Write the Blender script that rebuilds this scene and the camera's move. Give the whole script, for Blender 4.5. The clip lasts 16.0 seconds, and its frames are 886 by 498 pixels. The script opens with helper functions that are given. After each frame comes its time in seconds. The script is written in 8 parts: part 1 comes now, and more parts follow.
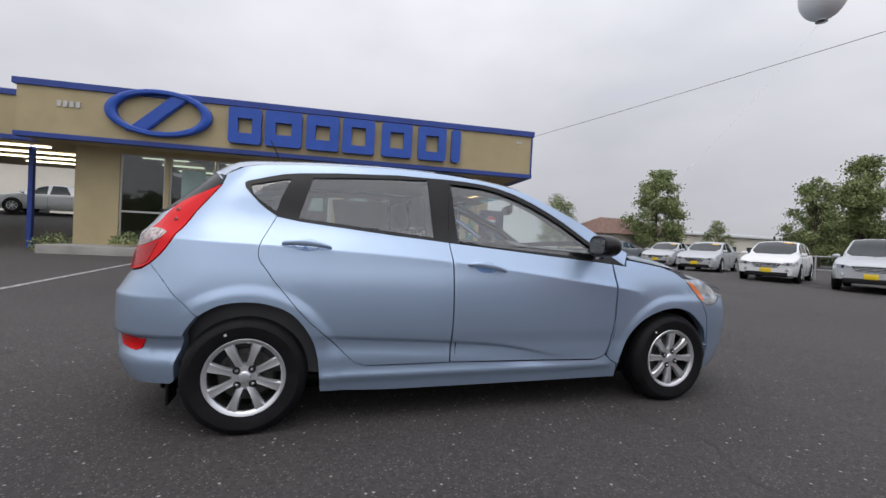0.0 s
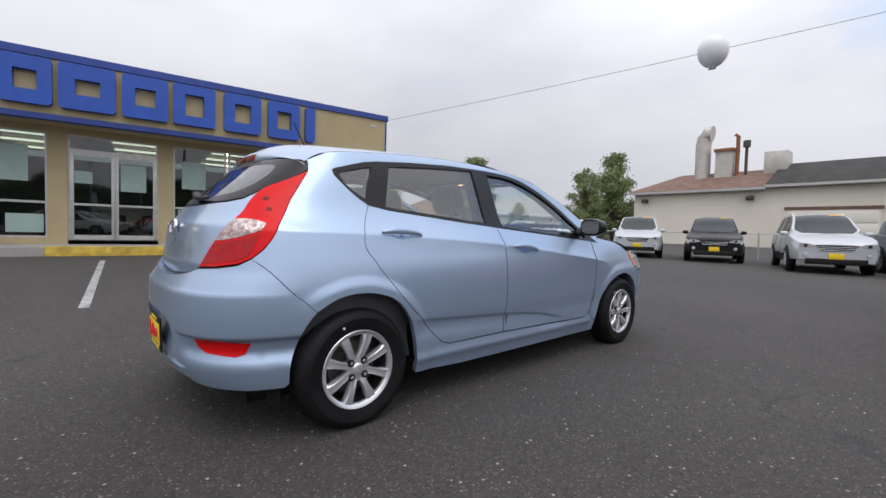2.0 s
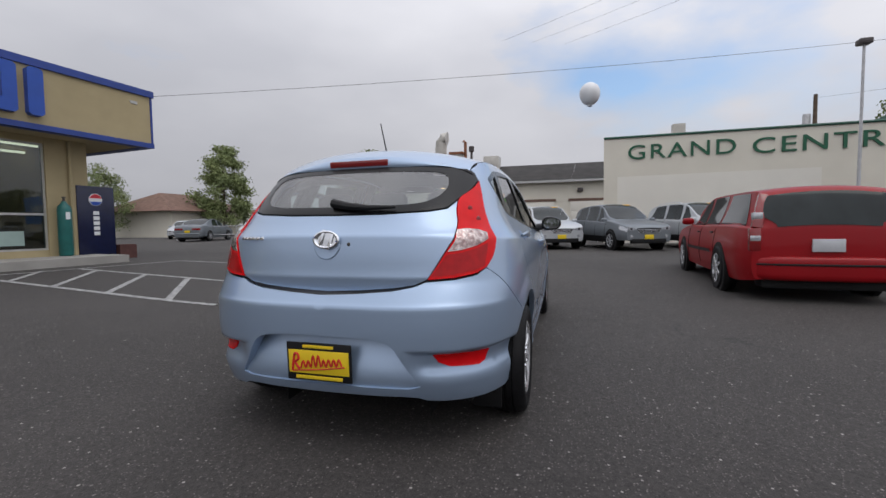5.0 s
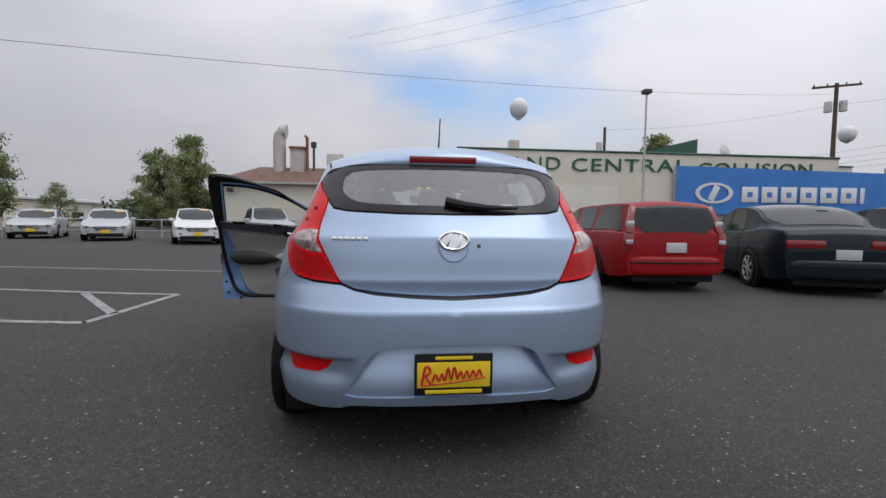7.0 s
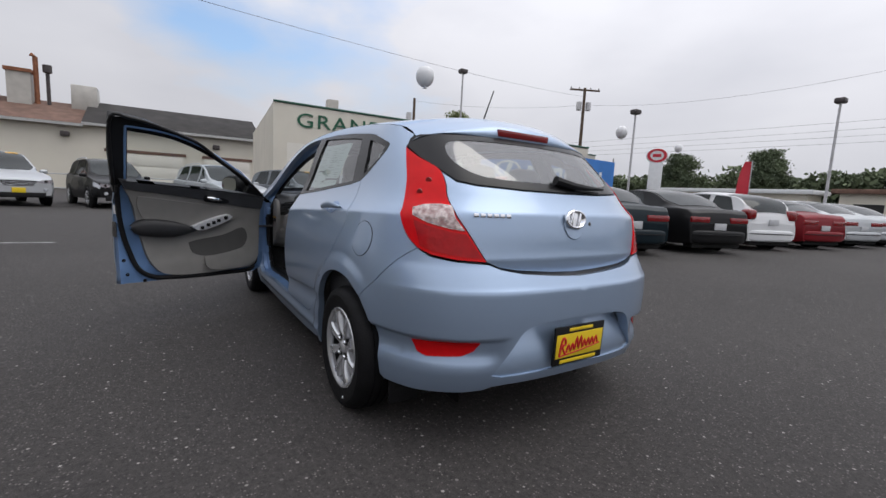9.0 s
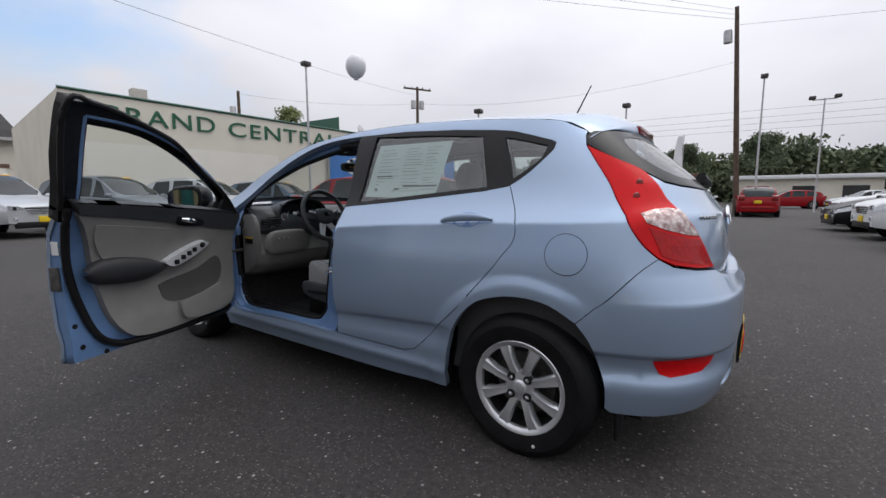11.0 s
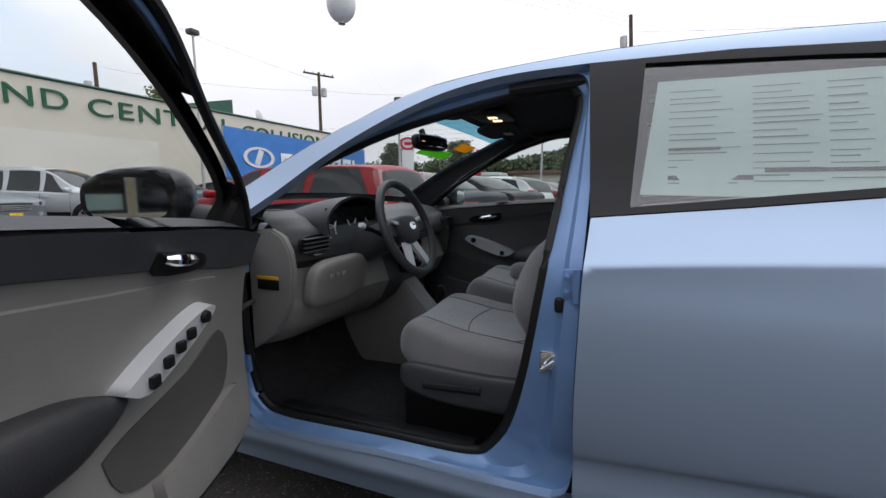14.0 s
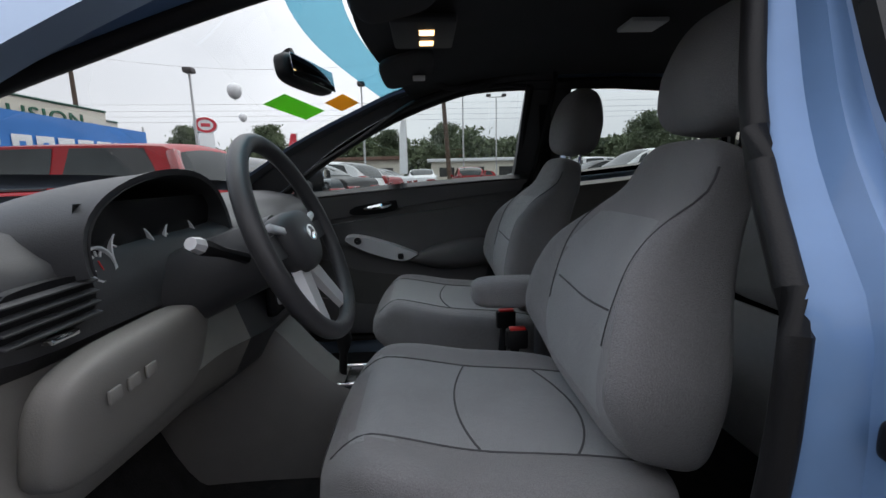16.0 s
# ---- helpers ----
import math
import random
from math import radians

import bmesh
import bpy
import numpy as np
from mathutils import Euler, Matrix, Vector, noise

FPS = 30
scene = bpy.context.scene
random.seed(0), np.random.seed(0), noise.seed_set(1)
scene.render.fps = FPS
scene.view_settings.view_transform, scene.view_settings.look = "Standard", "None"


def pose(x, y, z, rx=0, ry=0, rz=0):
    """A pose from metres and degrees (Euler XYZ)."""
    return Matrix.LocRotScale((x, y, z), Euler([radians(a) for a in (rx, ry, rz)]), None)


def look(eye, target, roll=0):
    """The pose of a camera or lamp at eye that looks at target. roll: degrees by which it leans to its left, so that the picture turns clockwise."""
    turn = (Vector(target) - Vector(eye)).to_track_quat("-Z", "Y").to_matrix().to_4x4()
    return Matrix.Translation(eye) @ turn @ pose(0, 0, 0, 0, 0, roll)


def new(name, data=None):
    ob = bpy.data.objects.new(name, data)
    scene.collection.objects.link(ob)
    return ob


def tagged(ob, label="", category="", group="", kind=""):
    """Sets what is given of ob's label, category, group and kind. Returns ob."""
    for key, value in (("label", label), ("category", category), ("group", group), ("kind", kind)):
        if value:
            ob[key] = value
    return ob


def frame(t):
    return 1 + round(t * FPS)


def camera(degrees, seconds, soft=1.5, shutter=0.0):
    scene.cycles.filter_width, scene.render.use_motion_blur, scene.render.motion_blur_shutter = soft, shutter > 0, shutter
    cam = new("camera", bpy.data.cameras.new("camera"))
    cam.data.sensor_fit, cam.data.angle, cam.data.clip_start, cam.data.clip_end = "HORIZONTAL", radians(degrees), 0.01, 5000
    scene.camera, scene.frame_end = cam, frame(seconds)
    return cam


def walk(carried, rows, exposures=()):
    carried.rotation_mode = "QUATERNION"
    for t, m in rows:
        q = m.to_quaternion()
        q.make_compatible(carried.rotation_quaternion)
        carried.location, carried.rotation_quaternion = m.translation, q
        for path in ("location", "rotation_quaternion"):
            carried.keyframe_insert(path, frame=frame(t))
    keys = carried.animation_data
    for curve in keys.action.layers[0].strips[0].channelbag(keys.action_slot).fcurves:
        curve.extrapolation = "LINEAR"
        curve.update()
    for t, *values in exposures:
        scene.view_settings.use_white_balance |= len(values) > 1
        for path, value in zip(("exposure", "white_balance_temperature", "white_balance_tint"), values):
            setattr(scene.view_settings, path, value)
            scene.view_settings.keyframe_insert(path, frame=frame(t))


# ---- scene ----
from mathutils.bvhtree import BVHTree

cam = camera(91.7, 16.0)
PATH = [
    (0, (-1.015, -3.058, 1.007), (-0.419, -1.149, 0.97), 2.7),
    (0.5, (-1.346, -3.009, 0.991), (-0.562, -1.17, 0.92), 1.5),
    (1, (-1.676, -2.855, 0.998), (-0.74, -1.09, 0.906), 1.6),
    (1.5, (-2.032, -2.765, 0.999), (-0.891, -1.124, 0.927), 1.3),
    (2, (-2.321, -2.598, 0.98), (-1.006, -1.093, 0.889), 1.3),
    (2.5, (-2.589, -2.358, 1.004), (-1.14, -0.985, 0.889), 1.5),
    (3, (-2.899, -2.177, 1.02), (-1.279, -1.011, 0.89), -0.9),
    (3.5, (-3.092, -1.897, 1.013), (-1.378, -0.873, 0.889), -1.1),
    (4, (-3.259, -1.615, 1.034), (-1.451, -0.768, 0.921), 1.4),
    (4.5, (-3.488, -1.334, 1.046), (-1.609, -0.656, 0.947), -0.5),
    (5, (-3.611, -1.025, 1.029), (-1.69, -0.48, 0.913), -0.8),
    (5.2, (-3.64, -0.889, 1.039), (-1.703, -0.405, 0.914), -0.6),
    (7.3, (-3.663, 0.438, 1.034), (-1.702, 0.068, 0.9), 0.9),
    (7.5, (-3.651, 0.576, 1.04), (-1.714, 0.102, 0.89), 1.2),
    (8, (-3.545, 0.889, 1.033), (-1.671, 0.206, 0.889), 2.3),
    (8.5, (-3.367, 1.203, 1.054), (-1.597, 0.295, 0.845), 2.5),
    (8.7, (-3.293, 1.327, 1.043), (-1.566, 0.345, 0.817), 2.6),
    (10.8, (-2.113, 2.285, 1.05), (-0.921, 0.7, 0.789), 1.2),
    (11, (-1.962, 2.309, 1.05), (-0.827, 0.68, 0.808), -0.1),
    (11.5, (-1.607, 2.328, 1.069), (-0.609, 0.616, 0.797), 1.0),
    (12, (-1.253, 2.331, 1.069), (-0.425, 0.528, 0.817), 0.5),
    (12.5, (-0.937, 2.246, 1.062), (-0.202, 0.401, 0.824), -0.2),
    (13, (-0.687, 2.095, 1.069), (0.072, 0.262, 0.82), 0.0),
    (13.5, (-0.471, 1.944, 1.063), (0.384, 0.154, 0.809), 0.2),
    (14, (-0.305, 1.783, 1.059), (0.413, -0.065, 0.791), -0.1),
    (14.5, (-0.152, 1.567, 1.047), (0.464, -0.319, 0.793), -1.1),
    (15, (-0.042, 1.378, 1.038), (0.339, -0.567, 0.77), -1.1),
    (15.5, (0.087, 1.234, 1.014), (0.137, -0.736, 0.671), -1.4),
    (16, (0.174, 1.1, 1.024), (0.096, -0.87, 0.689), -1.4),
]
EXPOSURE = [(0, .22), (2.5, .38), (3.7, .36), (4.6, .03), (5.1, -.02), (8, .02), (11, .12), (12.5, .18), (14, .45), (15, .55), (16, .62)]
walk(cam, [(t, look(eye, target, roll)) for t, eye, target, roll in PATH], EXPOSURE)

# ---- light: bright overcast with a few blue gaps ----
world = bpy.data.worlds.new("overcast_sky")
scene.world = world
world.use_nodes = True
wn, wl = world.node_tree.nodes, world.node_tree.links
wn.clear()
w_out = wn.new("ShaderNodeOutputWorld")
w_bg = wn.new("ShaderNodeBackground")
w_sky = wn.new("ShaderNodeTexSky")
w_sky.sky_type, w_sky.sun_disc = "NISHITA", False
w_sky.sun_elevation, w_sky.sun_rotation = radians(48), radians(200)
w_co = wn.new("ShaderNodeTexCoord")
w_map = wn.new("ShaderNodeMapping")
w_map.inputs["Scale"].default_value = (1.0, 1.0, 2.2)
w_noise = wn.new("ShaderNodeTexNoise")
w_noise.inputs["Scale"].default_value, w_noise.inputs["Detail"].default_value, w_noise.inputs["Roughness"].default_value = 2.3, 6, 0.5
# the cloud opens in one stretch of the sky
w_dot = wn.new("ShaderNodeVectorMath")
w_dot.operation = "DOT_PRODUCT"
w_dot.inputs[1].default_value = (0.88, -0.26, 0.40)
w_open = wn.new("ShaderNodeMapRange")
w_open.inputs["From Min"].default_value, w_open.inputs["From Max"].default_value = 0.87, 0.99
w_open.inputs["To Min"].default_value, w_open.inputs["To Max"].default_value = 0.0, 0.34
w_sum = wn.new("ShaderNodeMath")
w_sum.operation = "SUBTRACT"
w_ramp = wn.new("ShaderNodeValToRGB")
w_ramp.color_ramp.elements[0].position, w_ramp.color_ramp.elements[1].position = 0.04, 0.27
w_skymul = wn.new("ShaderNodeMix")
w_skymul.data_type, w_skymul.blend_type = "RGBA", "MULTIPLY"
w_skymul.inputs[0].default_value = 1
w_skymul.inputs[7].default_value = (0.20, 0.20, 0.20, 1)
w_cn = wn.new("ShaderNodeTexNoise")
w_cn.inputs["Scale"].default_value, w_cn.inputs["Detail"].default_value, w_cn.inputs["Roughness"].default_value = 2.4, 5, 0.45
w_cr = wn.new("ShaderNodeValToRGB")
w_cr.color_ramp.elements[0].position, w_cr.color_ramp.elements[0].color = 0.30, (0.595, 0.605, 0.665, 1)
w_cr.color_ramp.elements[1].position, w_cr.color_ramp.elements[1].color = 0.62, (0.735, 0.74, 0.795, 1)
w_mix = wn.new("ShaderNodeMix")
w_mix.data_type = "RGBA"
# an overcast sky is brightest overhead
w_sep = wn.new("ShaderNodeSeparateXYZ")
w_up = wn.new("ShaderNodeMapRange")
w_up.inputs["From Min"].default_value, w_up.inputs["From Max"].default_value = 0.0, 1.0
w_up.inputs["To Min"].default_value, w_up.inputs["To Max"].default_value = 0.70, 1.9
wl.new(w_co.outputs["Generated"], w_map.inputs[0])
wl.new(w_map.outputs[0], w_noise.inputs["Vector"])
wl.new(w_map.outputs[0], w_cn.inputs["Vector"])
wl.new(w_co.outputs["Generated"], w_dot.inputs[0])
wl.new(w_dot.outputs["Value"], w_open.inputs[0])
wl.new(w_noise.outputs[0], w_sum.inputs[0])
wl.new(w_open.outputs[0], w_sum.inputs[1])
wl.new(w_sum.outputs[0], w_ramp.inputs[0])
wl.new(w_cn.outputs[0], w_cr.inputs[0])
wl.new(w_sky.outputs[0], w_skymul.inputs[6])
wl.new(w_ramp.outputs[0], w_mix.inputs[0])
wl.new(w_skymul.outputs[2], w_mix.inputs[6])
wl.new(w_cr.outputs[0], w_mix.inputs[7])
wl.new(w_co.outputs["Generated"], w_sep.inputs[0])
wl.new(w_sep.outputs["Z"], w_up.inputs[0])
wl.new(w_mix.outputs[2], w_bg.inputs[0])
# and brighter on the side where the sun stands behind the cloud
w_side = wn.new("ShaderNodeVectorMath")
w_side.operation = "DOT_PRODUCT"
w_side.inputs[1].default_value = (-0.15, -0.97, 0.2)
w_lit = wn.new("ShaderNodeMapRange")
w_lit.inputs["From Min"].default_value, w_lit.inputs["From Max"].default_value = -1.0, 1.0
w_lit.inputs["To Min"].default_value, w_lit.inputs["To Max"].default_value = 0.80, 1.13
w_all = wn.new("ShaderNodeMath")
w_all.operation = "MULTIPLY"
wl.new(w_co.outputs["Generated"], w_side.inputs[0])
wl.new(w_side.outputs["Value"], w_lit.inputs[0])
wl.new(w_lit.outputs[0], w_all.inputs[0])
wl.new(w_up.outputs[0], w_all.inputs[1])
wl.new(w_all.outputs[0], w_bg.inputs[1])
wl.new(w_bg.outputs[0], w_out.inputs[0])

sun = new("sun", bpy.data.lights.new("sun", "SUN"))
sun.data.energy, sun.data.angle, sun.data.color = 0.6, radians(40), (1.0, 0.96, 0.9)
sun.matrix_world = look((0, 0, 30), (8, 13, 0))

# ---- materials ----
def material(name, colour, rough=0.5, metal=0.0, vary=0.12, scale=6.0, bump=0.0, bump_scale=60.0, coat=0.0, alpha=1.0, spec=0.5,
             trans=0.0, sheen=0.0, emit=None, power=0.0, fine=0.0, fine_scale=300.0, two=None, coat_rough=0.04):
    """A surface with broad stains, fine grain and relief at real size."""
    m = bpy.data.materials.new(name)
    m.use_nodes = True
    n, l = m.node_tree.nodes, m.node_tree.links
    b = n["Principled BSDF"]
    b.inputs["Base Color"].default_value = (*colour, 1)
    b.inputs["Roughness"].default_value = rough
    b.inputs["Metallic"].default_value = metal
    b.inputs["Coat Weight"].default_value = coat
    b.inputs["Coat Roughness"].default_value = coat_rough
    b.inputs["Alpha"].default_value = alpha
    b.inputs["Specular IOR Level"].default_value = spec
    b.inputs["Transmission Weight"].default_value = trans
    b.inputs["Sheen Weight"].default_value = sheen
    co = n.new("ShaderNodeTexCoord")
    if vary or fine or two:
        broad = n.new("ShaderNodeTexNoise")
        broad.inputs["Scale"].default_value, broad.inputs["Detail"].default_value = scale, 6
        l.new(co.outputs["Object"], broad.inputs["Vector"])
        mix = n.new("ShaderNodeMix")
        mix.data_type = "RGBA"
        dark = two or [c * (1 - vary) for c in colour]
        mix.inputs[6].default_value = (*dark, 1)
        mix.inputs[7].default_value = (*[min(1, c * (1 + vary * (0 if two else 1))) for c in colour], 1)
        spread = n.new("ShaderNodeValToRGB")
        spread.color_ramp.elements[0].position, spread.color_ramp.elements[1].position = 0.32, 0.68
        l.new(broad.outputs[0], spread.inputs[0])
        l.new(spread.outputs[0], mix.inputs[0])
        last = mix.outputs[2]
        if fine:
            grain = n.new("ShaderNodeTexNoise")
            grain.inputs["Scale"].default_value, grain.inputs["Detail"].default_value = fine_scale, 2
            l.new(co.outputs["Object"], grain.inputs["Vector"])
            gm = n.new("ShaderNodeMix")
            gm.data_type, gm.blend_type = "RGBA", "OVERLAY"
            gm.inputs[0].default_value = fine
            l.new(last, gm.inputs[6])
            l.new(grain.outputs[0], gm.inputs[7])
            last = gm.outputs[2]
        l.new(last, b.inputs["Base Color"])
    if bump:
        rel = n.new("ShaderNodeTexNoise")
        rel.inputs["Scale"].default_value, rel.inputs["Detail"].default_value = bump_scale, 4
        l.new(co.outputs["Object"], rel.inputs["Vector"])
        bp = n.new("ShaderNodeBump")
        bp.inputs["Strength"].default_value, bp.inputs["Distance"].default_value = bump, 0.01
        l.new(rel.outputs[0], bp.inputs["Height"])
        l.new(bp.outputs[0], b.inputs["Normal"])
    if emit:
        b.inputs["Emission Color"].default_value = (*emit, 1)
        b.inputs["Emission Strength"].default_value = power
    return m


def glass(name, tint, clear, rough=0.02, gloss=0.075):
    """Thin pane: part clear, part tinted film, with a glossy face."""
    m = bpy.data.materials.new(name)
    m.use_nodes = True
    n, l = m.node_tree.nodes, m.node_tree.links
    n.clear()
    out = n.new("ShaderNodeOutputMaterial")
    see = n.new("ShaderNodeBsdfTransparent")
    see.inputs[0].default_value = (*tint, 1)
    film = n.new("ShaderNodeBsdfDiffuse")
    film.inputs[0].default_value = (0.02, 0.025, 0.025, 1)
    mix = n.new("ShaderNodeMixShader")
    mix.inputs[0].default_value = clear
    l.new(film.outputs[0], mix.inputs[1])
    l.new(see.outputs[0], mix.inputs[2])
    shine = n.new("ShaderNodeBsdfGlossy")
    shine.inputs["Roughness"].default_value = rough
    facing = n.new("ShaderNodeLayerWeight")
    facing.inputs[0].default_value = 0.5
    power = n.new("ShaderNodeMath")
    power.operation, power.inputs[1].default_value = "POWER", 4.0
    l.new(facing.outputs["Facing"], power.inputs[0])
    fres = n.new("ShaderNodeMath")
    fres.operation, fres.inputs[1].default_value, fres.inputs[2].default_value = "MULTIPLY_ADD", 0.8, gloss
    l.new(power.outputs[0], fres.inputs[0])
    fin = n.new("ShaderNodeMixShader")
    l.new(fres.outputs[0], fin.inputs[0])
    l.new(mix.outputs[0], fin.inputs[1])
    l.new(shine.outputs[0], fin.inputs[2])
    l.new(fin.outputs[0], out.inputs[0])
    return m


PAINT = material("blue_metallic_paint", (0.35, 0.455, 0.61), 0.38, 0.60, vary=0.015, scale=3, coat=1.0, coat_rough=0.10, bump=0.01, bump_scale=900)
# the body blue again, darkened for the shade in the door openings
SHADED_PAINT = material("shaded_blue_paint", (0.15, 0.265, 0.48), 0.38, 0.3, vary=0.08, scale=9, coat=0.5)
BLACK = material("black_plastic", (0.008, 0.008, 0.009), 0.45, spec=0.3, vary=0.2, bump=0.1, bump_scale=400)
GLOSS_BLACK = material("gloss_black_trim", (0.010, 0.010, 0.011), 0.25, vary=0.15, spec=0.3)
RUBBER = material("tyre_rubber", (0.007, 0.007, 0.008), 0.6, spec=0.2, vary=0.3, scale=14, bump=0.25, bump_scale=120)
UNDER = material("dark_underbody", (0.005, 0.005, 0.005), 0.9, vary=0.3)
ALLOY = material("silver_wheel_paint", (0.60, 0.61, 0.63), 0.27, 0.65, vary=0.05, coat=0.5)
BRAKE = material("grey_brake_steel", (0.11, 0.105, 0.10), 0.55, 0.6, vary=0.35, scale=30)
CHROME = material("chrome", (0.85, 0.86, 0.88), 0.08, 1.0, vary=0.02)
SILVER = material("satin_silver_plastic", (0.70, 0.71, 0.73), 0.35, 0.3, vary=0.05)
TAIL_RED = material("red_lens", (0.66, 0.006, 0.009), 0.2, vary=0.06, scale=18, spec=0.12, coat=0.12, bump=0.05, bump_scale=70)
DARK_RED = material("dark_red_lens", (0.22, 0.004, 0.006), 0.12, vary=0.1, coat=1.0)
TAIL_CLEAR = material("clear_lens_over_reflector", (0.62, 0.55, 0.52), 0.16, 0.75, scale=46, two=(0.22, 0.10, 0.10), coat=1.0, bump=0.5, bump_scale=46)
BRAKE_LENS = material("deep_red_lens", (0.42, 0.004, 0.007), 0.15, vary=0.14, scale=30, spec=0.2, coat=0.25, bump=0.15, bump_scale=60)
HEADLAMP = material("headlamp_lens", (0.5, 0.52, 0.55), 0.08, 0.5, vary=0.4, scale=14, coat=1.0)
AMBER = material("amber_lens", (0.75, 0.17, 0.03), 0.15, coat=0.8)
WINDOW = glass("side_glass", (0.80, 0.87, 0.85), 0.95, gloss=0.15)
SCREEN = glass("windscreen_glass", (0.94, 0.97, 0.96), 0.99, gloss=0.04)
REAR_GLASS = glass("rear_glass", (0.60, 0.68, 0.67), 0.92, gloss=0.22)
FILM_GLASS = glass("shop_glass", (0.46, 0.51, 0.50), 0.90, gloss=0.09)
MIRROR = material("mirror_face", (0.40, 0.42, 0.43), 0.03, 1.0, vary=0)
PLATE_YELLOW = material("yellow_plate", (0.80, 0.57, 0.02), 0.4, vary=0.04)
RED_INK = material("red_ink", (0.6, 0.02, 0.02), 0.5, vary=0.1)
TRIM_GREY = material("grey_moulded_trim", (0.225, 0.215, 0.203), 0.55, vary=0.05, scale=12, bump=0.12, bump_scale=500)
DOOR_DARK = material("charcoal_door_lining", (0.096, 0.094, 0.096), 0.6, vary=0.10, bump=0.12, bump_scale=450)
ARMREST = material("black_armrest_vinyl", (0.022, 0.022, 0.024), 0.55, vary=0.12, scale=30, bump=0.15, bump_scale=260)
WHEEL_SKIN = material("black_grained_rim", (0.040, 0.040, 0.043), 0.42, vary=0.15, bump=0.15, bump_scale=500)
TRIM_DARK = material("charcoal_trim", (0.046, 0.047, 0.051), 0.5, vary=0.12, bump=0.12, bump_scale=450)
SEAT_CLOTH = material("grey_seat_cloth", (0.20, 0.198, 0.205), 0.95, vary=0.06, scale=10, bump=0.35, bump_scale=420, sheen=0.3, fine=0.35, fine_scale=500)
SEAT_INSERT = material("light_grey_seat_insert", (0.265, 0.270, 0.280), 0.95, vary=0.06, scale=10, bump=0.35, bump_scale=380, sheen=0.3, fine=0.35, fine_scale=420)
CONSOLE = material("grey_console_plastic", (0.16, 0.155, 0.15), 0.55, vary=0.06, scale=12, bump=0.12, bump_scale=500)
POCKET_SHADE = material("shaded_pocket_grey", (0.07, 0.068, 0.065), 0.7, vary=0.1, bump=0.12, bump_scale=400)
CARPET = material("black_carpet", (0.012, 0.012, 0.013), 1.0, vary=0.4, scale=30, bump=0.6, bump_scale=300)
HEADLINER = material("dark_headliner", (0.045, 0.046, 0.05), 0.95, vary=0.1, bump=0.2, bump_scale=400)
PAPER = material("window_paper", (0.62, 0.70, 0.69), 0.8, vary=0.04, scale=5)
INK = material("printed_grey", (0.22, 0.27, 0.28), 0.8, vary=0.1)
WHITE_PLASTIC = material("white_plastic", (0.7, 0.7, 0.7), 0.4, vary=0.05)
YELLOW_LABEL = material("yellow_label", (0.75, 0.42, 0.02), 0.5, vary=0.05)
GREEN_LABEL = material("green_label", (0.22, 0.65, 0.05), 0.5, vary=0.05)
SEAT_RED = material("red_button", (0.6, 0.02, 0.02), 0.35)
LAMP_WARM = material("lit_map_lamp", (1, 0.8, 0.5), 0.4, emit=(1.0, 0.62, 0.28), power=2.4)
SHADE_BAND = glass("blue_shade_band", (0.22, 0.55, 0.70), 0.96)


# ---- mesh helpers ----
def part(name, bm, mat, parent=None, label="", smooth_all=True):
    """Links a bmesh as one mesh object, under a thing or under a part."""
    me = bpy.data.meshes.new(name)
    layer = bm.verts.layers.float_vector.get("shape_normal")
    normals = [tuple(v[layer]) for v in bm.verts] if layer else None
    bm.to_mesh(me)
    bm.free()
    for m in (mat if isinstance(mat, (list, tuple)) else [mat]):
        me.materials.append(m)
    if smooth_all:
        for p in me.polygons:
            p.use_smooth = True
        me.set_sharp_from_angle(angle=radians(38))
    if normals:
        auto = [tuple(v.normal) for v in me.vertices]
        me.normals_split_custom_set_from_vertices([n if Vector(n).length > .5 else a for n, a in zip(normals, auto)])
    ob = new(name, me)
    if parent:
        ob.parent = parent
    if label:
        ob["label"] = label
    return ob


def empty(name, m=None):
    ob = new(name)
    ob.empty_display_size = 0.2
    if m is not None:
        ob.matrix_world = m
    return ob


def inside(p, poly):
    c, j = False, len(poly) - 1
    for i in range(len(poly)):
        a, b = poly[i], poly[j]
        if (a[1] > p[1]) != (b[1] > p[1]) and p[0] < (b[0] - a[0]) * (p[1] - a[1]) / (b[1] - a[1]) + a[0]:
            c = not c
        j = i
    return c


def spline(pts, n=6):
    """A smooth open curve through the points."""
    out = []
    for i in range(len(pts) - 1):
        p0, p1, p2, p3 = pts[max(i - 1, 0)], pts[i], pts[i + 1], pts[min(i + 2, len(pts) - 1)]
        for k in range(n):
            t = k / n
            out.append(tuple(0.5 * (2 * b + (c - a) * t + (2 * a - 5 * b + 4 * c - d) * t * t + (3 * b - a - 3 * c + d) * t ** 3)
                             for a, b, c, d in zip(p0, p1, p2, p3)))
    return out + [tuple(pts[-1])]


def densify(poly, step):
    out = []
    for i in range(len(poly)):
        a, b = poly[i], poly[(i + 1) % len(poly)]
        d = math.dist(a, b)
        if d < 1e-5:
            continue
        k = max(1, math.ceil(d / step))
        out += [(a[0] + (b[0] - a[0]) * j / k, a[1] + (b[1] - a[1]) * j / k) for j in range(k)]
    return out


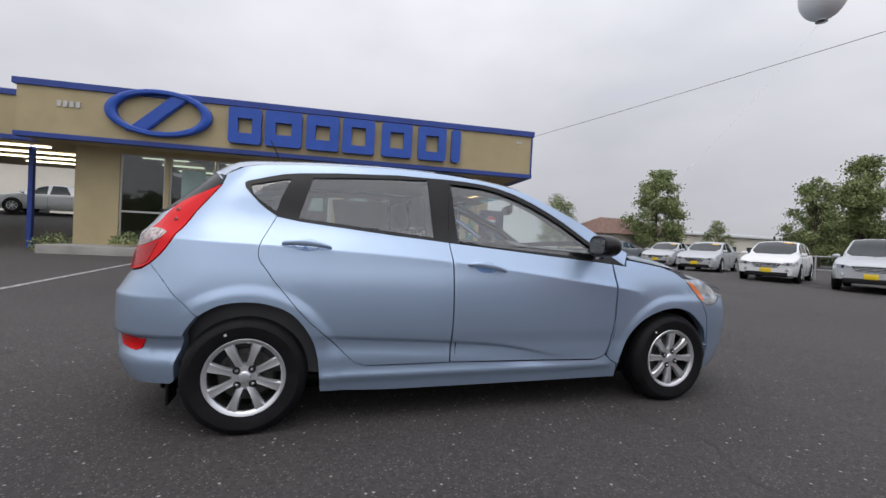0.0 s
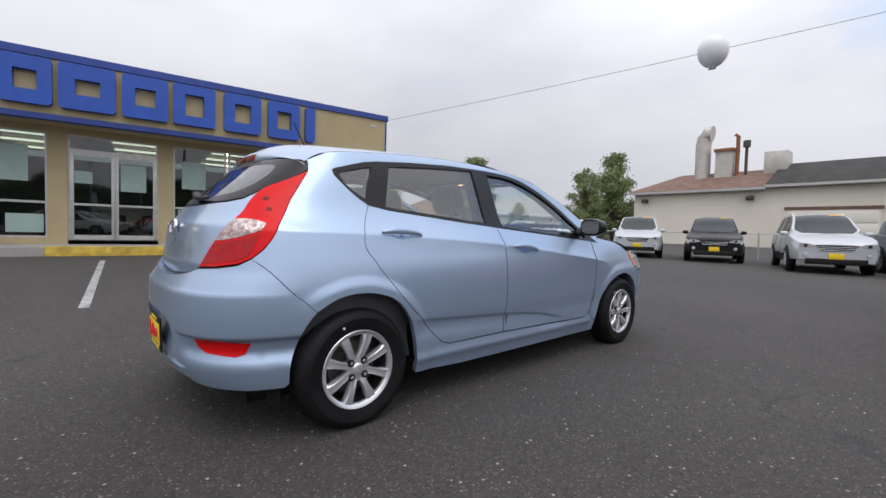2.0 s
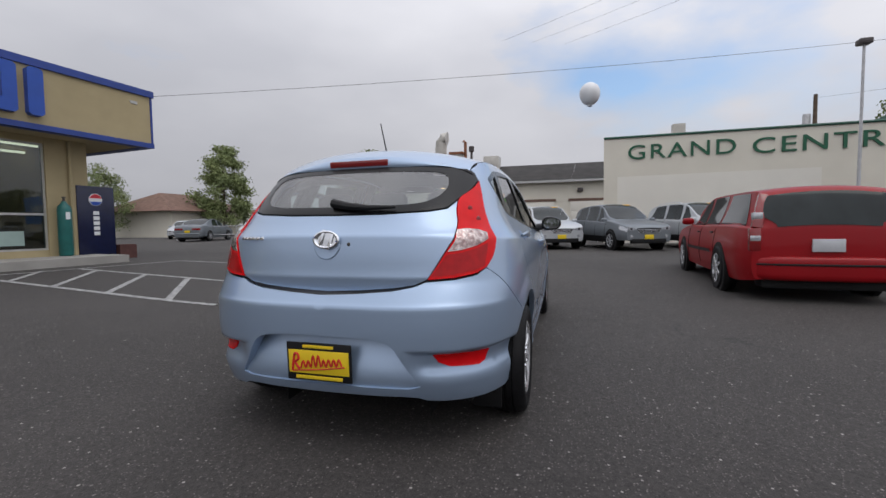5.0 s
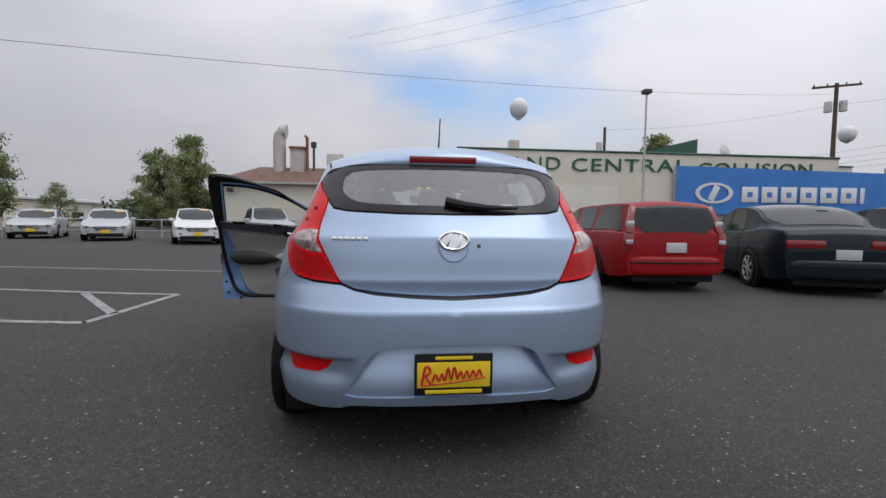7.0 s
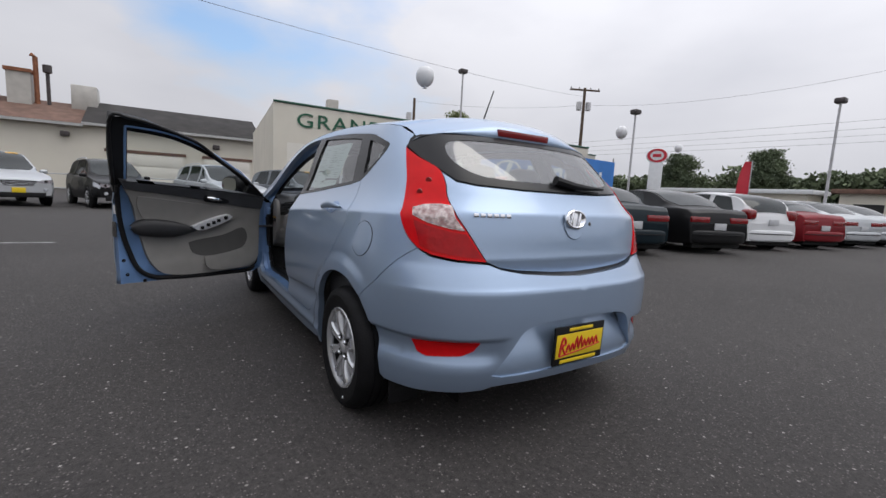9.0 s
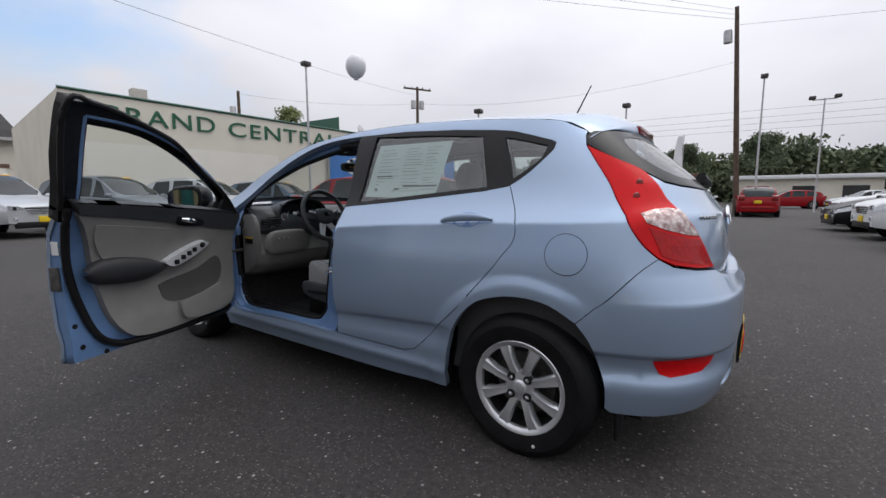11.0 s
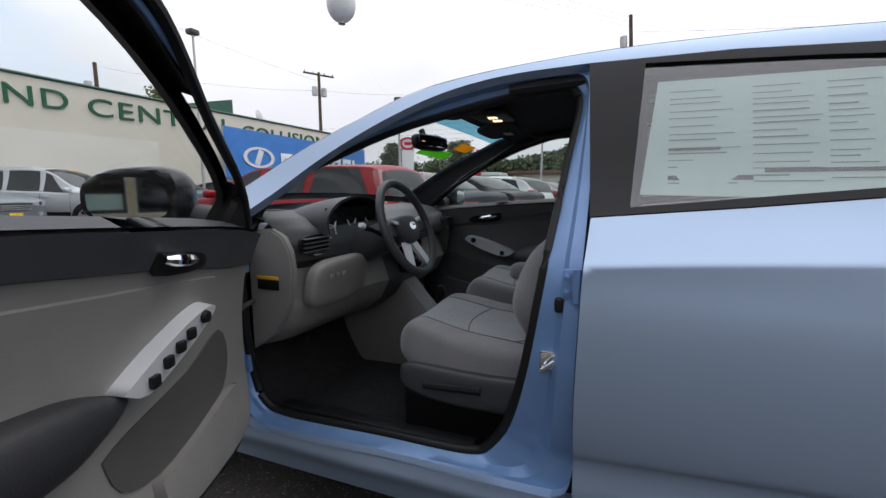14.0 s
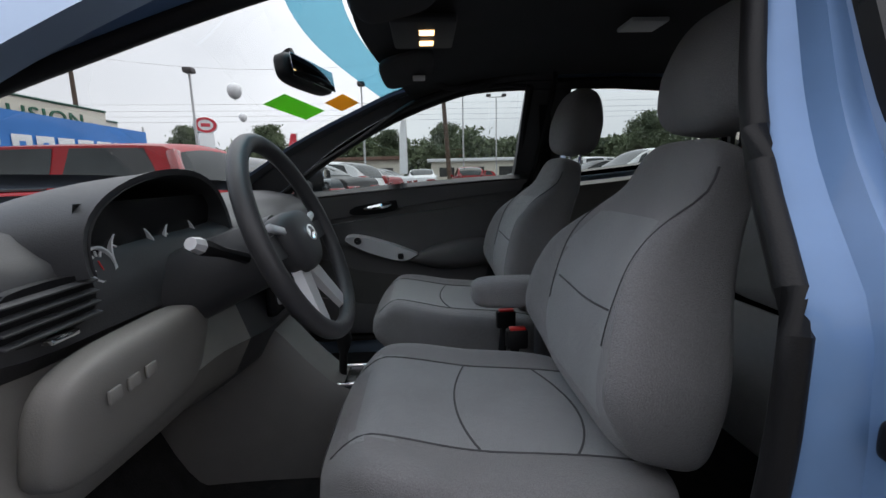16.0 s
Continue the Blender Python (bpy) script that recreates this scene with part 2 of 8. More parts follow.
def shrink(poly, d):
    """The closed polygon drawn in by d."""
    area = sum(a[0] * b[1] - b[0] * a[1] for a, b in zip(poly, poly[1:] + poly[:1]))
    s = 1 if area > 0 else -1
    out = []
    for i in range(len(poly)):
        a, b, c = poly[i - 1], poly[i], poly[(i + 1) % len(poly)]
        e, f = Vector((b[0] - a[0], b[1] - a[1])), Vector((c[0] - b[0], c[1] - b[1]))
        if e.length < 1e-6 or f.length < 1e-6:
            out.append(b)
            continue
        n1, n2 = Vector((-e.y, e.x)).normalized(), Vector((-f.y, f.x)).normalized()
        m = n1 + n2
        m = m / max(0.35, m.length_squared / 2)
        out.append((b[0] + s * d * m.x, b[1] + s * d * m.y))
    return out


def flat_mesh(poly, step, holes=(), extra=()):
    """A fine triangulation of a polygon with holes, as points and triangles."""
    from mathutils.geometry import delaunay_2d_cdt
    loops = [densify(p, step) for p in (poly, *holes)]
    pts, edges = [], []
    for lp in loops:
        base = len(pts)
        pts += lp
        edges += [(base + i, base + (i + 1) % len(lp)) for i in range(len(lp))]
    nb = len(pts)
    edge_pts = np.array(pts)
    for line in extra:
        last = None
        for p in line:
            if np.min(np.abs(edge_pts[:, 0] - p[0]) + np.abs(edge_pts[:, 1] - p[1])) > 0.008 and inside(p, loops[0]) and not any(inside(p, h) for h in loops[1:]):
                pts.append(p)
                if last is not None:
                    edges.append((last, len(pts) - 1))
                last = len(pts) - 1
            else:
                last = None
    edge_pts = np.array(pts)
    lo, hi = edge_pts[:nb].min(0), edge_pts[:nb].max(0)
    row = 0
    z = lo[1] + step / 2
    while z < hi[1]:
        x = lo[0] + (step / 2 if row % 2 else step)
        while x < hi[0]:
            if np.min(np.abs(edge_pts[:, 0] - x) + np.abs(edge_pts[:, 1] - z)) > step * 0.7 and inside((x, z), loops[0]) and not any(inside((x, z), h) for h in loops[1:]):
                pts.append((x, z))
            x += step
        z += step * 0.9
        row += 1
    v, _, f, *_ = delaunay_2d_cdt([Vector(p) for p in pts], edges, [], 0, 1e-6)
    keep = []
    for t in f:
        c = (sum(v[i].x for i in t) / 3, sum(v[i].y for i in t) / 3)
        if inside(c, loops[0]) and not any(inside(c, h) for h in loops[1:]):
            keep.append(tuple(t))
    return [(p.x, p.y) for p in v], keep


def skin(poly, fn, step=0.05, thick=0.012, holes=(), off=0.0, gap=0.0, bm=None, mat_index=0, rim=True, extra=()):
    """A curved panel: the polygon laid on the surface fn(u, v), with its edges turned inwards."""
    if gap:
        poly = shrink(densify(poly, step), gap)
        holes = [shrink(densify(h, step), -gap) for h in holes]
    pts, tris = flat_mesh(poly, step, holes, extra)
    bm = bm or bmesh.new()
    place, norm = [], []
    for u, z in pts:
        p = Vector(fn(u, z))
        a, b = Vector(fn(u + 5e-3, z)) - Vector(fn(u - 5e-3, z)), Vector(fn(u, z + 5e-3)) - Vector(fn(u, z - 5e-3))
        n = a.cross(b)
        n = n.normalized() if n.length > 1e-12 else Vector((0, 0, 1))
        place.append(p)
        norm.append(n)
    # the surface's own outside, told from its middle
    mid = sum(place, Vector()) / len(place)
    hub = Vector((max(-1.0, min(1.0, mid.x)), 0, 0.6))
    s = 1 if sum(n.dot(p - hub) for n, p in zip(norm, place)) > 0 else -1
    layer = bm.verts.layers.float_vector.get("shape_normal") or bm.verts.layers.float_vector.new("shape_normal")
    vs = [bm.verts.new(p + n * s * off) for p, n in zip(place, norm)]
    for v, n in zip(vs, norm):
        v[layer] = n * s
    count = {}
    for t in tris:
        a, b, c = (vs[i] for i in t)
        if (b.co - a.co).cross(c.co - a.co).dot(norm[t[0]] * s) < 0:
            t = t[::-1]
        try:
            fc = bm.faces.new([vs[i] for i in t])
            fc.material_index = mat_index
        except ValueError:
            continue
        for i in range(3):
            e = (t[i], t[(i + 1) % 3])
            count[e] = 1
    if rim and thick:
        inner = {}
        for (i, j) in list(count):
            if (j, i) in count:
                continue
            for k in (i, j):
                if k not in inner:
                    inner[k] = (bm.verts.new(vs[k].co), bm.verts.new(vs[k].co - norm[k] * s * thick))
            fc = bm.faces.new((inner[j][0], inner[i][0], inner[i][1], inner[j][1]))
            fc.material_index = mat_index
    return bm


def box(bm, lo, hi, bevel=0.0, m=None, mat_index=0, seg=2):
    """A bevelled block added to bm."""
    made = bmesh.ops.create_cube(bm, size=1)["verts"]
    for v in made:
        v.co = Vector([lo[i] + (v.co[i] + 0.5) * (hi[i] - lo[i]) for i in range(3)])
    faces = list({f for v in made for f in v.link_faces})
    for f in faces:
        f.material_index = mat_index
    if bevel:
        edges = list({e for v in made for e in v.link_edges})
        r = bmesh.ops.bevel(bm, geom=edges, offset=bevel, segments=seg, affect="EDGES", profile=0.5, clamp_overlap=True, material=mat_index)
        made = list({v for f in r["faces"] for v in f.verts} | {v for v in made if v.is_valid})
    if m is not None:
        bmesh.ops.transform(bm, matrix=m, verts=made)
    return made


def lathe(bm, profile, steps=48, m=None, mat_index=0, closed=False):
    """A profile of (radius, height) turned about z."""
    rings = []
    for r, h in profile:
        rings.append([bm.verts.new((r * math.cos(2 * math.pi * i / steps), r * math.sin(2 * math.pi * i / steps), h)) for i in range(steps)])
    pairs = list(zip(rings, rings[1:])) + ([(rings[-1], rings[0])] if closed else [])
    for a, b in pairs:
        for i in range(steps):
            f = bm.faces.new((a[i], a[(i + 1) % steps], b[(i + 1) % steps], b[i]))
            f.material_index = mat_index
    if m is not None:
        bmesh.ops.transform(bm, matrix=m, verts=[v for r in rings for v in r])
    return rings


def tube(bm, pts, radius, sides=8, mat_index=0, cap=True):
    """A round bar along points; radius may be a list."""
    pts = [Vector(p) for p in pts]
    rad = radius if isinstance(radius, (list, tuple)) else [radius] * len(pts)
    rings = []
    for i, p in enumerate(pts):
        d = (pts[min(i + 1, len(pts) - 1)] - pts[max(i - 1, 0)]).normalized()
        a = d.cross(Vector((0, 0, 1)) if abs(d.z) < 0.9 else Vector((1, 0, 0))).normalized()
        b = d.cross(a)
        rings.append([bm.verts.new(p + rad[i] * (a * math.cos(2 * math.pi * k / sides) + b * math.sin(2 * math.pi * k / sides))) for k in range(sides)])
    for r, q in zip(rings, rings[1:]):
        for k in range(sides):
            f = bm.faces.new((r[k], r[(k + 1) % sides], q[(k + 1) % sides], q[k]))
            f.material_index = mat_index
    if cap:
        for r in (rings[0][::-1], rings[-1]):
            f = bm.faces.new(r)
            f.material_index = mat_index
    return rings


def grid_patch(bm, fn, nu, nv, mat_index=0, flip=False):
    """A sheet fn(a, b) for a and b from 0 to 1."""
    vs = [[bm.verts.new(fn(i / nu, j / nv)) for j in range(nv + 1)] for i in range(nu + 1)]
    for i in range(nu):
        for j in range(nv):
            q = (vs[i][j], vs[i + 1][j], vs[i + 1][j + 1], vs[i][j + 1])
            f = bm.faces.new(q[::-1] if flip else q)
            f.material_index = mat_index
    return vs


def prism(bm, poly, z0, z1, m=None, mat_index=0, bevel=0.0):
    """A flat outline (x, y) raised from z0 to z1."""
    lo = [bm.verts.new((x, y, z0)) for x, y in poly]
    hi = [bm.verts.new((x, y, z1)) for x, y in poly]
    fs = [bm.faces.new(lo[::-1]), bm.faces.new(hi)]
    for i in range(len(poly)):
        j = (i + 1) % len(poly)
        fs.append(bm.faces.new((lo[i], lo[j], hi[j], hi[i])))
    for f in fs:
        f.material_index = mat_index
    vs = lo + hi
    if bevel:
        r = bmesh.ops.bevel(bm, geom=list(fs[1].edges), offset=bevel, segments=2, affect="EDGES", clamp_overlap=True, material=mat_index)
        vs = [v for v in vs if v.is_valid] + [v for f in r["faces"] for v in f.verts]
    if m is not None:
        bmesh.ops.transform(bm, matrix=m, verts=list(set(vs)))
    return vs



# ---- ground ----
def asphalt():
    """Worn asphalt: pale chippings in a dark binder, broad stains, old patches."""
    m = bpy.data.materials.new("worn_asphalt")
    m.use_nodes = True
    n, l = m.node_tree.nodes, m.node_tree.links
    b = n["Principled BSDF"]
    co = n.new("ShaderNodeTexCoord")

    def noise_node(scale, detail, rough=0.5):
        t = n.new("ShaderNodeTexNoise")
        t.inputs["Scale"].default_value, t.inputs["Detail"].default_value, t.inputs["Roughness"].default_value = scale, detail, rough
        l.new(co.outputs["Object"], t.inputs["Vector"])
        return t

    def ramp(src, a, ca, c, cc):
        r = n.new("ShaderNodeValToRGB")
        r.color_ramp.elements[0].position, r.color_ramp.elements[0].color = a, (*ca, 1)
        r.color_ramp.elements[1].position, r.color_ramp.elements[1].color = c, (*cc, 1)
        l.new(src, r.inputs[0])
        return r

    def blend(fac, a, c, kind="MIX"):
        x = n.new("ShaderNodeMix")
        x.data_type, x.blend_type = "RGBA", kind
        if isinstance(fac, float):
            x.inputs[0].default_value = fac
        else:
            l.new(fac, x.inputs[0])
        l.new(a, x.inputs[6])
        l.new(c, x.inputs[7])
        return x.outputs[2]
    broad = ramp(noise_node(0.30, 6, 0.6).outputs[0], 0.3, (0.034, 0.0302, 0.0285), 0.7, (0.054, 0.0485, 0.0460))
    grain = ramp(noise_node(48, 6, 0.85).outputs[0], 0.34, (0.14, 0.14, 0.14), 0.68, (0.86, 0.86, 0.86))
    base = blend(0.85, broad.outputs[0], grain.outputs[0], "OVERLAY")
    chips = n.new("ShaderNodeTexVoronoi")
    chips.inputs["Scale"].default_value = 75
    l.new(co.outputs["Object"], chips.inputs["Vector"])
    fleck = ramp(chips.outputs["Distance"], 0.16, (1, 1, 1), 0.32, (0, 0, 0))
    pick = ramp(chips.outputs["Color"], 0.42, (0, 0, 0), 0.72, (1, 1, 1))
    both_ = n.new("ShaderNodeMath")
    both_.operation = "MULTIPLY"
    l.new(fleck.outputs[0], both_.inputs[0])
    l.new(pick.outputs[0], both_.inputs[1])
    pale = n.new("ShaderNodeRGB")
    pale.outputs[0].default_value = (0.20, 0.185, 0.17, 1)
    col = blend(both_.outputs[0], base, pale.outputs[0])
    # a few larger pale stones
    big = n.new("ShaderNodeTexVoronoi")
    big.inputs["Scale"].default_value = 26
    l.new(co.outputs["Object"], big.inputs["Vector"])
    spot = ramp(big.outputs["Distance"], 0.12, (1, 1, 1), 0.20, (0, 0, 0))
    few = ramp(big.outputs["Color"], 0.70, (0, 0, 0), 0.80, (1, 1, 1))
    some = n.new("ShaderNodeMath")
    some.operation = "MULTIPLY"
    l.new(spot.outputs[0], some.inputs[0])
    l.new(few.outputs[0], some.inputs[1])
    stone = n.new("ShaderNodeRGB")
    stone.outputs[0].default_value = (0.38, 0.36, 0.335, 1)
    col = blend(some.outputs[0], col, stone.outputs[0])
    # thin cracks
    crack = n.new("ShaderNodeTexVoronoi")
    crack.feature = "DISTANCE_TO_EDGE"
    crack.inputs["Scale"].default_value = 0.16
    warp = n.new("ShaderNodeVectorMath")
    warp.operation = "ADD"
    l.new(co.outputs["Object"], warp.inputs[0])
    l.new(noise_node(1.2, 4).outputs["Color"], warp.inputs[1])
    l.new(warp.outputs[0], crack.inputs["Vector"])
    seam = ramp(crack.outputs["Distance"], 0.0008, (0.7, 0.7, 0.7), 0.0026, (0, 0, 0))
    there = ramp(noise_node(0.35, 2).outputs[0], 0.50, (0, 0, 0), 0.58, (1, 1, 1))
    line = n.new("ShaderNodeMath")
    line.operation = "MULTIPLY"
    l.new(seam.outputs[0], line.inputs[0])
    l.new(there.outputs[0], line.inputs[1])
    dark = n.new("ShaderNodeRGB")
    dark.outputs[0].default_value = (0.02, 0.02, 0.02, 1)
    l.new(blend(line.outputs[0], col, dark.outputs[0]), b.inputs["Base Color"])
    b.inputs["Roughness"].default_value = 0.82
    bump = n.new("ShaderNodeBump")
    bump.inputs["Strength"].default_value, bump.inputs["Distance"].default_value = 0.6, 0.006
    l.new(grain.outputs[0], bump.inputs["Height"])
    l.new(bump.outputs[0], b.inputs["Normal"])
    return m


ASPHALT = asphalt()


RISE = 0.15
GROUND = 0.027


def lot_height(x, y):
    return GROUND + 0.018 * max(0.0, min(7.0, y - 4.0)) + RISE * max(0.0, min(9.0, y - 15)) * (1 - ease(-6, 3, x))


def ease(a, b, x):
    t = max(0.0, min(1.0, (x - a) / (b - a)))
    return t * t * (3 - 2 * t)


gm = bmesh.new()
xs = [-400, -120, -40, -20, -10, -4, -2, -1, 0, 1, 2, 3, 4, 5, 6, 10, 20, 40, 120, 400]
ys = [-400, -120, -40, -20, -8, 0, 4, 5, 5.5, 6, 6.5, 7, 8, 9, 10, 11, 11.7, 13, 15, 18, 24, 30, 36, 45, 60, 120, 400]
rows_ = [[gm.verts.new((x, y, lot_height(x, y))) for y in ys] for x in xs]
for i in range(len(xs) - 1):
    for j in range(len(ys) - 1):
        gm.faces.new((rows_[i][j], rows_[i + 1][j], rows_[i + 1][j + 1], rows_[i][j + 1]))
ground = tagged(part("ground", gm, ASPHALT), "worn dark grey asphalt of the sales lot", "ground", kind="structure")

# ---- the blue hatchback: body surface ----
def curve_at(tab, x):
    """A smooth curve through a table of (x, y)."""
    n = len(tab)
    if x <= tab[0][0]:
        return tab[0][1]
    if x >= tab[-1][0]:
        return tab[-1][1]
    i = 0
    while tab[i + 1][0] < x:
        i += 1
    (x0, y0), (x1, y1) = tab[i], tab[i + 1]
    h = x1 - x0
    t = (x - x0) / h
    m0 = (y1 - tab[i - 1][1]) / (x1 - tab[i - 1][0]) if i else (y1 - y0) / h
    m1 = (tab[i + 2][1] - y0) / (tab[i + 2][0] - x0) if i + 2 < n else (y1 - y0) / h
    return (2 * t ** 3 - 3 * t * t + 1) * y0 + (t ** 3 - 2 * t * t + t) * h * m0 + (3 * t * t - 2 * t ** 3) * y1 + (t ** 3 - t * t) * h * m1


WIDTH = [(.15, .785), (.25, .81), (.36, .826), (.44, .829), (.52, .842), (.65, .847), (.78, .836), (.88, .808), (.95, .780), (1.02, .742),
         (1.10, .708), (1.20, .676), (1.30, .640), (1.38, .604), (1.44, .56)]
TAIL_X = [(.2, -1.90), (.30, -1.955), (.42, -1.985), (.55, -1.992), (.655, -1.990), (.683, -1.987), (.697, -1.977), (.745, -1.948), (.79, -1.922), (.90, -1.906), (.968, -1.894), (.984, -1.889), (1.0, -1.874),
          (1.04, -1.842), (1.10, -1.80), (1.2, -1.69), (1.3, -1.575), (1.40, -1.46), (1.46, -1.40)]
NOSE_X = [(.2, 1.95), (.30, 2.02), (.45, 2.07), (.6, 2.06), (.7, 2.03), (.8, 1.93), (.9, 1.75), (1.0, 1.45)]
X_TAIL, X_NOSE, ROUND = -1.15, 1.2, 3.3
BELT = [(-1.75, .972), (-1.0, .94), (-.26, .895), (.76, .778), (1.1, .725)]
SWAGE = [(-.95, .505), (-.25, .462), (.1, .428), (.48, .35)]
BUMPER_CREASE = [(-2.7, .588), (-2.45, .584), (-2.31, .562), (-2.2, .515), (-2.1, .497), (-1.9, .495), (-1.7, .498), (-1.4, .505)]
ANGLES = [i * math.pi / 800 for i in range(401)]
_arc = [(0.83 * math.sin(a) ** (2 / ROUND), 0.84 * max(0.0, math.cos(a)) ** (2 / ROUND)) for a in ANGLES]
ARC = [0.0]
for _p, _q in zip(_arc, _arc[1:]):
    ARC.append(ARC[-1] + math.dist(_p, _q))
U_REAR, U_FRONT = X_TAIL - ARC[-1], X_NOSE + ARC[-1]
RAIL = [(-1.47, 1.283), (-1.38, 1.342), (-1.16, 1.374), (-.86, 1.398), (-.54, 1.41), (-.18, 1.40), (.2, 1.348), (.42, 1.262), (.63, 1.165), (.8, 1.068), (.95, .985)]


def half_width(x, z, fx=None):
    w = curve_at(WIDTH, z) - 0.011 * (x / 1.3) ** 2
    # shoulder crease, door swage, arch flares
    d = z - curve_at(BELT, x)
    fade = 1 - ease(0.75, 1.15, x)
    w += 0.021 * fade * math.exp(-(math.sqrt(d * d + 1e-5) - 0.0032) / (0.05 if d > 0 else 0.075))
    if -1.0 < x < 0.6:
        e = curve_at(SWAGE, x) - z
        w -= 0.010 * ease(0.0, 0.016, e) * (1 - ease(0.03, 0.12, e)) * (1 - ease(0.2, 0.5, x)) * ease(-1.0, -0.85, x)
    # ridge along the sill
    if -1.0 < x < 0.9:
        w += 0.012 * math.exp(-((z - 0.287) / 0.026) ** 2) * ease(-1.0, -0.9, x) * (1 - ease(0.75, 0.86, x))
    for hx, hz in ((-1.285, 0.30), (1.285, 0.275)):
        f = x if fx is None else fx
        r = math.hypot(f - hx, z - hz)
        w += 0.013 * (1 - ease(0.40, 0.465, r)) * (1 - ease(0.80, 0.9, z)) * ease(-1.66, -1.42, f)
    return w


def body_at(u, z):
    """A place on the car's skin: u runs along the side and on round the ends."""
    if u < X_TAIL:
        a = np.interp(X_TAIL - u, ARC, ANGLES)
        long, wide = X_TAIL - curve_at(TAIL_X, z), half_width(X_TAIL - (X_TAIL - u) * 0.6, z, u)
        e = curve_at(BUMPER_CREASE, u) - z
        dent = ease(0.0, 0.015, e) * (1 - ease(0.05, 0.14, e)) * ease(-2.2, -2.06, u) * 0.028
        long -= dent
        wide -= dent
        return X_TAIL - long * math.sin(a) ** (2 / ROUND), wide * max(0.0, math.cos(a)) ** (2 / ROUND), z
    if u > X_NOSE:
        a = np.interp(u - X_NOSE, ARC, ANGLES)
        long, wide = curve_at(NOSE_X, z) - X_NOSE, half_width(X_NOSE + (u - X_NOSE) * 0.4, z)
        return X_NOSE + long * math.sin(a) ** (2 / ROUND), wide * max(0.0, math.cos(a)) ** (2 / ROUND), z
    return u, half_width(u, z), z


def u_of(x, z):
    if x >= X_TAIL:
        return x
    k = min(1.0, (X_TAIL - x) / (X_TAIL - curve_at(TAIL_X, z)))
    return X_TAIL - float(np.interp(math.asin(k ** (ROUND / 2)), ANGLES, ARC))


def side_fn(s):
    """s: 1 for the driver's side, -1 for the other."""
    def at(u, z):
        x, y, zz = body_at(u, z)
        return x, s * y, zz
    return at


def rear_fn(c, z):
    """Across the tail: c is the way round from its middle, positive on the driver's side."""
    x, y, zz = body_at(U_REAR + abs(c), z)
    return x, math.copysign(y, c), zz


def nose_fn(c, z):
    x, y, zz = body_at(U_FRONT - abs(c), z)
    return x, math.copysign(y, c), zz


def both(half, base=U_REAR):
    """A half outline, given from the middle outwards and back to it, closed by its mirror."""
    right = [(abs(u - base), z) for u, z in half]
    return right + [(-c, z) for c, z in right[::-1] if c > 1e-6]


BULGE = [(-1.46, -.075), (-1.2, -.02), (-.8, 0), (-.2, .03), (.2, .12), (.6, .2), (.93, .24)]
CROWN = [(-1.46, .092), (-1.2, .078), (-.5, .064), (.1, .06), (.5, .05), (.93, .035)]


def roof_at(x, s, drop=0.0):
    z = curve_at(RAIL, x)
    y = body_at(u_of(x, z), z)[1]
    return x + curve_at(BULGE, x) * (1 - s * s), y * s, z + curve_at(CROWN, x) * (1 - abs(s) ** 2.4) - drop


DOOR_REAR_GAP = spline([(-1.181, 1.095), (-1.227, 1.012), (-1.256, .933), (-1.249, .875), (-1.207, .822), (-1.123, .72), (-1.016, .595), (-.905, .492), (-.819, .406)], 4) + [(-.765, .357), (-.70, .34)]
DLO_LOW = [(.905, .905), (.706, .922), (.281, .956), (-.074, .985), (-.262, 1.0)]
DLO_LOW_REAR = [(-.262, 1.0), (-.562, 1.025), (-.861, 1.054), (-1.059, 1.074), (-1.181, 1.095)]
DLO_TOP = spline([(.905, .905), (.77, .985), (.669, 1.05), (.524, 1.148), (.338, 1.249), (.154, 1.323), (-.028, 1.36), (-.24, 1.371)], 4)
DLO_TOP_REAR = [(-.24, 1.371), (-.55, 1.37), (-.863, 1.352), (-1.069, 1.333), (-1.312, 1.298), (-1.46, 1.272)]
DLO_BACK = [(-1.485, 1.262)] + spline([(-1.455, 1.235), (-1.37, 1.192), (-1.27, 1.138), (-1.181, 1.095)], 4)
ARCH_REAR_FRONT = spline([(-.935, .215), (-.951, .378), (-.987, .495), (-1.069, .604), (-1.168, .655), (-1.285, .672), (-1.40, .656), (-1.495, .602)], 4)
ARCH_REAR_BACK = spline([(-1.495, .602), (-1.54, .54), (-1.575, .46), (-1.60, .38), (-1.615, .29)], 3)
ARCH_FRONT = spline([(.861, .215), (.884, .357), (.952, .5), (1.073, .592), (1.251, .64), (1.391, .612), (1.52, .505), (1.585, .37), (1.61, .24)], 4)
TAIL_FRONT = spline([(-1.81, .835), (-1.748, .885), (-1.698, .96), (-1.675, 1.05), (-1.664, 1.14), (-1.664, 1.245)], 4)
TAIL_INNER = spline([(-1.664, 1.245), (-1.76, 1.197), (-1.86, 1.15), (-1.885, 1.09), (-1.905, 1.02), (-1.995, .918), (-2.10, .79)], 4)
TAIL_LOW = [(-2.10, .79), (-1.973, .797), (-1.87, .812), (-1.81, .835)]
SEAM = [(-1.81, .835), (-1.755, .803), (-1.668, .744), (-1.55, .655), (-1.495, .602)]
HINGE = Vector((.80, .80, 0))

car = tagged(empty("hatchback"), "light blue metallic five-door hatchback with its driver's door open", "car")


def crease_points(tab, x0, x1, offs, step=0.03):
    """Points along a crease and beside it, so that it stays sharp."""
    return [[(float(x), curve_at(tab, x) + o) for x in np.arange(x0, x1, step)] for o in offs]


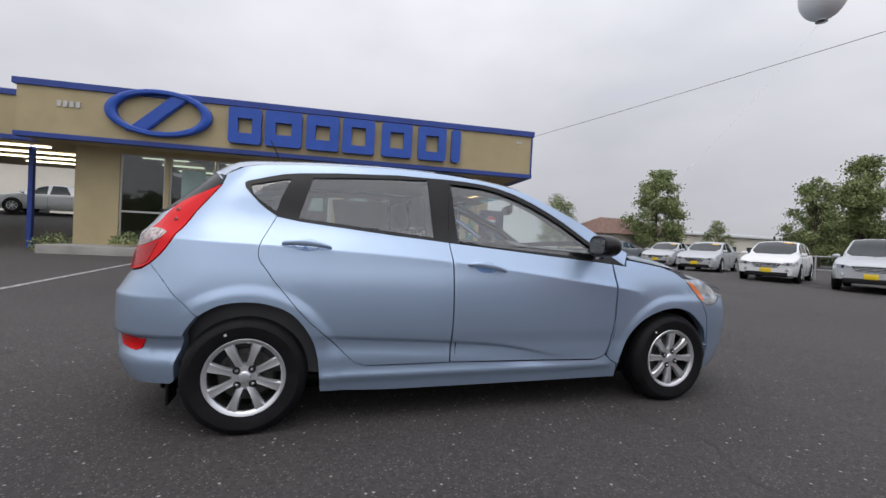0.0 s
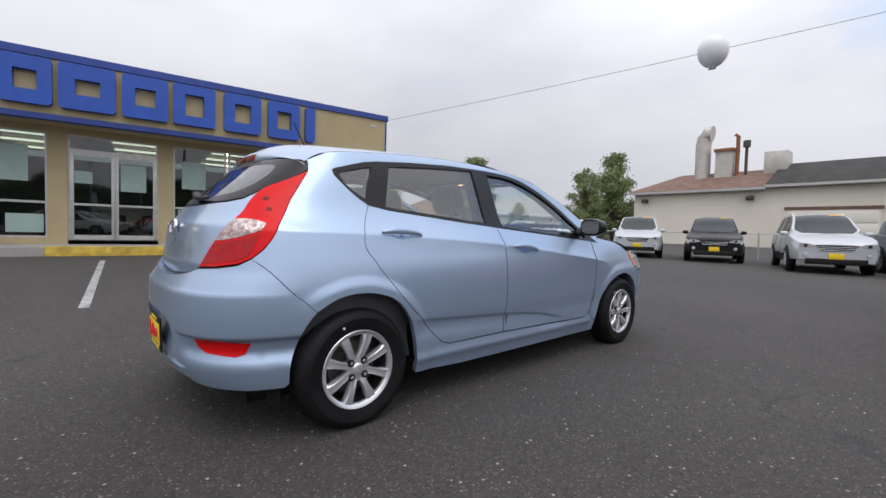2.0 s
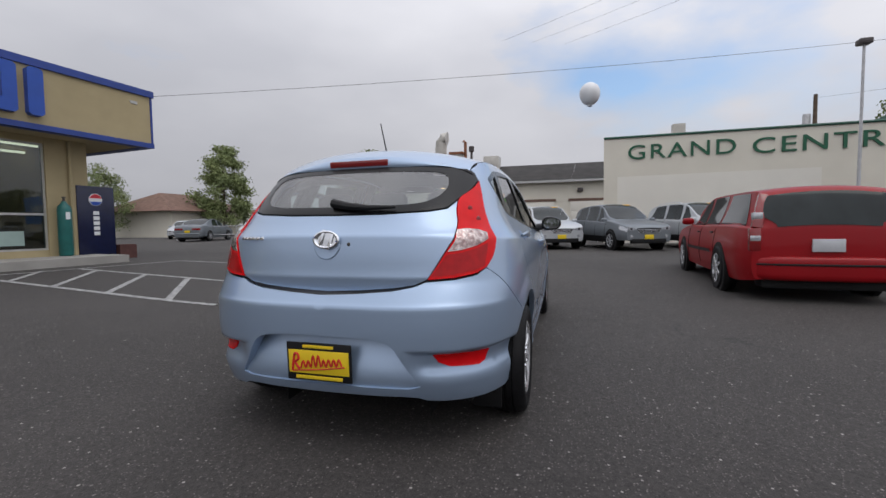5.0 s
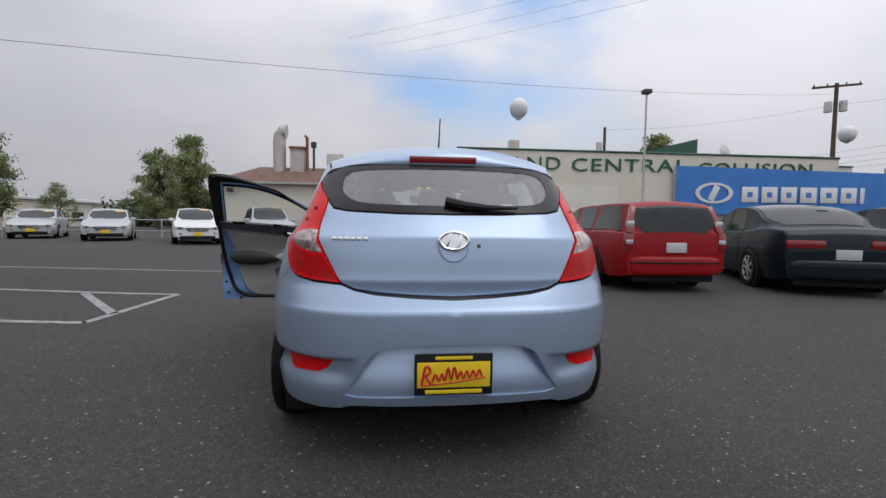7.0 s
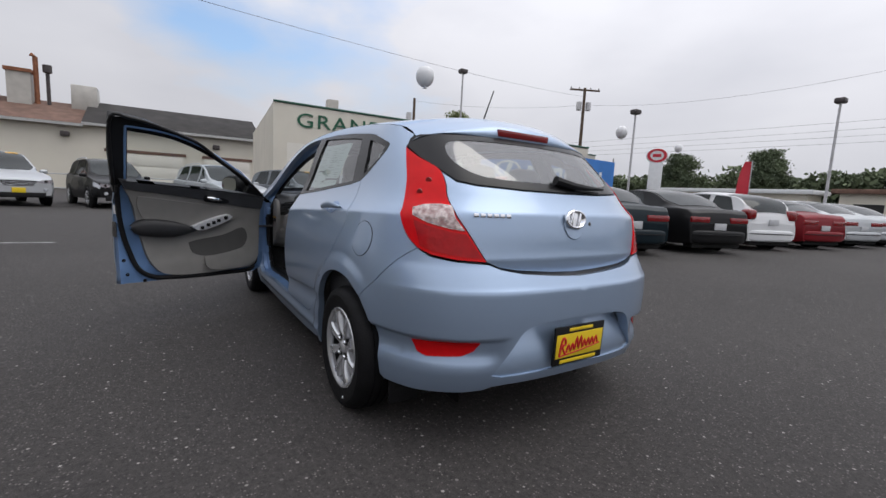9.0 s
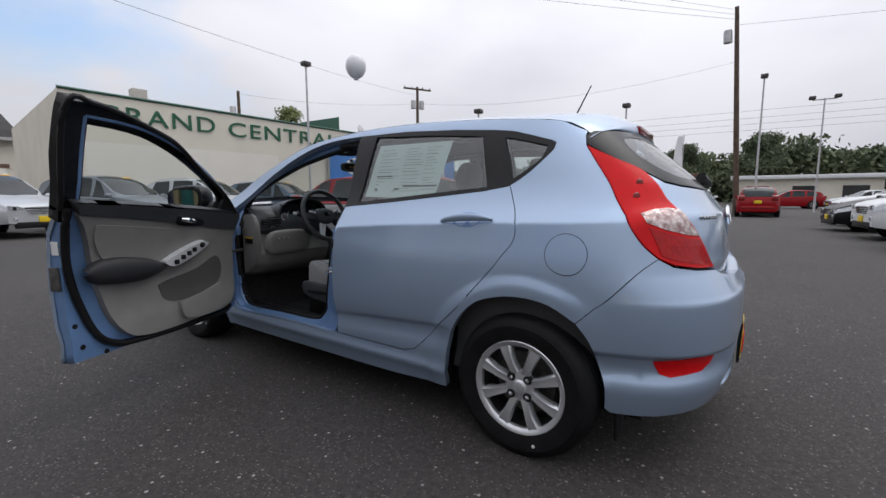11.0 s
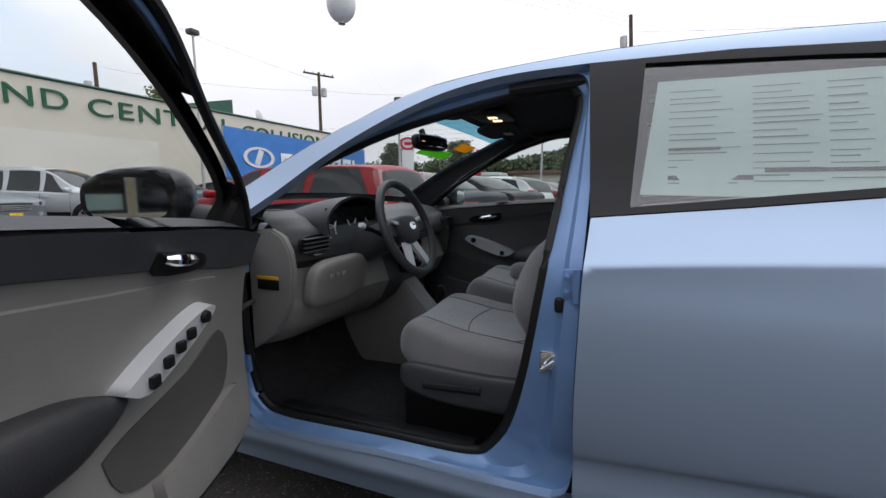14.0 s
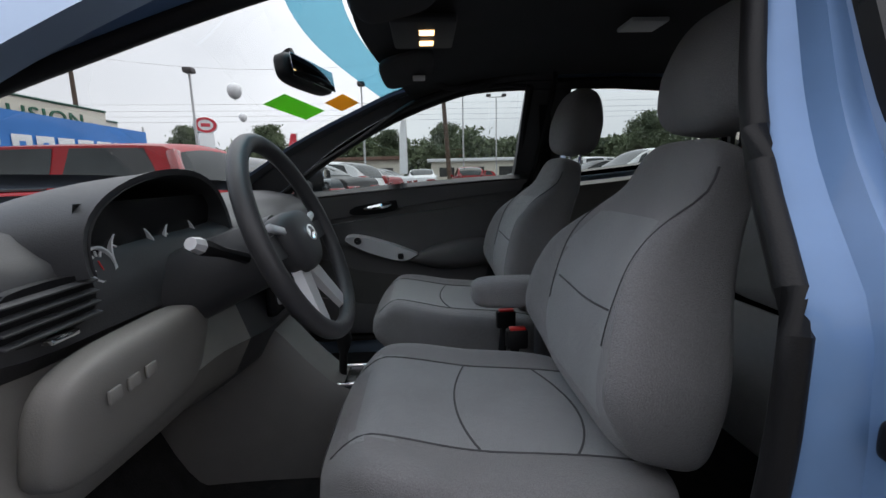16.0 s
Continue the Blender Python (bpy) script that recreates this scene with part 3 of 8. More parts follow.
CREASES = crease_points(BELT, -1.75, 1.0, (-.05, -.03, -.014, -.006, 0, .006, .014, .03, .05)) + crease_points(SWAGE, -.98, .55, (-.12, -.08, -.04, -.022, -.014, -.007, 0, .010), 0.025)
CREASES += [[(float(x), z) for x in np.arange(-.92, .85, .03)] for z in (.235, .25, .265, .278, .29, .302, .316)]
for _hx, _hz in ((-1.285, .30), (1.285, .275)):
    CREASES += [[(_hx + r * math.cos(q), _hz + r * math.sin(q)) for q in np.linspace(0, math.pi, 48)] for r in (.40, .422, .443, .465)]
BUMPER_LINES = [[(k * (x - U_REAR), z) for x, z in line] for k in (-1, 1) for line in crease_points(BUMPER_CREASE, U_REAR + .03, -1.5, (-.15, -.10, -.05, -.022, -.014, -.007, 0, .012, .03), 0.025)]
BUMPER_LINES += [[(k * c, z) for c in np.arange(.03, 1.05, .03)] for k in (-1, 1) for z in (.655, .67, .683, .69, .697, .705, .72, .745, .77, .79)]


def rail_points(x0, x1, n):
    return [(u_of(x, curve_at(RAIL, x)), curve_at(RAIL, x)) for x in np.linspace(x0, x1, n)]


def car_side(s):
    at = side_fn(s)
    # one pressing: rear quarter, roof rail and windscreen pillar
    outline = [(-.733, .337), (-.25, .339), (.70, .319), (.77, .346), (.782, .343), (.818, .308), (.858, .288), (.86, .2), (-.6, .2)] + ARCH_REAR_FRONT + SEAM[::-1][1:-1] + TAIL_FRONT + [(-1.70, 1.285)] + rail_points(-1.44, .95, 26) + DLO_TOP + DLO_TOP_REAR[1:] + DLO_BACK + DOOR_REAR_GAP[1:]
    quarter = part("body_side_panel", skin(outline, at, 0.04, 0.03, gap=0.0015, extra=CREASES), PAINT, car)
    door = [*DOOR_REAR_GAP, (-.25, .342), (-.246, .6), (-.252, .87), *DLO_LOW_REAR]
    rear_door = part("rear_door", skin(door, at, 0.04, 0.025, gap=0.0025, extra=CREASES), PAINT, car)
    # black window surround with two panes
    back = [(-.262, 1.0), (-.24, 1.371)] + DLO_TOP_REAR[1:] + DLO_BACK + DLO_LOW_REAR[::-1][1:-1]
    quarter_pane = spline([(-1.427, 1.252), (-1.253, 1.278), (-1.115, 1.297)], 3) + spline([(-1.19, 1.12), (-1.277, 1.158), (-1.37, 1.203), (-1.427, 1.252)], 3)[:-1]
    rear_pane = [(-1.005, 1.313), (-.71, 1.338), (-.366, 1.357), (-.345, 1.022), (-.713, 1.057), (-1.071, 1.09)]
    part("window_frame", skin(back, at, 0.05, 0.02, holes=[quarter_pane, rear_pane], off=0.001), GLOSS_BLACK, rear_door)
    for pane in (quarter_pane, rear_pane):
        part("window_pane", skin(shrink(pane, -0.004), at, 0.09, 0.0, off=-0.007, rim=False), WINDOW, rear_door)
    door_handle(rear_door, at, -1.142, -.903, .957, .944)
    # inner face of the rear door and the pillar behind it
    inner = shrink(densify(door, 0.05), 0.03)
    part("door_lining", skin(inner, lambda u, z: (u, s * (curve_at(WIDTH, z) - .07), z), 0.08, 0.03), TRIM_GREY, rear_door, "grey moulded lining of the rear door")
    # front wing
    wing = [(.82, .31)] + [(.862, .29)] + ARCH_FRONT[1:-2] + [(1.56, .50), (1.54, .60), (1.50, .68), (1.41, .825), (1.33, .872), (1.2, .902), (1.05, .925), (.93, .94), (.915, .90), (.818, .912), (.822, .78), (.822, .58), (.805, .42), (.785, .345)]
    part("front_wing", skin(wing, at, 0.045, 0.03, gap=0.0015, extra=CREASES), PAINT, car)
    lamp = [(1.41, .825), (1.50, .68), (1.56, .655), (1.66, .675), (1.72, .72), (1.66, .78), (1.55, .825)]
    light = part("headlight", skin(lamp, at, 0.04, 0.02, off=0.002), HEADLAMP, car, "clear headlight with an amber corner")
    part("indicator", skin([(1.425, .81), (1.50, .69), (1.53, .70), (1.47, .80)], at, 0.03, 0.003, off=0.005), AMBER, light)
    # tail light
    tail = TAIL_FRONT + TAIL_INNER[1:] + TAIL_LOW[1:-1]
    tl = part("tail_light", skin(tail, at, 0.03, 0.02, off=0.005, gap=0.002), TAIL_RED, car, "red tail light with a clear reversing lens")
    clear = [(-1.745, .986), (-1.80, 1.0), (-1.87, 1.005), (-1.92, 1.0), (-1.955, .95), (-1.995, .908), (-1.93, .914), (-1.84, .932), (-1.765, .958)]
    part("reversing_lens", skin(clear, at, 0.03, 0.003, off=0.0075), TAIL_CLEAR, tl, "clear ribbed reversing lens")
    lower = [(-1.772, .942), (-1.84, .922), (-1.93, .903), (-2.0, .896), (-2.08, .805), (-2.0, .81), (-1.88, .826), (-1.82, .845)]
    part("brake_lens", skin(lower, at, 0.03, 0.002, off=0.0072), BRAKE_LENS, tl, "deep red brake lens")
    for u, z in ((-1.80, 1.10), (-1.76, 1.05)):
        bm = bmesh.new()
        lathe(bm, [(0.001, .004), (.012, .003), (.014, 0)], 12)
        p = Vector(at(u, z))
        n = (p - Vector((-1.2, 0, z))).normalized()
        bmesh.ops.transform(bm, matrix=Matrix.Translation(p + n * .006) @ n.to_track_quat("Z", "Y").to_matrix().to_4x4(), verts=bm.verts)
        part("bulb_spot", bm, DARK_RED, tl)
    refl = [(-1.765, .474), (-1.9, .478), (-2.05, .479), (-2.022, .446), (-1.973, .424), (-1.83, .414), (-1.79, .426)]
    part("rear_reflector", skin(refl, at, 0.03, 0.01, off=0.005), TAIL_RED, car, "red bumper reflector")
    # wheel wells
    for hx in (-1.285, 1.285):
        bm = bmesh.new()
        grid_patch(bm, lambda a, b: (hx + .375 * math.cos(math.pi * (1.08 * a - .04)), s * (.40 + .325 * b), .285 + .375 * math.sin(math.pi * (1.08 * a - .04))), 20, 3)
        grid_patch(bm, lambda a, b: (hx - .38 + .76 * a, s * .40, .1 + .57 * b), 2, 2)
        part("wheel_well", bm, UNDER, car)
    # mud flap behind the rear wheel
    bm = bmesh.new()
    box(bm, (-1.640, min(s * .60, s * .742), .16), (-1.624, max(s * .60, s * .742), .36), .008)
    part("mud_flap", bm, BLACK, car)
    return rear_door


def door_handle(parent, at, u0, u1, z0, z1):
    """A body-coloured pull over a flat oval, darkened as the scoop's shade."""
    um, zm = (u0 + u1) / 2, (z0 + z1) / 2
    ell = [(um + .068 * math.cos(k * math.pi / 12), zm + .004 + .030 * math.sin(k * math.pi / 12)) for k in range(24)]
    part("scoop_shade", skin(ell, at, 0.03, 0.002, off=0.0018), SHADED_PAINT, parent)
    bm = bmesh.new()
    rings = []
    for k in range(15):
        t = k / 14
        u, z = u0 + (u1 - u0) * t, z0 + (z1 - z0) * t + .008 * math.sin(math.pi * t)
        p = Vector(at(u, z))
        out = Vector((0, math.copysign(1, p.y), 0.25)).normalized()
        c = p + out * (0.006 + 0.026 * math.sin(math.pi * min(1, max(0, t))) ** 0.45)
        h, d = 0.017 * (0.35 + 0.65 * math.sin(math.pi * t) ** 0.5), 0.008
        rings.append([bm.verts.new(c + Vector((0, 0, h * math.sin(q))) + out * d * math.cos(q)) for q in [2 * math.pi * j / 10 for j in range(10)]])
    for a, b in zip(rings, rings[1:]):
        for j in range(10):
            bm.faces.new((a[j], a[(j + 1) % 10], b[(j + 1) % 10], b[j]))
    part("door_handle", bm, PAINT, parent, "body-coloured pull handle")


def front_door(s, swing):
    """A front door on its hinge; swing in degrees."""
    at0 = side_fn(s)
    hinge = Vector((HINGE.x, s * HINGE.y, 0))

    def at(u, z):
        x, y, zz = at0(u, z)
        return x - hinge.x, y - hinge.y, zz

    def fixed(bm):
        bmesh.ops.translate(bm, vec=-hinge, verts=bm.verts)
        return bm
    outline = [(-.248, .342), (.70, .322), (.77, .35), (.80, .42), (.815, .58), (.815, .785), (.812, .913)] + [p for p in DLO_LOW[1:]] + [(-.250, .87), (-.244, .6)]

    def lay(*a, **k):
        # panels are laid on the car, then moved to the hinge
        return fixed(skin(a[0], at0, *a[1:], **k))
    leaf = part("front_door", lay(outline, 0.04, 0.02, gap=0.003, extra=CREASES), PAINT, car, "open driver's door" if swing else "")
    leaf.location = hinge + (Vector((-.025, .022, 0)) if swing else Vector())
    leaf.rotation_euler = (0, 0, radians(-s * swing))
    frame_poly = [(.812, .913), (.905, .905)][1:] + DLO_TOP[1:] + [(-.262, 1.0)] + DLO_LOW[::-1][1:-1]
    nose = [(.628, 1.03), (.615, .948)] if s > 0 else [(.75, .962), (.752, .938)]
    pane = spline([(-.232, 1.344), (-.031, 1.335), (.15, 1.294), (.334, 1.22), (.52, 1.118), (.612, 1.055)], 3) + nose + [(.175, .976), (-.202, 1.0)]
    part("window_frame", lay(frame_poly, 0.05, 0.02, holes=[pane], off=0.001, gap=0.001), GLOSS_BLACK, leaf)
    part("window_pane", lay(shrink(pane, -0.004), 0.09, 0.0, off=-0.012, rim=False), SCREEN if swing else WINDOW, leaf)

    # the passenger's lining sits a little lower and further forward
    du, dz = (0, 0) if s > 0 else (.02, -.018)

    def line(poly, depth, thick=0.03, step=0.05, holes=()):
        # a moulding on the door's inner face, its edges turned towards the skin
        return fixed(skin(poly, lambda u, z: (u + du, s * (curve_at(WIDTH, z) - depth), z + dz), step, -thick, holes=holes))

    def inward(u, z, d):
        return Vector((u + du - hinge.x, s * (curve_at(WIDTH, z) - d) - hinge.y, z + dz))
    # painted shell behind the skin, and the painted window frame
    shell = shrink(densify(outline, 0.05), 0.006)
    # the open door's shell takes the blue with shade mixed into it
    part("door_shell", line(shell, .070, .066), SHADED_PAINT if swing else TRIM_DARK, leaf, "painted inner shell of the door")
    frame_out = [(.79, .94), (.70, 1.005), (.572, 1.09), (.401, 1.185), (.21, 1.30), (.079, 1.345), (-.13, 1.394), (-.25, 1.408), (-.335, 1.403), (-.318, 1.2), (-.283, 1.0), (-.27, .95), (.30, .91), (.785, .885)]
    if s < 0:
        light = spline([(-.245, 1.352), (-.13, 1.356), (.03, 1.324), (.21, 1.264), (.37, 1.190), (.53, 1.10), (.70, .992)], 3) + [(.73, .958), (.44, .975), (-.215, 1.004)]
    else:
        light = shrink(densify(pane, .04), -.006)
    frame_shell = part("frame_shell", line(frame_out, .055, .05, 0.04, [light]), GLOSS_BLACK if swing else TRIM_DARK, leaf, "dark inner face of the window frame")
    bm = bmesh.new()
    tube(bm, [inward(u, z, .062) for u, z in spline(frame_out[:11], 4)], .011, 8)
    part("frame_seal", bm, BLACK, frame_shell, "black rubber seal")
    bm = bmesh.new()
    tube(bm, [inward(u, z, .052) for u, z in shrink(light, -.012) + shrink(light, -.012)[:1]], .008, 6)
    part("frame_edge", bm, SHADED_PAINT if swing else BLACK, frame_shell, "blue painted edge round the glass" if swing else "")
    part("mirror_sail", line([(.78, .94), (.70, .995), (.625, 1.04), (.615, .98), (.62, .945)] if s > 0 else [(.80, .94), (.765, .965), (.742, .972), (.738, .945)], .066, .02), BLACK, frame_shell)
    # moulded lining, upper charcoal and lower grey
    upper = [(-.262, 1.022), (-.015, 1.010), (.446, .976), (.632, .957), (.76, .936), (.75, .85), (.616, .862), (.289, .915), (.009, .952), (-.235, .978)]
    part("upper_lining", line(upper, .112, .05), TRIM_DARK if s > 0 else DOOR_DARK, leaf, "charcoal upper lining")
    # its top ledge against the glass
    ledge = [(-.262, 1.022), (-.015, 1.010), (.446, .976), (.632, .957), (.76, .936)]
    bm = bmesh.new()
    grid_patch(bm, lambda a, b: inward(-.262 + 1.02 * a, curve_at(ledge, -.262 + 1.02 * a) + .007, .113 - .07 * b), 24, 2)
    part("lining_ledge", bm, TRIM_DARK, leaf)
    low_edge = [(-.235, .976), (.009, .95), (.289, .913), (.616, .86), (.75, .848), (.755, .62), (.74, .47), (.70, .395)] + spline([(.652, .372), (.40, .364), (.17, .366), (.04, .382), (-.03, .425), (-.081, .513), (-.118, .657), (-.164, .844), (-.20, .93)], 3)
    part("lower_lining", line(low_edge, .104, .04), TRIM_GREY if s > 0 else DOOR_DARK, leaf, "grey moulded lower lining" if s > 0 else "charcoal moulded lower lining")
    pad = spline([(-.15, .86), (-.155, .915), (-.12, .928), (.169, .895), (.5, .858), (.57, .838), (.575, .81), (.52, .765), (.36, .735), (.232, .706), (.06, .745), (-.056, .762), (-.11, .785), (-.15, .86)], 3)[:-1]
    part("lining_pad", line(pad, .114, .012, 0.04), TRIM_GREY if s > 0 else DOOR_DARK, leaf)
    # armrest, a full rounded body
    bm = bmesh.new()
    rings = []
    tops, bots = [(-.185, .735), (-.15, .768), (-.055, .779), (.06, .765), (.135, .745), (.25, .692)], [(-.185, .715), (-.15, .675), (-.08, .658), (.02, .648), (.10, .650), (.25, .688)]
    for k in range(17):
        t = k / 16
        u = -.185 + .435 * t
        top, bot = curve_at(tops, u), curve_at(bots, u)
        d = .104 + .068 * math.sin(math.pi * min(1, .06 + t * .94)) ** .5
        rings.append([bm.verts.new(inward(u, bot + (top - bot) * (.5 - .5 * math.cos(q)), .104 + (d - .104) * math.sin(q) ** .55)) for q in [math.pi * j / 10 for j in range(11)]])
    for a, b in zip(rings, rings[1:]):
        for j in range(10):
            bm.faces.new((a[j], a[j + 1], b[j + 1], b[j]))
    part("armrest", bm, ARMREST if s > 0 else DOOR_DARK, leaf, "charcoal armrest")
    sw = spline([(.19, .718), (.29, .759), (.41, .795), (.47, .80), (.49, .785), (.44, .752), (.36, .718), (.254, .690), (.19, .718)], 3)[:-1]
    plate = part("switch_plate", line(sw, .150, .04, 0.03), SILVER, leaf, "silver window switch plate")
    for u, z in ((.262, .712), (.305, .732), (.345, .748), (.382, .763))[:4 if s > 0 else 1]:
        bm = bmesh.new()
        box(bm, (-.012, -.006, -.012), (.012, .006, .012), .004)
        bmesh.ops.transform(bm, matrix=Matrix.Translation(inward(u, z, .156)), verts=bm.verts)
        part("window_switch", bm, BLACK, plate)
    bm = bmesh.new()
    lathe(bm, [(.001, .012), (.012, .011), (.016, 0)], 16, Matrix.Translation(inward(.438, .783, .151)) @ pose(0, 0, 0, 90 * s))
    part("mirror_knob", bm, BLACK, plate)
    cup = spline([(.27, .95), (.44, .925), (.45, .89), (.28, .905), (.27, .95)], 3)[:-1]
    cup_ob = part("handle_cup", line(cup, .115, .004, 0.03), BLACK, leaf)
    bm = bmesh.new()
    tube(bm, [inward(.29 + .11 * k / 6, .935 - .018 * k / 6, .118 + .018 * math.sin(math.pi * k / 6)) for k in range(7)], [.008, .013, .014, .012, .011, .010, .006], 8)
    part("inner_handle", bm, CHROME, cup_ob, "chrome inner door handle")
    # flat panel of the lining's grey, darkened to read as a shaded hollow
    pocket = spline([(.186, .60), (.25, .618), (.453, .648), (.60, .70), (.645, .62), (.60, .54), (.48, .505), (.309, .493), (.216, .524), (.186, .60)], 3)[:-1]
    part("door_pocket", line(pocket, .108, .004), POCKET_SHADE, leaf, "door pocket as a flat panel in shade-dark grey")
    lip = spline([(.29, .49), (.457, .507), (.62, .535), (.68, .50), (.67, .42), (.60, .385), (.40, .38), (.30, .41), (.29, .49)], 3)[:-1]
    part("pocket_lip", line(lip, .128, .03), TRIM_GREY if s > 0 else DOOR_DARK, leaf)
    # seal round the lining, labels and plugs on the painted band
    bm = bmesh.new()
    ring = spline([(.72, .86), (.735, .60), (.72, .42), (.66, .347), (.45, .343), (.243, .346), (.05, .358), (-.055, .375), (-.14, .44), (-.185, .568), (-.215, .68), (-.245, .85), (-.268, 1.0)], 4)
    tube(bm, [inward(u, z, .082) for u, z in ring], .016, 8)
    part("door_seal", bm, BLACK, leaf, "black rubber door seal")
    bm = bmesh.new()
    box(bm, (-.006, -.025, -.05), (.006, .02, .05), .004)
    bmesh.ops.translate(bm, vec=inward(-.249, .71, .04), verts=bm.verts)
    part("latch", bm, BRAKE, leaf)
    bm = bmesh.new()
    box(bm, (-.002, -.018, -.028), (.001, .018, .028))
    bmesh.ops.translate(bm, vec=inward(-.247, .84, .035), verts=bm.verts)
    part("door_label", bm, WHITE_PLASTIC, leaf)
    for u, z in ((-.20, .405), (-.215, .50), (-.10, .352)):
        bm = bmesh.new()
        lathe(bm, [(.001, .004), (.010, .003), (.012, 0)], 12, Matrix.Translation(inward(u, z, .0705)) @ pose(0, 0, 0, 90 * s))
        part("grommet", bm, BLACK, leaf)
    door_handle(leaf, lambda u, z: at(u, z), -.168, .059, .880, .850)
    # mirror
    bm = bmesh.new()
    bmesh.ops.create_uvsphere(bm, u_segments=24, v_segments=14, radius=1)
    for v in bm.verts:
        c = v.co
        k = 1 - .25 * max(0, -c.x)
        c.x = (abs(c.x) ** .8) * math.copysign(1, c.x)
        v.co = Vector((max(c.x, -.55) * .085, math.copysign(abs(c.y) ** .75, c.y) * (.136 if s > 0 else .092), math.copysign(abs(c.z) ** .75, c.z) * (.082 if s > 0 else .066) * (1 - .18 * c.y * s)))
    bmesh.ops.translate(bm, vec=Vector((.665, s * (.945 if s > 0 else .90), 1.04 if s > 0 else 1.02)) - hinge, verts=bm.verts)
    housing = part("door_mirror", bm, GLOSS_BLACK, leaf, "door mirror in a dark housing")
    bm = bmesh.new()
    mirror_out = [((.104 if s > 0 else .070) * math.copysign(abs(math.cos(q)) ** .6, math.cos(q)), (.054 if s > 0 else .047) * math.copysign(abs(math.sin(q)) ** .6, math.sin(q))) for q in [2 * math.pi * j / 28 for j in range(28)]]
    prism(bm, mirror_out, 0, .004, pose(.665 - .049, s * (.945 if s > 0 else .90), 1.04 if s > 0 else 1.02, 90, 0, -90) )
    bmesh.ops.translate(bm, vec=-hinge, verts=bm.verts)
    part("mirror_glass", bm, MIRROR, housing)
    bm = bmesh.new()
    tube(bm, [Vector((.70, s * .76, .985)) - hinge, Vector((.68, s * .86, 1.0)) - hinge], [.035, .03], 10)
    part("mirror_foot", bm, TRIM_DARK, housing)
    return leaf


def road_wheel(hx, s, turn):
    """Tyre on a silver eight-spoke wheel; s: side, turn: degrees it has rolled."""
    m = Matrix.Translation((hx, s * .742, .307)) @ pose(0, 0, 0, -90 * s, 0, 0) @ pose(0, 0, 0, 0, 0, turn)
    bm = bmesh.new()
    prof = [(.183, -.085), (.205, -.092), (.248, -.096), (.273, -.086), (.286, -.06), (.2895, -.042), (.284, -.040), (.284, -.034), (.291, -.032), (.292, -.006), (.285, -.004), (.285, .004), (.292, .006), (.291, .032), (.284, .034), (.284, .040), (.2895, .042), (.286, .06), (.273, .086), (.262, .0915), (.260, .0935), (.250, .0955), (.247, .0975), (.240, .0965), (.205, .092), (.180, .080)]
    lathe(bm, prof, 64, m, closed=False)
    # it stands flat where it meets the ground
    for v in bm.verts:
        if v.co.z < GROUND + .001:
            v.co.z = GROUND + .001
            v.co.y += s * .006
    tyre = part("tyre", bm, RUBBER, car, "black road tyre")
    bm = bmesh.new()
    lathe(bm, [(.184, .080), (.189, .087), (.186, .0905), (.174, .087), (.166, .078), (.165, .060)], 56, m)
    rim = part("rim", bm, ALLOY, tyre, "silver eight-spoke wheel cover")
    bm = bmesh.new()
    lathe(bm, [(.165, .062), (.160, .0), (.162, -.08)], 48, m)
    part("barrel", bm, UNDER, rim, "dark inside of the wheel")
    for k in range(8):
        bm = bmesh.new()
        a = 2 * math.pi * (k + .5) / 8
        c, d = math.cos(a), math.sin(a)
        rings = []
        for j in range(9):
            t = j / 8
            r = .034 + .146 * t
            w = .0205 - .0035 * math.sin(math.pi * min(1, t * 1.25)) + .007 * t ** 2
            h = .068 + .016 * math.sin(math.pi * t * .80) + .004 * t
            rings.append([bm.verts.new((r * c - q * d, r * d + q * c, hh)) for q, hh in ((-w, h - .034), (-w, h - .010), (-w * .70, h - .001), (0, h - .004), (w * .70, h - .001), (w, h - .010), (w, h - .034))])
        for p, q in zip(rings, rings[1:]):
            for j in range(6):
                bm.faces.new((p[j], p[j + 1], q[j + 1], q[j]))
        bmesh.ops.transform(bm, matrix=m, verts=bm.verts)
        part("spoke", bm, ALLOY, rim)
    bm = bmesh.new()
    lathe(bm, [(.001, .083), (.020, .083), (.026, .080), (.030, .074), (.060, .070), (.066, .05)], 32, m)
    part("hub_cap", bm, ALLOY, rim)
    for k in range(4):
        bm = bmesh.new()
        a = math.pi / 4 + k * math.pi / 2
        lathe(bm, [(.001, .0765), (.0165, .0765), (.018, .074), (.018, .06)], 16, m @ Matrix.Translation((.049 * math.cos(a), .049 * math.sin(a), 0)))
        well = part("nut_recess", bm, UNDER, rim)
        bm = bmesh.new()
        lathe(bm, [(.001, .086), (.007, .085), (.010, .080), (.0105, .074)], 6, m @ Matrix.Translation((.049 * math.cos(a), .049 * math.sin(a), 0)))
        part("wheel_nut", bm, CHROME, well)
    bm = bmesh.new()
    lathe(bm, [(.02, .01), (.125, .01), (.125, .0), (.13, -.01), (.17, -.03)], 40, m)
    part("brake_disc", bm, BRAKE, tyre)
    bm = bmesh.new()
    lathe(bm, [(.01, .0), (.19, -.02)], 32, m)
    part("wheel_back", bm, UNDER, tyre)
    bm = bmesh.new()
    lathe(bm, [(.001, .0985), (.006, .0980), (.0062, .094)], 10, m @ Matrix.Translation((.226 * math.cos(1.9), .226 * math.sin(1.9), 0)))
    part("tyre_mark", bm, WHITE_PLASTIC, tyre)


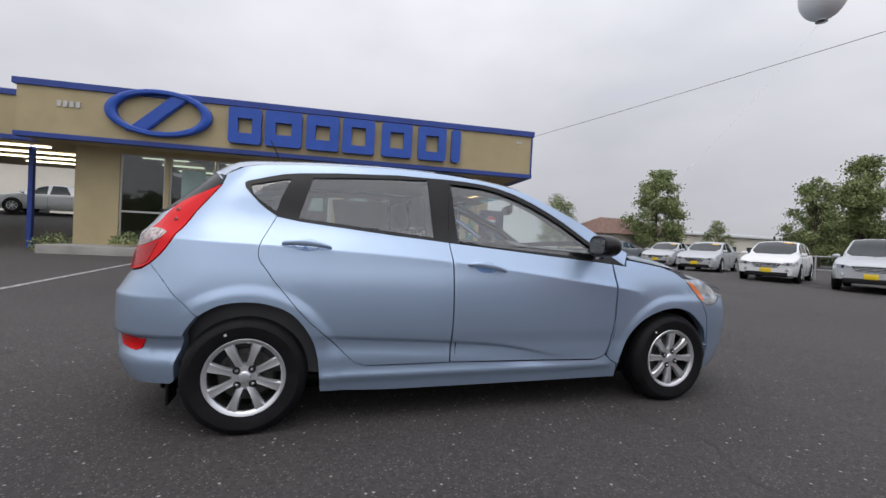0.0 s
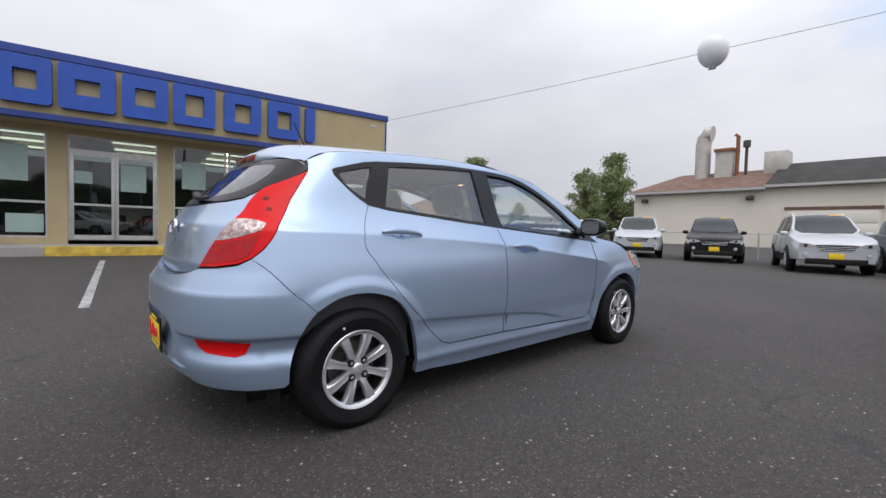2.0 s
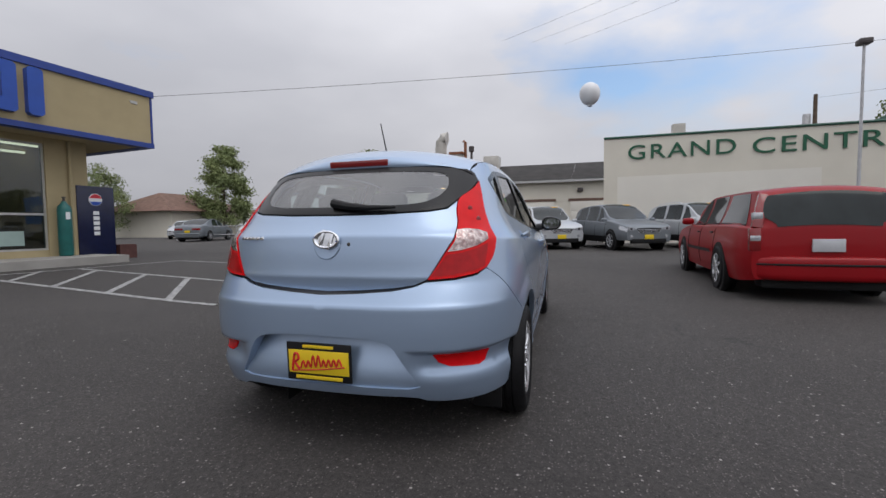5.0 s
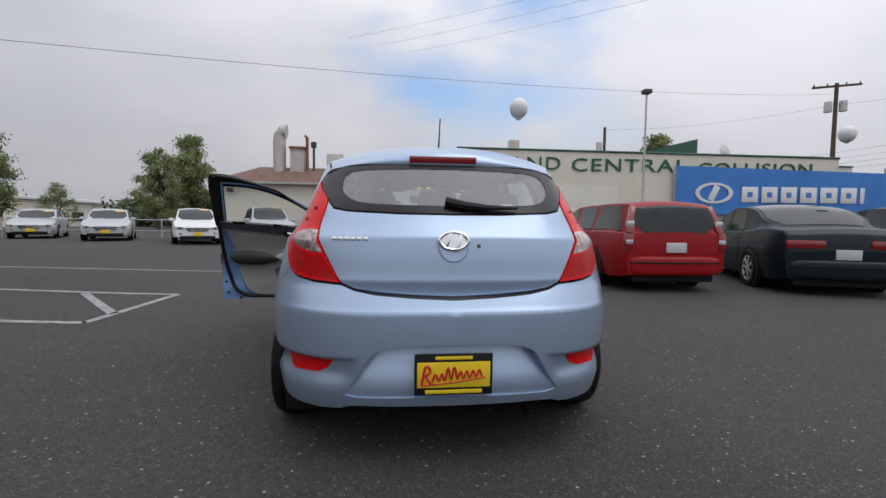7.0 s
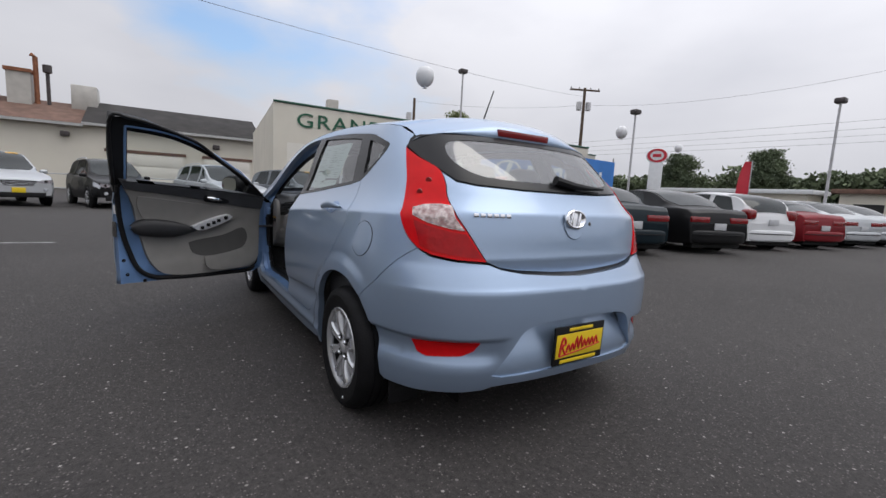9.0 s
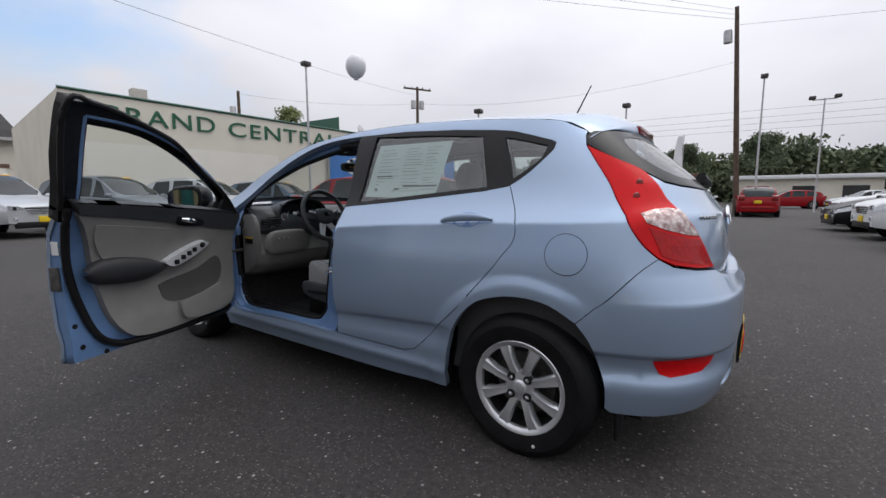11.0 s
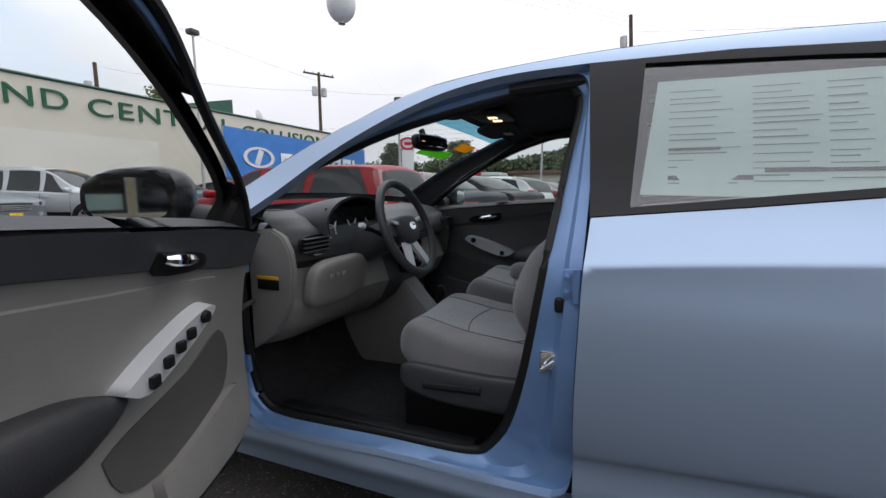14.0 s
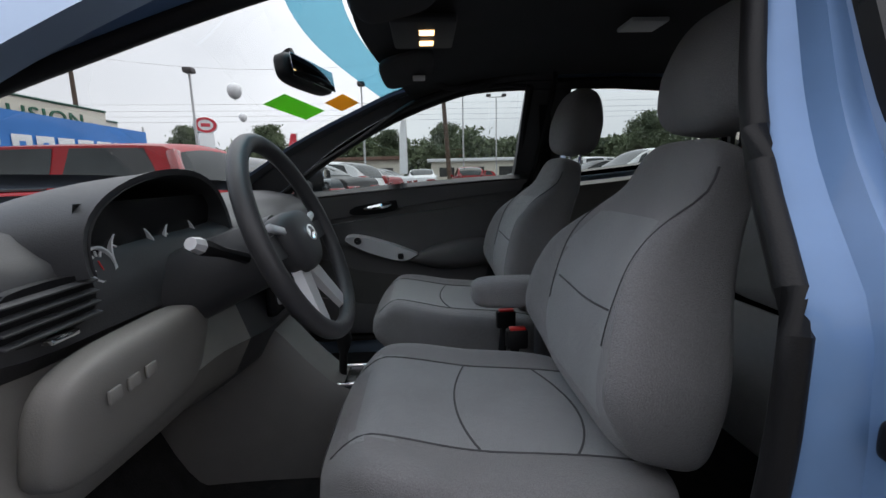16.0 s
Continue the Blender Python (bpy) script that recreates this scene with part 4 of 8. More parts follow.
def car_ends():
    # rear bumper with the number plate recess
    half = [(U_REAR, .728), (-2.42, .735), (-2.25, .748), (-2.157, .764), (-2.105, .783), (-1.973, .791), (-1.87, .806)] + SEAM + ARCH_REAR_BACK[1:] + [(-1.64, .272), (-1.8, .265), (-2.0, .268), (-2.09, .276), (-2.125, .290), (-2.2, .294), (U_REAR, .290)]
    recess = both(spline([(U_REAR, .553), (-2.42, .551), (-2.31, .543), (-2.245, .52), (-2.195, .46), (-2.15, .395), (-2.115, .345)], 4) + [(-2.16, .335), (U_REAR, .335)])
    bumper = part("rear_bumper", skin(both(half), rear_fn, 0.03, 0.05, holes=[recess], gap=0.0015, extra=BUMPER_LINES), PAINT, car)

    def recess_fn(c, z):
        # deep under the brow, flush at the lower lip
        x, y, zz = rear_fn(c, z)
        return x + .008 + .066 * ease(.335, .56, z), y, zz
    part("plate_recess", skin(shrink(recess, -0.004), recess_fn, 0.04, 0.0, rim=False), PAINT, bumper)
    # tailgate
    half = [(U_REAR, 1.075), (-2.3, 1.077), (-2.04, 1.087), (-1.94, 1.10), (-1.868, 1.142)] + TAIL_INNER[9:] + [(-2.157, .767), (-2.25, .754), (-2.42, .741), (U_REAR, .734)]
    sweep = [(abs(u - U_REAR), z) for u, z in ((U_REAR, .731), (-2.42, .738), (-2.25, .751), (-2.157, .764), (-2.10, .786))]

    def gate_fn(c, z):
        # the gate's foot tucks in behind the bumper
        x, y, zz = rear_fn(c, max(z, .80))
        return x + .12 * max(0.0, .80 - z), y, z
    gate = part("tailgate", skin(both(half), gate_fn, 0.03, 0.02, gap=0.003, extra=[[(c, z) for c in np.arange(-.62, .63, .03)] for z in (.79, .80, .81, .955, .968, .976, .984, .992, 1.0, 1.015)]), PAINT, car)
    bm = bmesh.new()

    def shelf(a, b):
        c = -.585 + 1.17 * a
        z = curve_at(sweep, abs(c)) - .006
        p, q = Vector(rear_fn(c, z)), Vector(gate_fn(c, z))
        return p.lerp(q + Vector((.03, 0, -.01)), b)
    grid_patch(bm, shelf, 40, 2)
    part("bumper_shelf", bm, PAINT, bumper)
    half = [(U_REAR, 1.079), (-2.3, 1.081), (-2.04, 1.091), (-1.94, 1.105), (-1.86, 1.152), (-1.76, 1.20), (-1.675, 1.25), (-1.70, 1.285), (-1.774, 1.304), (-2.05, 1.313), (-2.34, 1.322), (U_REAR, 1.325)]
    clear = both(spline([(U_REAR, 1.112), (-2.2, 1.118), (-2.04, 1.138), (-1.95, 1.19), (-1.93, 1.245), (-1.98, 1.28), (-2.2, 1.293), (U_REAR, 1.298)], 4))
    part("screen_border", skin(both(half), rear_fn, 0.05, 0.015, holes=[clear], off=0.002), GLOSS_BLACK, gate, "black printed border of the rear screen")
    g = part("rear_screen", skin(shrink(clear, -0.004), rear_fn, 0.08, 0.0, off=0.0, rim=False), REAR_GLASS, gate)
    # spoiler face under the roof's trailing edge, with the high brake light
    bm = bmesh.new()

    def lip(a, b):
        k = 2 * a - 1
        low = Vector(rear_fn(k * (-1.69 - U_REAR) if abs(k) > 1e-9 else 1e-6, 1.322 - .05 * abs(k) ** 6))
        s = max(-1, min(1, low.y / roof_at(-1.46, 1)[1]))
        top = Vector(roof_at(-1.46, s))
        p = low.lerp(top, b)
        p.x -= .012 * math.sin(math.pi * b)
        return p
    grid_patch(bm, lip, 32, 4)
    spoiler = part("roof_spoiler", bm, PAINT, car)
    bm = bmesh.new()
    box(bm, (-.010, -.165, -.017), (.012, .165, .017), .006, Matrix.Translation((-1.548, .01, 1.348)) @ pose(0, 0, 0, 0, -8, 0))
    part("high_brake_light", bm, DARK_RED, spoiler, "dark red high brake light")
    # wiper
    bm = bmesh.new()
    pts = [Vector(rear_fn(c, z)) + Vector((-.02, 0, .008)) for c, z in ((.03, 1.125), (-.08, 1.108), (-.2, 1.10), (-.36, 1.10))]
    tube(bm, pts, [.022, .018, .013, .006], 8)
    bmesh.ops.scale(bm, vec=(1, 1, 1), verts=bm.verts)
    part("wiper", bm, BLACK, gate, "black rear wiper")
    # badge: plain oval ring over a round grip
    p = Vector(rear_fn(1e-6, .965))
    face = Matrix.Translation(p + Vector((-.004, 0, 0))) @ pose(0, 0, 0, 0, -82, 0)
    bm = bmesh.new()
    lathe(bm, [(.001, .0), (.060, .003), (.064, .0)], 32, Matrix.Translation((0.0, 0, 0)) @ face @ pose(-.025, 0, .0))
    part("release_grip", bm, PAINT, gate)
    bm = bmesh.new()
    oval = face @ Matrix.Diagonal((.62, 1, 1, 1))
    lathe(bm, [(.066, .004), (.066, .012), (.058, .016), (.050, .012), (.050, .004)], 40, oval)
    lathe(bm, [(.001, .006), (.052, .005)], 40, oval)
    box(bm, (-.04, -.03, .006), (.04, -.016, .013), .003, face @ pose(0, 0, 0, 0, 0, -16))
    box(bm, (-.04, .016, .006), (.04, .03, .013), .003, face @ pose(0, 0, 0, 0, 0, -16))
    part("badge", bm, CHROME, gate, "plain chrome oval badge")
    bm = bmesh.new()
    for k in range(6):
        c, z = .545 - k * .030, .972
        q = Vector(rear_fn(c, z))
        box(bm, (-.002, -.011, -.008), (.003, .011, .008), .002, Matrix.Translation(q + Vector((-.003, 0, 0))) @ pose(0, 0, 0, 0, 8, -8))
    part("name_bars", bm, CHROME, gate, "row of small chrome bars")
    bm = bmesh.new()
    q = Vector(rear_fn(-.115, .945))
    lathe(bm, [(.001, .004), (.007, .003), (.009, 0)], 14, Matrix.Translation(q) @ pose(0, 0, 0, 0, -85, 0))
    part("lock", bm, BRAKE, gate)
    # dealer plate in a black frame: red scrawl as plain bars
    plate_m = Matrix.Translation((-1.985, 0.005, .435)) @ pose(0, 0, 0, 0, -2, 0)
    bm = bmesh.new()
    box(bm, (-.006, -.158, -.085), (.004, .158, .085), .004, plate_m)
    frame_ob = part("number_plate", bm, BLACK, bumper, "yellow dealer plate in a black frame")
    bm = bmesh.new()
    box(bm, (-.009, -.147, -.052), (-.004, .147, .052), .002, plate_m)
    pl = part("plate_face", bm, PLATE_YELLOW, frame_ob)
    for z, w, hgt in ((.069, .075, .014), (-.069, .115, .016)):
        bm = bmesh.new()
        box(bm, (-.009, -w, z - hgt / 2), (-.005, w, z + hgt / 2), .002, plate_m)
        part("frame_strip", bm, PLATE_YELLOW, frame_ob)
    def scrawl(pts, r=.0042):
        bm = bmesh.new()
        tube(bm, [plate_m @ Vector((-.010, y, z)) for y, z in spline(pts, 4)], r, 6)
        part("red_scrawl", bm, RED_INK, frame_ob)
    # one tall flourish, a row of joined waves and a sweep below them
    scrawl([(.128, -.040), (.116, .030), (.100, .034), (.096, .012), (.112, -.002), (.092, -.034)], .0055)
    scrawl([(.086 - .0125 * j, (-.028, .004)[j % 2] + .0012 * j + (.022 if j in (5, 7) else 0)) for j in range(17)])
    scrawl([(.128, -.042), (.06, -.036), (-.02, -.028), (-.128, -.012)], .003)
    # roof, windscreen surround, glass, bonnet
    bm = bmesh.new()
    grid_patch(bm, lambda a, b: roof_at(-1.46 + 1.64 * a, 2 * b - 1), 40, 24)
    part("roof", bm, PAINT, car)
    for s in (-1, 1):
        bm = bmesh.new()
        grid_patch(bm, lambda a, b: roof_at(.18 + .77 * a, s * (.93 + .07 * b)), 18, 3)
        part("windscreen_pillar", bm, PAINT, car)
    bm = bmesh.new()
    grid_patch(bm, lambda a, b: roof_at(.18 + .03 * a, -.93 + 1.86 * b), 1, 20)
    part("windscreen_header", bm, PAINT, car)
    bm = bmesh.new()
    grid_patch(bm, lambda a, b: Vector(roof_at(.21 + .68 * a, -.93 + 1.86 * b)) - Vector((0, 0, .004)), 14, 20)
    ws = part("windscreen", bm, SCREEN, car)
    bm = bmesh.new()
    grid_patch(bm, lambda a, b: Vector(roof_at(.215 + .085 * a, -.92 + 1.84 * b)) - Vector((0, 0, .010)), 4, 20)
    sb = part("shade_band", bm, SHADE_BAND, ws, "blue shade band along the top")
    bm = bmesh.new()
    grid_patch(bm, lambda a, b: Vector(roof_at(.89 + .06 * a, -.95 + 1.9 * b)) - Vector((0, 0, .003)), 2, 16)
    part("cowl", bm, BLACK, car)

    def bonnet(a, b):
        k = 2 * b - 1
        x0 = .955 + .24 * (1 - k * k)
        edge = [(0.94, .945), (1.05, .93), (1.2, .906), (1.33, .876), (1.41, .83), (1.6, .795), (1.8, .755), (1.98, .705)]
        x = x0 + (1.90 + .09 * (1 - k * k) - x0) * a
        xs = .94 + (1.86 - .94) * a
        z = curve_at(edge, xs)
        y = min(body_at(xs, z)[1] if xs < X_NOSE else half_width(X_NOSE, z) * (1 - .35 * ((xs - X_NOSE) / .75) ** 3), .80)
        return x, y * k, z + .055 * (1 - k * k) + .012 * math.exp(-((abs(k) - .7) / .1) ** 2)
    bm = bmesh.new()
    grid_patch(bm, bonnet, 20, 20)
    part("bonnet", bm, PAINT, car)
    half = [(U_FRONT, .70), (1.90, .715), (1.72, .70), (1.66, .672), (1.56, .652), (1.505, .675), (1.545, .6), (1.565, .5), (1.60, .37), (1.62, .22), (1.9, .205), (U_FRONT, .205)]
    front = part("front_bumper", skin(both(half, U_FRONT), nose_fn, 0.06, 0.03, gap=0.0015), PAINT, car)
    part("grille", skin(both([(U_FRONT, .60), (2.3, .58), (2.2, .44), (2.35, .36), (U_FRONT, .36)], U_FRONT), nose_fn, 0.08, 0.01, off=0.004), BLACK, front)
    # under the floor
    bm = bmesh.new()
    box(bm, (-1.70, -.62, .20), (1.8, .62, .26), .02)
    box(bm, (-1.80, -.50, .29), (-1.60, .50, .36), .03)
    part("underbody", bm, UNDER, car)
    # aerial at the back of the roof
    base = Vector((-1.19, 0, 1.445))
    bm = bmesh.new()
    tube(bm, [base, base + Vector((-.012, 0, .02))], [.018, .012], 10)
    aerial = part("aerial", bm, BLACK, car, "black rod aerial")
    bm = bmesh.new()
    tube(bm, [base + Vector((-.01, 0, .015)), base + Vector((-.09, 0, .168))], [.0045, .003], 8)
    part("rod", bm, BLACK, aerial)


rear_doors = {s: car_side(s) for s in (-1, 1)}
for door_side, door_swing in ((-1, 0), (1, 67)):
    front_door(door_side, door_swing)
for wheel_x, wheel_s, roll in ((-1.285, -1, 4), (1.285, -1, 20), (-1.285, 1, 0), (1.285, 1, 31)):
    road_wheel(wheel_x, wheel_s, roll)
car_ends()
# fuel flap on the driver's side
flap = [(-1.474 + .083 * math.cos(k * math.pi / 18), .842 + .075 * math.sin(k * math.pi / 18)) for k in range(36)]
part("fuel_flap_gap", skin(flap, side_fn(1), 0.04, 0.002, off=0.0012), UNDER, car)
part("fuel_flap", skin([(-1.474 + .0805 * math.cos(k * math.pi / 18), .842 + .0725 * math.sin(k * math.pi / 18)) for k in range(36)], side_fn(1), 0.04, 0.003, off=0.0022), PAINT, car, "round fuel flap")

# ---- inside the hatchback ----
def pillow(bm, half, p=5.0, cuts=9, shape=None, m=None, mat_index=0):
    """A block with full rounded faces; shape(v) bends it."""
    tmp = bmesh.new()
    bmesh.ops.create_cube(tmp, size=2)
    bmesh.ops.subdivide_edges(tmp, edges=tmp.edges, cuts=cuts, use_grid_fill=True)
    for v in tmp.verts:
        c = v.co
        k = (abs(c.x) ** p + abs(c.y) ** p + abs(c.z) ** p) ** (1 / p)
        q = Vector((c.x / k * half[0], c.y / k * half[1], c.z / k * half[2]))
        v.co = shape(q) if shape else q
    if m is not None:
        bmesh.ops.transform(tmp, matrix=m, verts=tmp.verts)
    me = bpy.data.meshes.new("tmp")
    tmp.to_mesh(me)
    tmp.free()
    n0 = len(bm.faces)
    bm.from_mesh(me)
    bpy.data.meshes.remove(me)
    bm.faces.ensure_lookup_table()
    for f in bm.faces[n0:]:
        f.material_index = mat_index
    return bm


SEAT_SEAM = material("dark_seat_seam", (0.085, 0.085, 0.09), 0.9, vary=0.1)


def panel(bm, test):
    """Gives the faces whose middle passes the test the second material."""
    for f in bm.faces:
        if test(f.calc_center_median()):
            f.material_index = 1


def car_seat(yc, s):
    """A front seat in two greys; s: the side of its outer edge."""
    def cushion_shape(q):
        rise = .035 * min(1, abs(q.y) / .24) ** 3 * (1 if q.z > 0 else 0) + .03 * ease(0, .28, q.x) - .05 * ease(.2, .3, q.x) * (q.z > 0)
        return Vector((q.x, q.y * (1 - .10 * ease(.05, .3, q.x)), q.z + rise))
    base = pillow(bmesh.new(), (.285, .255, .085), 4.2, 25, cushion_shape, Matrix.Translation((.075, yc, .515)) @ pose(0, 0, 0, 0, -5, 0))
    panel(base, lambda c: abs(c.y - yc) < .150 and -.16 < c.x < .30 and c.z > .56)
    tree_ = BVHTree.FromBMesh(base)
    seat = part("front_seat", base, [SEAT_CLOTH, SEAT_INSERT], car, "grey cloth front seat with light inserts")

    def stitched(pts, cast, tree, owner):
        hits = [tree.ray_cast(Vector(p), cast)[0] for p in pts]
        hits = [h for h in hits if h]
        if len(hits) > 2:
            bm = bmesh.new()
            tube(bm, [h - cast * .0002 for h in hits], .0021, 5)
            part("seam", bm, SEAT_SEAM, owner)
    down, rear = Vector((0, 0, -1)), Vector((-1, 0, 0))
    for dy in (-.15, .15):
        stitched([(x, yc + dy * (1 - .10 * ease(.05, .3, x - .075)), 1.0) for x in np.linspace(-.15, .33, 24)], down, tree_, seat)
    stitched([(.13 - .03 * (y / .15) ** 2, yc + y, 1.0) for y in np.linspace(-.15, .15, 16)], down, tree_, seat)
    stitched([(-.10 + .05 * (y / .15) ** 2, yc + y, 1.0) for y in np.linspace(-.15, .15, 16)], down, tree_, seat)
    lean = Matrix.Translation((-.155, yc, .60)) @ pose(0, 0, 0, 0, -17, 0)

    def back_shape(q):
        z = q.z + .235
        wide = 1 - .46 * ease(.10, .43, z)
        wing = .055 * min(1, abs(q.y) / .22) ** 3 * (1 - ease(.24, .42, z)) * ease(-.02, .10, z)
        return Vector((q.x * (1.15 - .45 * ease(.15, .47, z)) + (wing if q.x > 0 else wing * .2) + .025 * math.sin(math.pi * min(1, z / .4)), q.y * wide, z))
    bm = pillow(bmesh.new(), (.07, .25, .255), 4.5, 27, back_shape, lean)
    away = lean.inverted()
    panel(bm, lambda c: (away @ c).x > .01 and abs((away @ c).y) < .135 - .05 * ease(.2, .45, (away @ c).z) and .03 < (away @ c).z < .345)
    tree_ = BVHTree.FromBMesh(bm)
    rest = part("backrest", bm, [SEAT_CLOTH, SEAT_INSERT], seat)
    for sg in (-1, 1):
        stitched([lean @ Vector((.5, sg * (.135 - .05 * ease(.2, .45, z)), z)) for z in np.linspace(.02, .44, 24)], rear, tree_, rest)
    stitched([lean @ Vector((.5, y, .345 - .25 * y * y)) for y in np.linspace(-.17, .17, 20)], rear, tree_, rest)
    stitched([lean @ Vector((.5, y, .06 + .9 * y * y)) for y in np.linspace(-.12, .12, 14)], rear, tree_, rest)
    head = part("headrest", pillow(bmesh.new(), (.065, .125, .105), 3.4, 9, lambda q: Vector((q.x * (1 - .3 * max(0, q.z / .1)) , q.y * (1 - .12 * max(0, q.z / .1)), q.z)), Matrix.Translation((-.335, yc, 1.185)) @ pose(0, 0, 0, 0, -8, 0)), SEAT_CLOTH, seat)
    for dy in (-.05, .05):
        bm = bmesh.new()
        tube(bm, [(-.335, yc + dy, 1.02), (-.335, yc + dy, 1.12)], .006, 8)
        part("headrest_post", bm, CHROME, head)
    bm = bmesh.new()
    pillow(bm, (.27, .022, .055), 4, 7, lambda q: Vector((q.x, q.y, q.z + .02 * (q.x / .27) ** 2)), Matrix.Translation((.02, yc + s * .262, .47)))
    valance = part("seat_valance", bm, TRIM_DARK, seat)
    bm = bmesh.new()
    tube(bm, [(.02, yc + s * .288, .485), (.20, yc + s * .29, .475)], [.014, .010], 8)
    part("seat_lever", bm, BLACK, valance)
    for dy in (-.2, .2):
        bm = bmesh.new()
        box(bm, (-.25, yc + dy - .02, .25), (.30, yc + dy + .02, .47), .01)
        part("seat_rail", bm, BLACK, seat)
    bm = bmesh.new()
    tube(bm, [(-.03, yc - s * .29, .44), (-.045, yc - s * .285, .60)], .012, 8)
    stalk = part("belt_stalk", bm, BLACK, seat)
    bm = bmesh.new()
    box(bm, (-.075, yc - s * .285 - .014, .59), (-.02, yc - s * .285 + .014, .64), .006, None)
    part("belt_buckle", bm, BLACK, stalk)
    bm = bmesh.new()
    box(bm, (-.07, yc - s * .285 - .011, .638), (-.028, yc - s * .285 + .011, .645), .003)
    part("buckle_button", bm, SEAT_RED, stalk, "red release button")
    return seat


def cabin_shell():
    # carpet, tunnel, bulkhead
    bm = bmesh.new()
    box(bm, (-1.55, -.70, .245), (1.0, .70, .275), .01)
    part("floor_carpet", bm, CARPET, car, "black carpet")
    bm = bmesh.new()
    grid_patch(bm, lambda a, b: (.98 - .25 * b, -.72 + 1.44 * a, .27 + .62 * (1 - b) ** 1.6), 6, 10)
    part("bulkhead", bm, CARPET, car)
    # headliner and pillar linings
    bm = bmesh.new()
    grid_patch(bm, lambda a, b: roof_at(-1.40 + 1.60 * a, (2 * b - 1) * .93, .038), 24, 16)
    part("headliner", bm, HEADLINER, car, "dark cloth headliner")
    for s in (-1, 1):
        bm = bmesh.new()
        grid_patch(bm, lambda a, b: Vector(roof_at(.19 + .72 * a, s * (.917 + .078 * b), .020)), 14, 3)
        part("pillar_lining", bm, DOOR_DARK, car)
        at = side_fn(s)
        if s < 0:
            part("pillar_lining", skin(rail_points(-.2, .93, 14) + DLO_TOP, at, 0.05, 0.0, off=-0.022, rim=False), TRIM_DARK, car)
        # centre pillar and rear side lining
        part("centre_pillar_lining", skin([(-.17, .33), (-.33, .33), (-.37, .9), (-.385, 1.36), (-.215, 1.36), (-.19, .95)] if s < 0 else spline([(-.13, .36), (-.165, .6), (-.20, .87), (-.222, 1.1), (-.242, 1.28), (-.245, 1.36)], 6) + [(-.385, 1.36), (-.37, .9), (-.33, .33)], lambda u, z: (u, s * (curve_at(WIDTH, z) - (.06 if s < 0 else .105)), z), 0.04, 0.012), TRIM_DARK, car)
        part("rear_side_lining", skin([(-.95, .3), (-1.6, .3), (-1.62, 1.05), (-1.25, 1.06), (-1.02, .9)], at, 0.1, 0.02, off=-0.07), TRIM_DARK, car)
        part("rear_pillar_lining", skin([(-1.09, 1.07), (-1.0, 1.345), (-1.1, 1.345), (-1.19, 1.11)], at, 0.05, 0.02, off=-0.04), TRIM_DARK, car)
        part("tail_pillar_lining", skin([(-1.42, 1.22), (-1.46, 1.29), (-1.66, 1.27), (-1.66, 1.02), (-1.25, 1.05), (-1.21, 1.10), (-1.3, 1.14)], at, 0.05, 0.02, off=-0.045), TRIM_DARK, car)
        rail = [(-1.42, 1.262), (-1.05, 1.322), (-.86, 1.342), (-.55, 1.358), (-.2, 1.36), (-.03, 1.35), (-.03, 1.375), (-.2, 1.395), (-.55, 1.40), (-.86, 1.39), (-1.16, 1.365), (-1.42, 1.31)]
        part("roof_rail_lining", skin(rail, at, 0.05, 0.02, off=-0.045), HEADLINER, car)
        bm = bmesh.new()
        pts = [Vector(at(-.29 - .015 * k, 1.28 - .12 * k)) + Vector((0, -s * .075, 0)) for k in range(8)]
        grid_patch(bm, lambda a, b: pts[round(a * 7)] + Vector((-.022 + .044 * b, 0, 0)), 7, 1)
        bmesh.ops.solidify(bm, geom=list(bm.faces), thickness=.002)
        part("seat_belt", bm, BLACK, car, "black seat belt webbing")
    bm = bmesh.new()
    skin(both([(U_REAR, .70), (-2.0, .78), (-1.86, 1.05), (-1.95, 1.085), (U_REAR, 1.065)]), rear_fn, 0.1, 0.02, off=-0.05, bm=bm)
    part("tailgate_lining", bm, TRIM_DARK, car)
    # rear bench and luggage cover
    bench = part("rear_bench", pillow(bmesh.new(), (.26, .62, .09), 5, 9, None, Matrix.Translation((-.72, 0, .50)) @ pose(0, 0, 0, 0, -6, 0)), SEAT_CLOTH, car, "grey cloth rear bench")
    part("bench_back", pillow(bmesh.new(), (.07, .62, .28), 5, 11, None, Matrix.Translation((-1.06, 0, .83)) @ pose(0, 0, 0, 0, -20, 0)), SEAT_CLOTH, bench)
    for y in (-.36, 0, .36):
        part("rear_headrest", pillow(bmesh.new(), (.045, .115, .075), 3.6, 7, None, Matrix.Translation((-1.175, y, 1.15)) @ pose(0, 0, 0, 0, -12, 0)), SEAT_CLOTH, bench)
    bm = bmesh.new()
    box(bm, (-1.72, -.60, 1.0), (-1.18, .60, 1.015), .004)
    part("luggage_cover", bm, TRIM_DARK, car)


